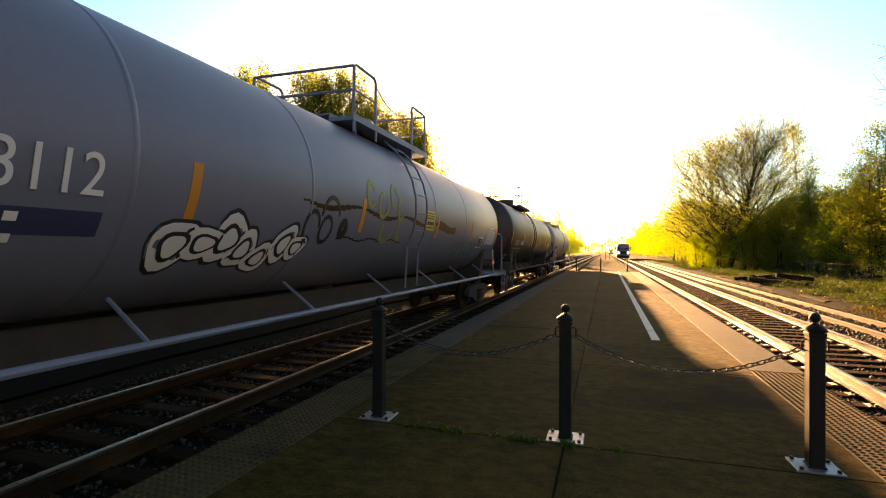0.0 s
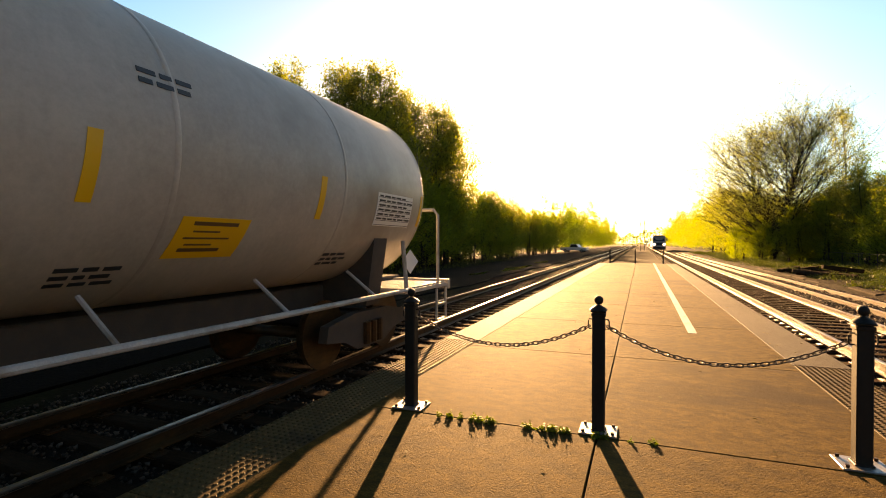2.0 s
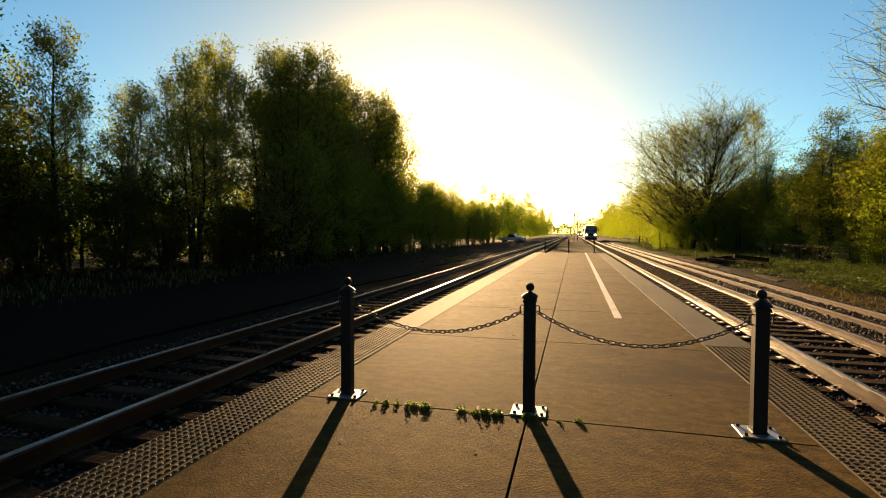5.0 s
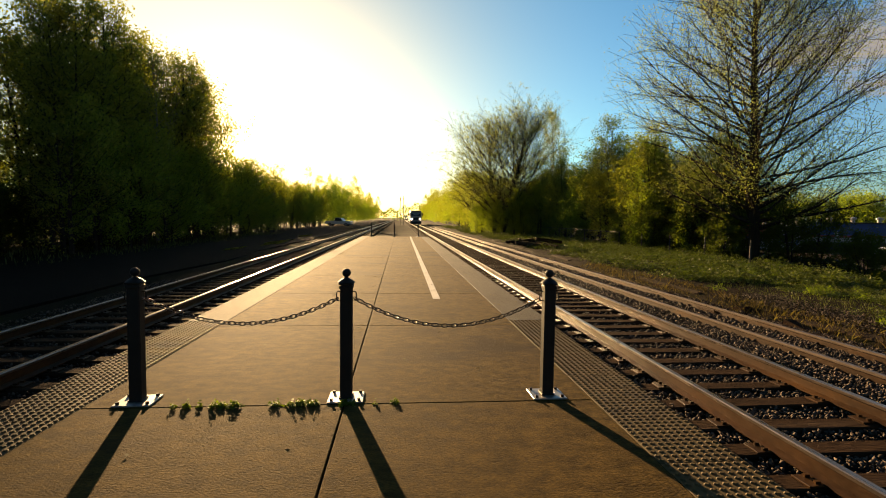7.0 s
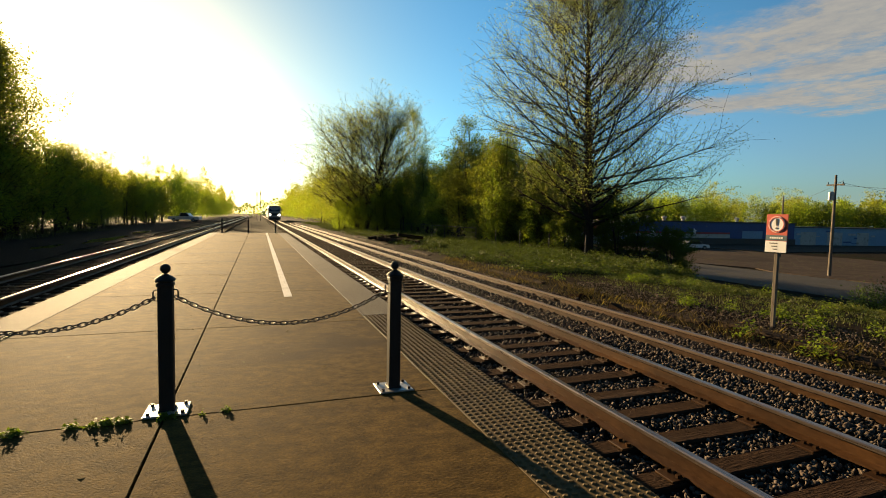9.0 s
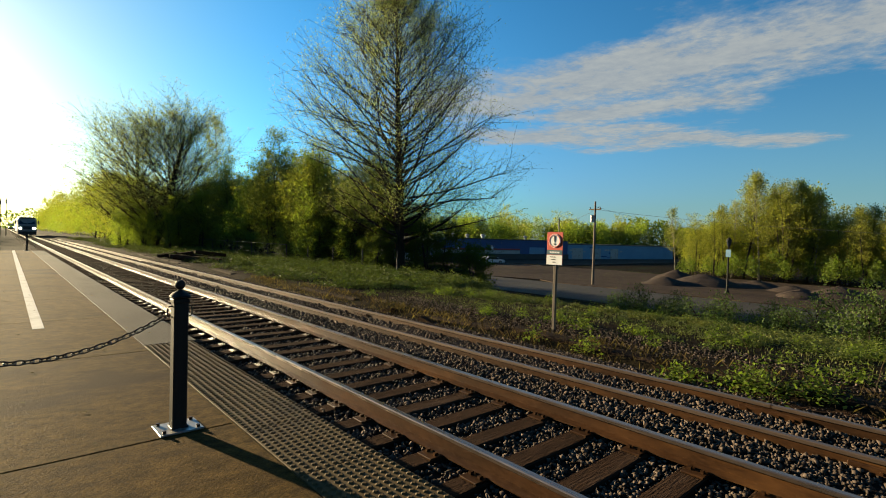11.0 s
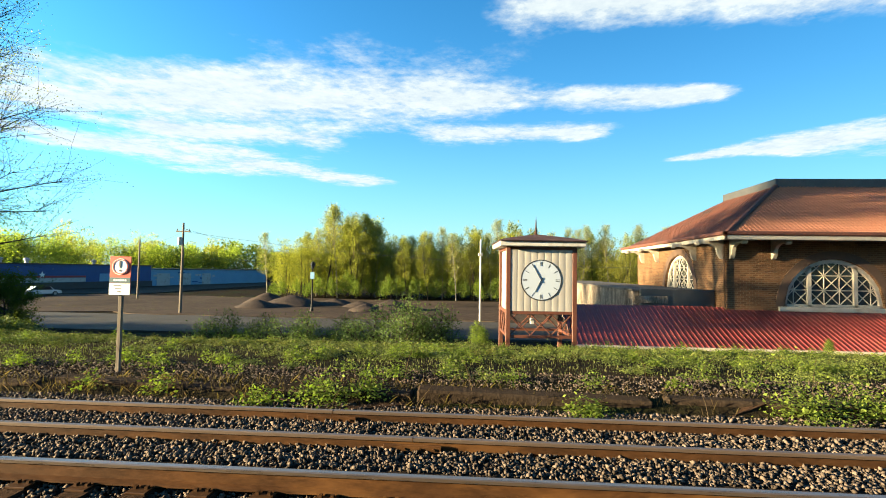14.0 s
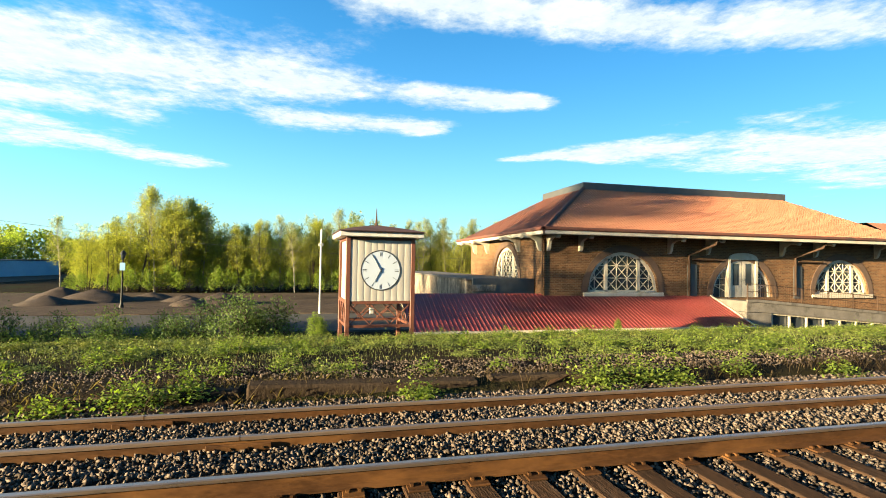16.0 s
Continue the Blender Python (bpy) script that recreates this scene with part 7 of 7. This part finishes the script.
for y in (-12.45, -14.5, -20.6, -23.4, -29.2, -32.0, -37.4, -40.2, -47.5, -50.2):
    bracket(WX, y, 0)
for x in (27.3, 30.5, 36.5, 39.5):
    bracket(x, WC, -90)
for y in (-22.0, -30.3):
    part("downspout", Shape().tube([(X0 + 0.2, y - 0.9, ZE - 0.02), (X0 + 0.3, y - 0.85, ZE - 0.35), (WX - 0.12, y, ZE - 1.0), (WX - 0.12, y, -0.2)], 0.075, 8), M["pipe"], station, "dark downspout")
part("downspout", Shape().tube([(WX - 0.1, WC + 0.12, ZE - 0.3), (WX - 0.1, WC + 0.12, -0.1)], 0.05, 8), M["pipe"], station)


def tiled(corners, cols_per_m, rows, parent, mat, label):
    """A sloping roof face with rounded tile ribs and stepped courses. corners: eave start, eave end, ridge end, ridge start."""
    a, b, c, d = [Vector(p) for p in corners]
    n = (b - a).cross(d - a).normalized()
    if n.z < 0:
        n = -n
    L = (b - a).length
    along = (b - a).normalized()
    rise_dir = ((d - a) - along * (d - a).dot(along))
    cols = int(L * cols_per_m)
    V, F = [], []
    for r in range(rows):
        u0, u1 = r / rows, (r + 1) / rows
        l0, l1 = (d - a).dot(along) * u0, L + ((c - a).dot(along) - L) * u0
        m0, m1 = (d - a).dot(along) * u1, L + ((c - a).dot(along) - L) * u1
        k0, k1 = int(math.ceil(max(l0, m0) * cols_per_m)), int(math.floor(min(l1, m1) * cols_per_m))
        for k in range(k0, k1):
            o = len(V)
            jit = random.uniform(0, 0.008)
            for u, lift in ((u0, 0.03), (u1, 0.008)):
                for q, hh in ((0, 0), (0.2, 0.026), (0.5, 0.04), (0.8, 0.026), (1, 0)):
                    V.append(a + along * ((k + q) / cols_per_m) + rise_dir * u + n * (hh + lift + jit))
            F += [(o + i, o + i + 1, o + 6 + i, o + 5 + i) for i in range(4)]
            V += [a + along * (k / cols_per_m) + rise_dir * u0, a + along * ((k + 1) / cols_per_m) + rise_dir * u0]
            F.append((o, o + 12 - 2, o + 12 - 1, o + 4))
    me = bpy.data.meshes.new("roof_tiles")
    me.from_pydata([tuple(v) for v in V], [], F)
    me.materials.append(mat)
    me.update()
    base = Shape()
    base.add([a, b, c, d], [(0, 1, 2, 3)])
    r = part("roof", base, mat, parent, label)
    part("roof_tiles", me, None, r, kind="stuff")


RZ, RI = 6.78, 5.6
ridge_n, ridge_s = Y0 - RI, -33.9
rx0, rx1 = X0 + RI, X1 - RI
zt = ZE + 0.14
# orange tile on the front slope, a darker red tile on the hip
tiled(((X0, Y0, zt), (X0, -39.4, zt), (rx0, ridge_s, RZ), (rx0, ridge_n, RZ)), 4.6, 34, station, M["tile"], "orange clay tile roof")
tiled(((X1, Y0, zt), (X0, Y0, zt), (rx0, ridge_n, RZ), (rx1, ridge_n, RZ)), 4.6, 34, station, M["tile_d"], "dark red tile hip")
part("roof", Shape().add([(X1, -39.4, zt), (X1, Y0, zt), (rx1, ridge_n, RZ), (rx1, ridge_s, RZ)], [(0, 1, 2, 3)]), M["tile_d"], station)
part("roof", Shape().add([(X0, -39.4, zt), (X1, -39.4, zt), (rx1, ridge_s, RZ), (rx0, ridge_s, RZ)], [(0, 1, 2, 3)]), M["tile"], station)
s = Shape()
wz, wi = zt + 1.55, 2.6
s.add([(X0, -38.0, zt), (X0, Y1, zt), (X0 + wi, Y1, wz), (X0 + wi, -38.0, wz)], [(0, 1, 2, 3)])
s.add([(X0 + wi, -38.0, wz), (X0 + wi, Y1, wz), (X1, Y1, wz), (X1, -38.0, wz)], [(0, 1, 2, 3)])
part("wing_roof", s, M["tile"], station, "lower orange tiled wing roof")
top = Shape().box(rx0 - 0.12, rx1 + 0.12, ridge_s - 0.1, ridge_n + 0.1, RZ - 0.08, RZ + 0.46, bevel=0.02)
part("ridge_deck", top, M["dark_metal"], station, "black flat ridge deck")
s = Shape().tube([(X0, Y0, zt + 0.05), (rx0, ridge_n, RZ + 0.06)], 0.13, 6)
part("hip_ridge", s, M["tile_d"], station, "dark hip ridge tiles")
# annex with peeling parapet
part("annex_wall", Shape().box(28.4, 56, -12.15, -8.0, ZF, 0.6), M["peeling"], station, "peeling white rendered annex wall")
part("annex_coping", Shape().box(28.3, 56.1, -12.1, -7.9, 0.6, 0.72, bevel=0.02), M["concrete_edge"], station)
part("dark_parapet", Shape().box(28.1, 28.34, -12.15, -8.3, -0.9, 0.74, bevel=0.02), M["dark_metal"], station, "black flat parapet")
part("parapet_cap", Shape().box(28.02, 28.1, -9.7, -7.95, -0.02, 0.36, bevel=0.01), M["peeling"], station, "chipped white block")
# red metal canopy roof
cx0, cx1, cy0, cy1, cz0, cz1 = 23.7, 27.25, -3.9, -23.6, -1.72, -0.10
s = Shape()
s.add([(cx0, cy0, cz0), (cx0, cy1, cz0), (cx1, cy1, cz1), (cx1, cy0, cz1)], [(0, 1, 2, 3)])
s.add([(cx0, cy0, cz0 - 0.06), (cx1, cy0, cz1 - 0.06), (cx1, cy1, cz1 - 0.06), (cx0, cy1, cz0 - 0.06)], [(0, 1, 2, 3)])
canopy = part("canopy_roof", s, M["red_metal"], station, "red ribbed metal canopy roof")
s = Shape()
y = cy0
while y > cy1:
    s.loft([[(cx0 - 0.02, y - 0.02, cz0), (cx0 - 0.02, y + 0.02, cz0), (cx0 - 0.02, y + 0.015, cz0 + 0.03), (cx0 - 0.02, y - 0.015, cz0 + 0.03)], [(cx1, y - 0.02, cz1), (cx1, y + 0.02, cz1), (cx1, y + 0.015, cz1 + 0.03), (cx1, y - 0.015, cz1 + 0.03)]])
    y -= 0.24
part("seam_ribs", s, M["red_metal"], canopy, kind="stuff")
part("canopy_gutter", Shape().box(cx0 - 0.16, cx0, cy1, cy0, cz0 - 0.12, cz0 + 0.02, bevel=0.02), M["cream"], canopy, "cream gutter")
part("canopy_verge", Shape().loft([[(cx0, cy1 - 0.1, cz0 - 0.1), (cx0, cy1, cz0 - 0.1), (cx0, cy1, cz0 + 0.08), (cx0, cy1 - 0.1, cz0 + 0.08)], [(cx1, cy1 - 0.1, cz1 - 0.1), (cx1, cy1, cz1 - 0.1), (cx1, cy1, cz1 + 0.08), (cx1, cy1 - 0.1, cz1 + 0.08)]]), M["cream"], canopy)
for y in (-5, -9, -13, -17, -21):
    part("canopy_post", Shape().cyl((cx0 + 0.3, y, ZF), (cx0 + 0.3, y, cz0), 0.07), M["cream"], canopy)
# sloping walkway to the upper door
def ramp_z(y):
    return -0.36 - 0.08 * min(26.0, max(0.0, -24.6 - y))


def ramp_band(x0, x1, lo, hi, y0=-23.75, y1=-62.0):
    """A strip that follows the walkway's slope, between two heights over it."""
    s = Shape()
    ys = [y0, -24.6] + [y for y in (-30.0, -36.0, -43.0, -50.6) if y > y1] + [y1]
    s.loft([[(x0, y, ramp_z(y) + lo), (x1, y, ramp_z(y) + lo), (x1, y, ramp_z(y) + hi), (x0, y, ramp_z(y) + hi)] for y in ys])
    return s


wk = part("walkway", ramp_band(24.3, 26.98, -0.62, 0.0), M["concrete_edge"], station, "sloping concrete walkway to the upper door")
part("walkway_kerb", ramp_band(24.24, 24.36, -0.06, 0.1), M["concrete_edge"], wk, "low concrete upstand")
part("walkway_pier", Shape().box(24.36, 26.9, -25.55, -23.76, ZF, -1.0), M["concrete_edge"], wk, "plain concrete pier under the walkway")
part("walkway_wall", Shape().box(24.75, 26.9, -60, -24.2, ZF, -2.75), M["concrete_edge"], wk)
part("lower_window_frame", ramp_band(24.42, 24.56, -0.72, -0.62, -25.6, -40), M["cream"], wk, "white frame over the lower windows")
for k in range(11):
    y = -25.7 - 1.3 * k
    part("lower_window_post", Shape().box(24.44, 24.54, y - 0.05, y + 0.05, ZF, ramp_z(y) - 0.71), M["cream"], wk, "white window post")
part("lower_pane", ramp_band(24.6, 24.64, -1.5, -0.63, -25.6, -40), M["glass"], wk, "dark glass below the walkway")
for z in (1.0, 0.55, 0.12):
    s = Shape().tube([(24.42, y, ramp_z(y) + z) for y in (-23.9, -24.6, -30, -36, -43, -50.6, -60)], 0.024, 6)
    part("walkway_rail", s, M["pipe"], wk, "dark metal handrail")
y = -23.9
while y > -60:
    part("rail_post", Shape().cyl((24.42, y, ramp_z(y)), (24.42, y, ramp_z(y) + 1.02), 0.03, n=8), M["pipe"], wk)
    y -= 2.0
s = Shape()
y = -24.0
while y > -60:
    s.tube([(24.42, y, ramp_z(y) + 0.1), (24.42, y, ramp_z(y) + 0.98)], 0.008, 3)
    y -= 0.14
part("balusters", s, M["pipe"], wk, kind="stuff")


# ---- warehouse and yard ----
def warehouse():
    p0, p1 = Vector((69, 80.5, 0)), Vector((158, 66.5, 0))
    ang = math.degrees(math.atan2(p1.y - p0.y, p1.x - p0.x))
    t = thing("warehouse", "long low blue warehouse with red and white stripes", "warehouse", m=pose(p0.x, p0.y, -3.05, 0, 0, ang))
    L = (p1 - p0).length
    part("wall", Shape().box(0, 40, 0, 24, 0, 4.6), M["blue_wall"], t, "dark blue siding wall")
    part("wall", Shape().box(40, L - 4, 0.3, 20, 0, 3.9), M["pale_blue"], t, "pale blue wall with faded mural")
    part("wall", Shape().box(-11, 0, -0.2, 22, 0, 4.2), M["white_metal"], t, "white and red end wall")
    part("wall_band", Shape().box(-11, -4, -0.26, -0.2, 2.2, 4.2), M["red_wall"], t, "red painted field")
    s = Shape()
    for k in range(14):
        s.box(-10.6 + k * 0.75, -10.2 + k * 0.75, -0.27, -0.21, 0.4 + 0.5 * (k % 3), 1.4 + 0.4 * (k % 4))
    part("mural_patch", s, M["blue_wall"], t, "faded blue painted patches")
    part("stripe", Shape().box(0, 24, -0.05, 0, 2.25, 2.6), M["red_wall"], t, "red stripe")
    part("stripe", Shape().box(0, 24, -0.05, 0, 1.42, 2.2), M["white_metal"], t, "white stripe")
    part("dock_base", Shape().box(0, 40, -0.4, 0, 0, 1.38), M["dark_metal"], t, "black strip along the wall's foot")
    rm = random.Random(6)
    for k in range(16):
        x0, z0 = rm.uniform(41, 62), rm.uniform(0.5, 3.2)
        part("mural_patch", Shape().box(x0, x0 + rm.uniform(0.6, 2.4), 0.26, 0.3, z0, z0 + rm.uniform(0.12, 0.45)), M["white_metal"] if k % 3 else M["blue_wall"], t, "faded painted patch")
    part("roof_edge", Shape().box(-0.2, 40.2, -0.15, 24, 4.6, 4.85), M["dark_metal"], t, "dark flat roof edge")
    part("roof_edge", Shape().box(40.2, L - 3.8, 0.1, 20, 3.9, 4.1), M["dark_metal"], t)
    for x in (6, 15.5):
        s = Shape()
        ring = [((0.62 if k % 2 == 0 else 0.25) * math.sin(k * math.pi / 5), (0.62 if k % 2 == 0 else 0.25) * math.cos(k * math.pi / 5)) for k in range(10)]
        s.loft([[(x + a, -0.08, 2.75 + b) for a, b in ring], [(x + a, -0.002, 2.75 + b) for a, b in ring]])
        part("star", s, M["white"], t, "white painted star")
    for x, w in ((27, 5), (42, 4), (49, 4), (57, 3.2)):
        part("loading_door", Shape().box(x, x + w, -0.02 if x < 40 else 0.24, 0.02 if x < 40 else 0.3, 1.42 if x < 40 else 0.1, 3.0), M["white_metal"] if x > 40 else M["pale_blue"], t, "pale roller door")
    for x in (8, 12, 16.5, 30):
        part("roof_vent", Shape().lathe([(0.3, 4.8), (0.3, 5.3), (0.5, 5.45), (0.5, 5.7), (0.1, 5.85)], 10, pose(x, 5, 0)), M["plate"], t, "metal roof vent")
    part("chimney", Shape().box(-0.6, 0.2, 3, 4, 4.4, 6.4), M["concrete_edge"], t)


warehouse()


def vehicle(name, label, category, m, pickup):
    t = thing(name, label, category, "parked vehicles", m)
    L, W = (5.6, 1.95) if pickup else (4.6, 1.8)
    side = [(-L / 2, 0.45), (-L / 2, 0.95), (-L / 2 + 0.1, 1.05), (-L * 0.2, 1.08), (L / 2 - 0.1, 1.05), (L / 2, 0.9), (L / 2, 0.45)] if pickup else [(-L / 2, 0.35), (-L / 2, 0.7), (-L / 2 + 0.2, 0.82), (L / 2 - 0.2, 0.88), (L / 2, 0.75), (L / 2, 0.35)]
    part("body", Shape().loft([[(-W / 2, y, z) for y, z in side], [(-W / 2 + 0.06, y * 0.99, z + 0.02) for y, z in side], [(W / 2 - 0.06, y * 0.99, z + 0.02) for y, z in side], [(W / 2, y, z) for y, z in side]]), M["truck_white"], t, "white car body")
    cab = [(-L * 0.22, 1.05), (-L * 0.12, 1.72), (L * 0.1, 1.75), (L * 0.16, 1.05)] if pickup else [(-L * 0.3, 0.84), (-L * 0.16, 1.4), (L * 0.22, 1.42), (L * 0.4, 0.86)]
    c = part("cabin", Shape().loft([[(-W / 2 + 0.05, y, z) for y, z in cab], [(-W / 2 + 0.16, y, z) if z > 1.2 else (-W / 2 + 0.06, y, z) for y, z in cab], [(W / 2 - 0.16, y, z) if z > 1.2 else (W / 2 - 0.06, y, z) for y, z in cab], [(W / 2 - 0.05, y, z) for y, z in cab]]), M["truck_white"], t)
    win = [(y * 0.86, 0.12 + z * 0.93) for y, z in cab]
    part("window", Shape().loft([[(-W / 2 - 0.0, y, z) for y, z in win], [(W / 2 + 0.0, y, z) for y, z in win]]), M["glass"], c, "dark side windows")
    for y in (-L * 0.31, L * 0.31):
        for sx in (-1, 1):
            w = part("wheel", Shape().lathe([(0.2, -0.1), (0.33, -0.1), (0.36, -0.06), (0.36, 0.06), (0.33, 0.1), (0.2, 0.1)], 18, pose(sx * (W / 2 - 0.08), y, 0.36), "x"), M["tyre"], t)
            part("rim", Shape().disc((sx * (W / 2 + 0.0), y, 0.36), 0.2, 14, "x", 0.06), M["plate"], w)
    return t


vehicle("pickup_truck", "white pickup truck parked by the gravel road", "pickup truck", pose(-12.8, 108, -0.43, 0, 0, 78), True)
vehicle("parked_car", "white car parked before the warehouse", "car", pose(68.5, 63.5, -2.98, 0, 0, 70), False)


def locomotive(y0, label):
    t = thing("locomotive", label, "locomotive", "waiting engines", pose(4.152, y0, -0.2) @ Matrix.Diagonal((1, 1, 0.83, 1)))
    prof = [(-1.53, 1.0), (1.53, 1.0), (1.53, 3.85), (1.3, 4.25), (0.6, 4.4), (-0.6, 4.4), (-1.3, 4.25), (-1.53, 3.85)]
    nose = [(-1.42, 1.0), (1.42, 1.0), (1.42, 2.35), (1.3, 2.5), (0.6, 2.6), (-0.6, 2.6), (-1.3, 2.5), (-1.42, 2.35)]
    mid = [(-1.5, 1.0), (1.5, 1.0), (1.5, 3.7), (1.25, 4.05), (0.6, 4.2), (-0.6, 4.2), (-1.25, 4.05), (-1.5, 3.7)]
    part("body", Shape().loft([[(x, 0.0, z) for x, z in nose], [(x, 0.7, z) for x, z in nose], [(x, 1.4, z) for x, z in mid], [(x, 2.2, z) for x, z in prof], [(x, 20, z) for x, z in prof]]), M["loco_grey"], t, "grey painted engine body")
    part("windshield", Shape().loft([[(-1.25, 0.74, 2.74), (1.25, 0.74, 2.74), (1.08, 1.27, 3.78), (-1.08, 1.27, 3.78)], [(-1.25, 0.8, 2.74), (1.25, 0.8, 2.74), (1.08, 1.33, 3.78), (-1.08, 1.33, 3.78)]]), M["glass"], t, "dark slanted windshield")
    part("window_post", Shape().tube([(0, 0.7, 2.7), (0, 1.26, 3.8)], 0.06, 4), M["loco_grey"], t)
    part("roof_visor", Shape().box(-1.3, 1.3, 1.1, 1.6, 4.1, 4.3, bevel=0.05), M["underframe"], t, "dark roof edge")
    part("grille", Shape().box(-0.62, 0.62, -0.06, 0.0, 1.5, 2.2, bevel=0.02), M["dark_metal"], t, "dark nose grille")
    part("pilot", Shape().loft([[(-1.4, -0.1, 0.2), (1.4, -0.1, 0.2), (1.4, -0.1, 0.98), (-1.4, -0.1, 0.98)], [(-1.45, 0.6, 0.3), (1.45, 0.6, 0.3), (1.45, 0.6, 0.99), (-1.45, 0.6, 0.99)]]), M["underframe"], t, "dark front skirt")
    for sx in (-1, 1):
        part("side_mirror", Shape().box(sx * 1.75 - 0.14, sx * 1.75 + 0.14, 1.2, 1.3, 2.7, 3.6, bevel=0.04), M["underframe"], t, "dark side mirror")
        part("mirror_arm", Shape().tube([(sx * 1.48, 1.3, 3.2), (sx * 1.75, 1.25, 3.2)], 0.04, 6), M["underframe"], t)
        h = part("headlamp", Shape().disc((sx * 1.05, -0.07, 1.72), 0.3, 16, "y", 0.1), M["lamp_on"], t, "lit headlamp")
        part("lamp_rim", Shape().lathe([(0.28, -0.06), (0.35, -0.06), (0.35, 0.05), (0.28, 0.05), (0.28, -0.06)], 16, pose(sx * 1.05, -0.07, 1.72), "y", False), M["dark_metal"], h)
    for y in (3.0, 5.2, 14.5, 16.7):
        w = Shape()
        for sx in (-1, 1):
            w.lathe([(0.1, -0.06), (0.5, -0.06), (0.5, 0.06), (0.1, 0.06)], 20, pose(sx * 0.75, y, 0.5), "x")
        w.box(-1.2, 1.2, y - 0.5, y + 0.5, 0.4, 0.9)
        part("wheelset", w, M["underframe"], t)
    return t


locomotive(128, "grey passenger locomotive with lit headlamps waiting on the track")
locomotive(385, "far grey locomotive with lit headlamps on the same track")
for x, y, h in ((0.15, 140, 8.0), (1.1, 150, 8.6)):
    t = thing("signal_mast", "thin dark signal mast between the tracks", "signal mast", "far signal masts", pose(x, y, -0.6))
    part("mast", Shape().tube([(0, 0, 0), (0, 0, h)], [0.09, 0.06], 8), M["iron"], t)
    part("signal_head", Shape().box(-0.13, 0.13, -0.12, 0.12, h - 1.3, h - 0.5, bevel=0.04), M["iron"], t)
# wet puddles on the gravel road
for x, y, a, b in ((-8.9, 39, 0.55, 4.6), (-9.6, 31, 0.35, 1.8), (-9.4, 52, 0.5, 3.0)):
    ring = [(a * (1 + 0.3 * math.sin(3 * q + x)) * math.cos(q), b * (1 + 0.15 * math.cos(4 * q)) * math.sin(q)) for q in np.linspace(0, math.tau, 29)[:-1]]
    solid("puddle", Shape().loft([[(p, q, -0.05) for p, q in ring], [(p, q, 0) for p, q in ring]]), plain("still_water", (0.02, 0.02, 0.02), 0.03), "shallow puddle shining on the gravel", "puddle", "puddles", m=pose(x, y, -0.39), kind="structure")


# ---- what moves ----
def motions():
    speed = 22.0
    for car, y0 in cars:
        walk(car, [(t, pose(-4.922, y0 - speed * t, 0)) for t in (0.0, 1.0, 2.0, 4.0, 8.0, 12.0, 16.0)])


motions()
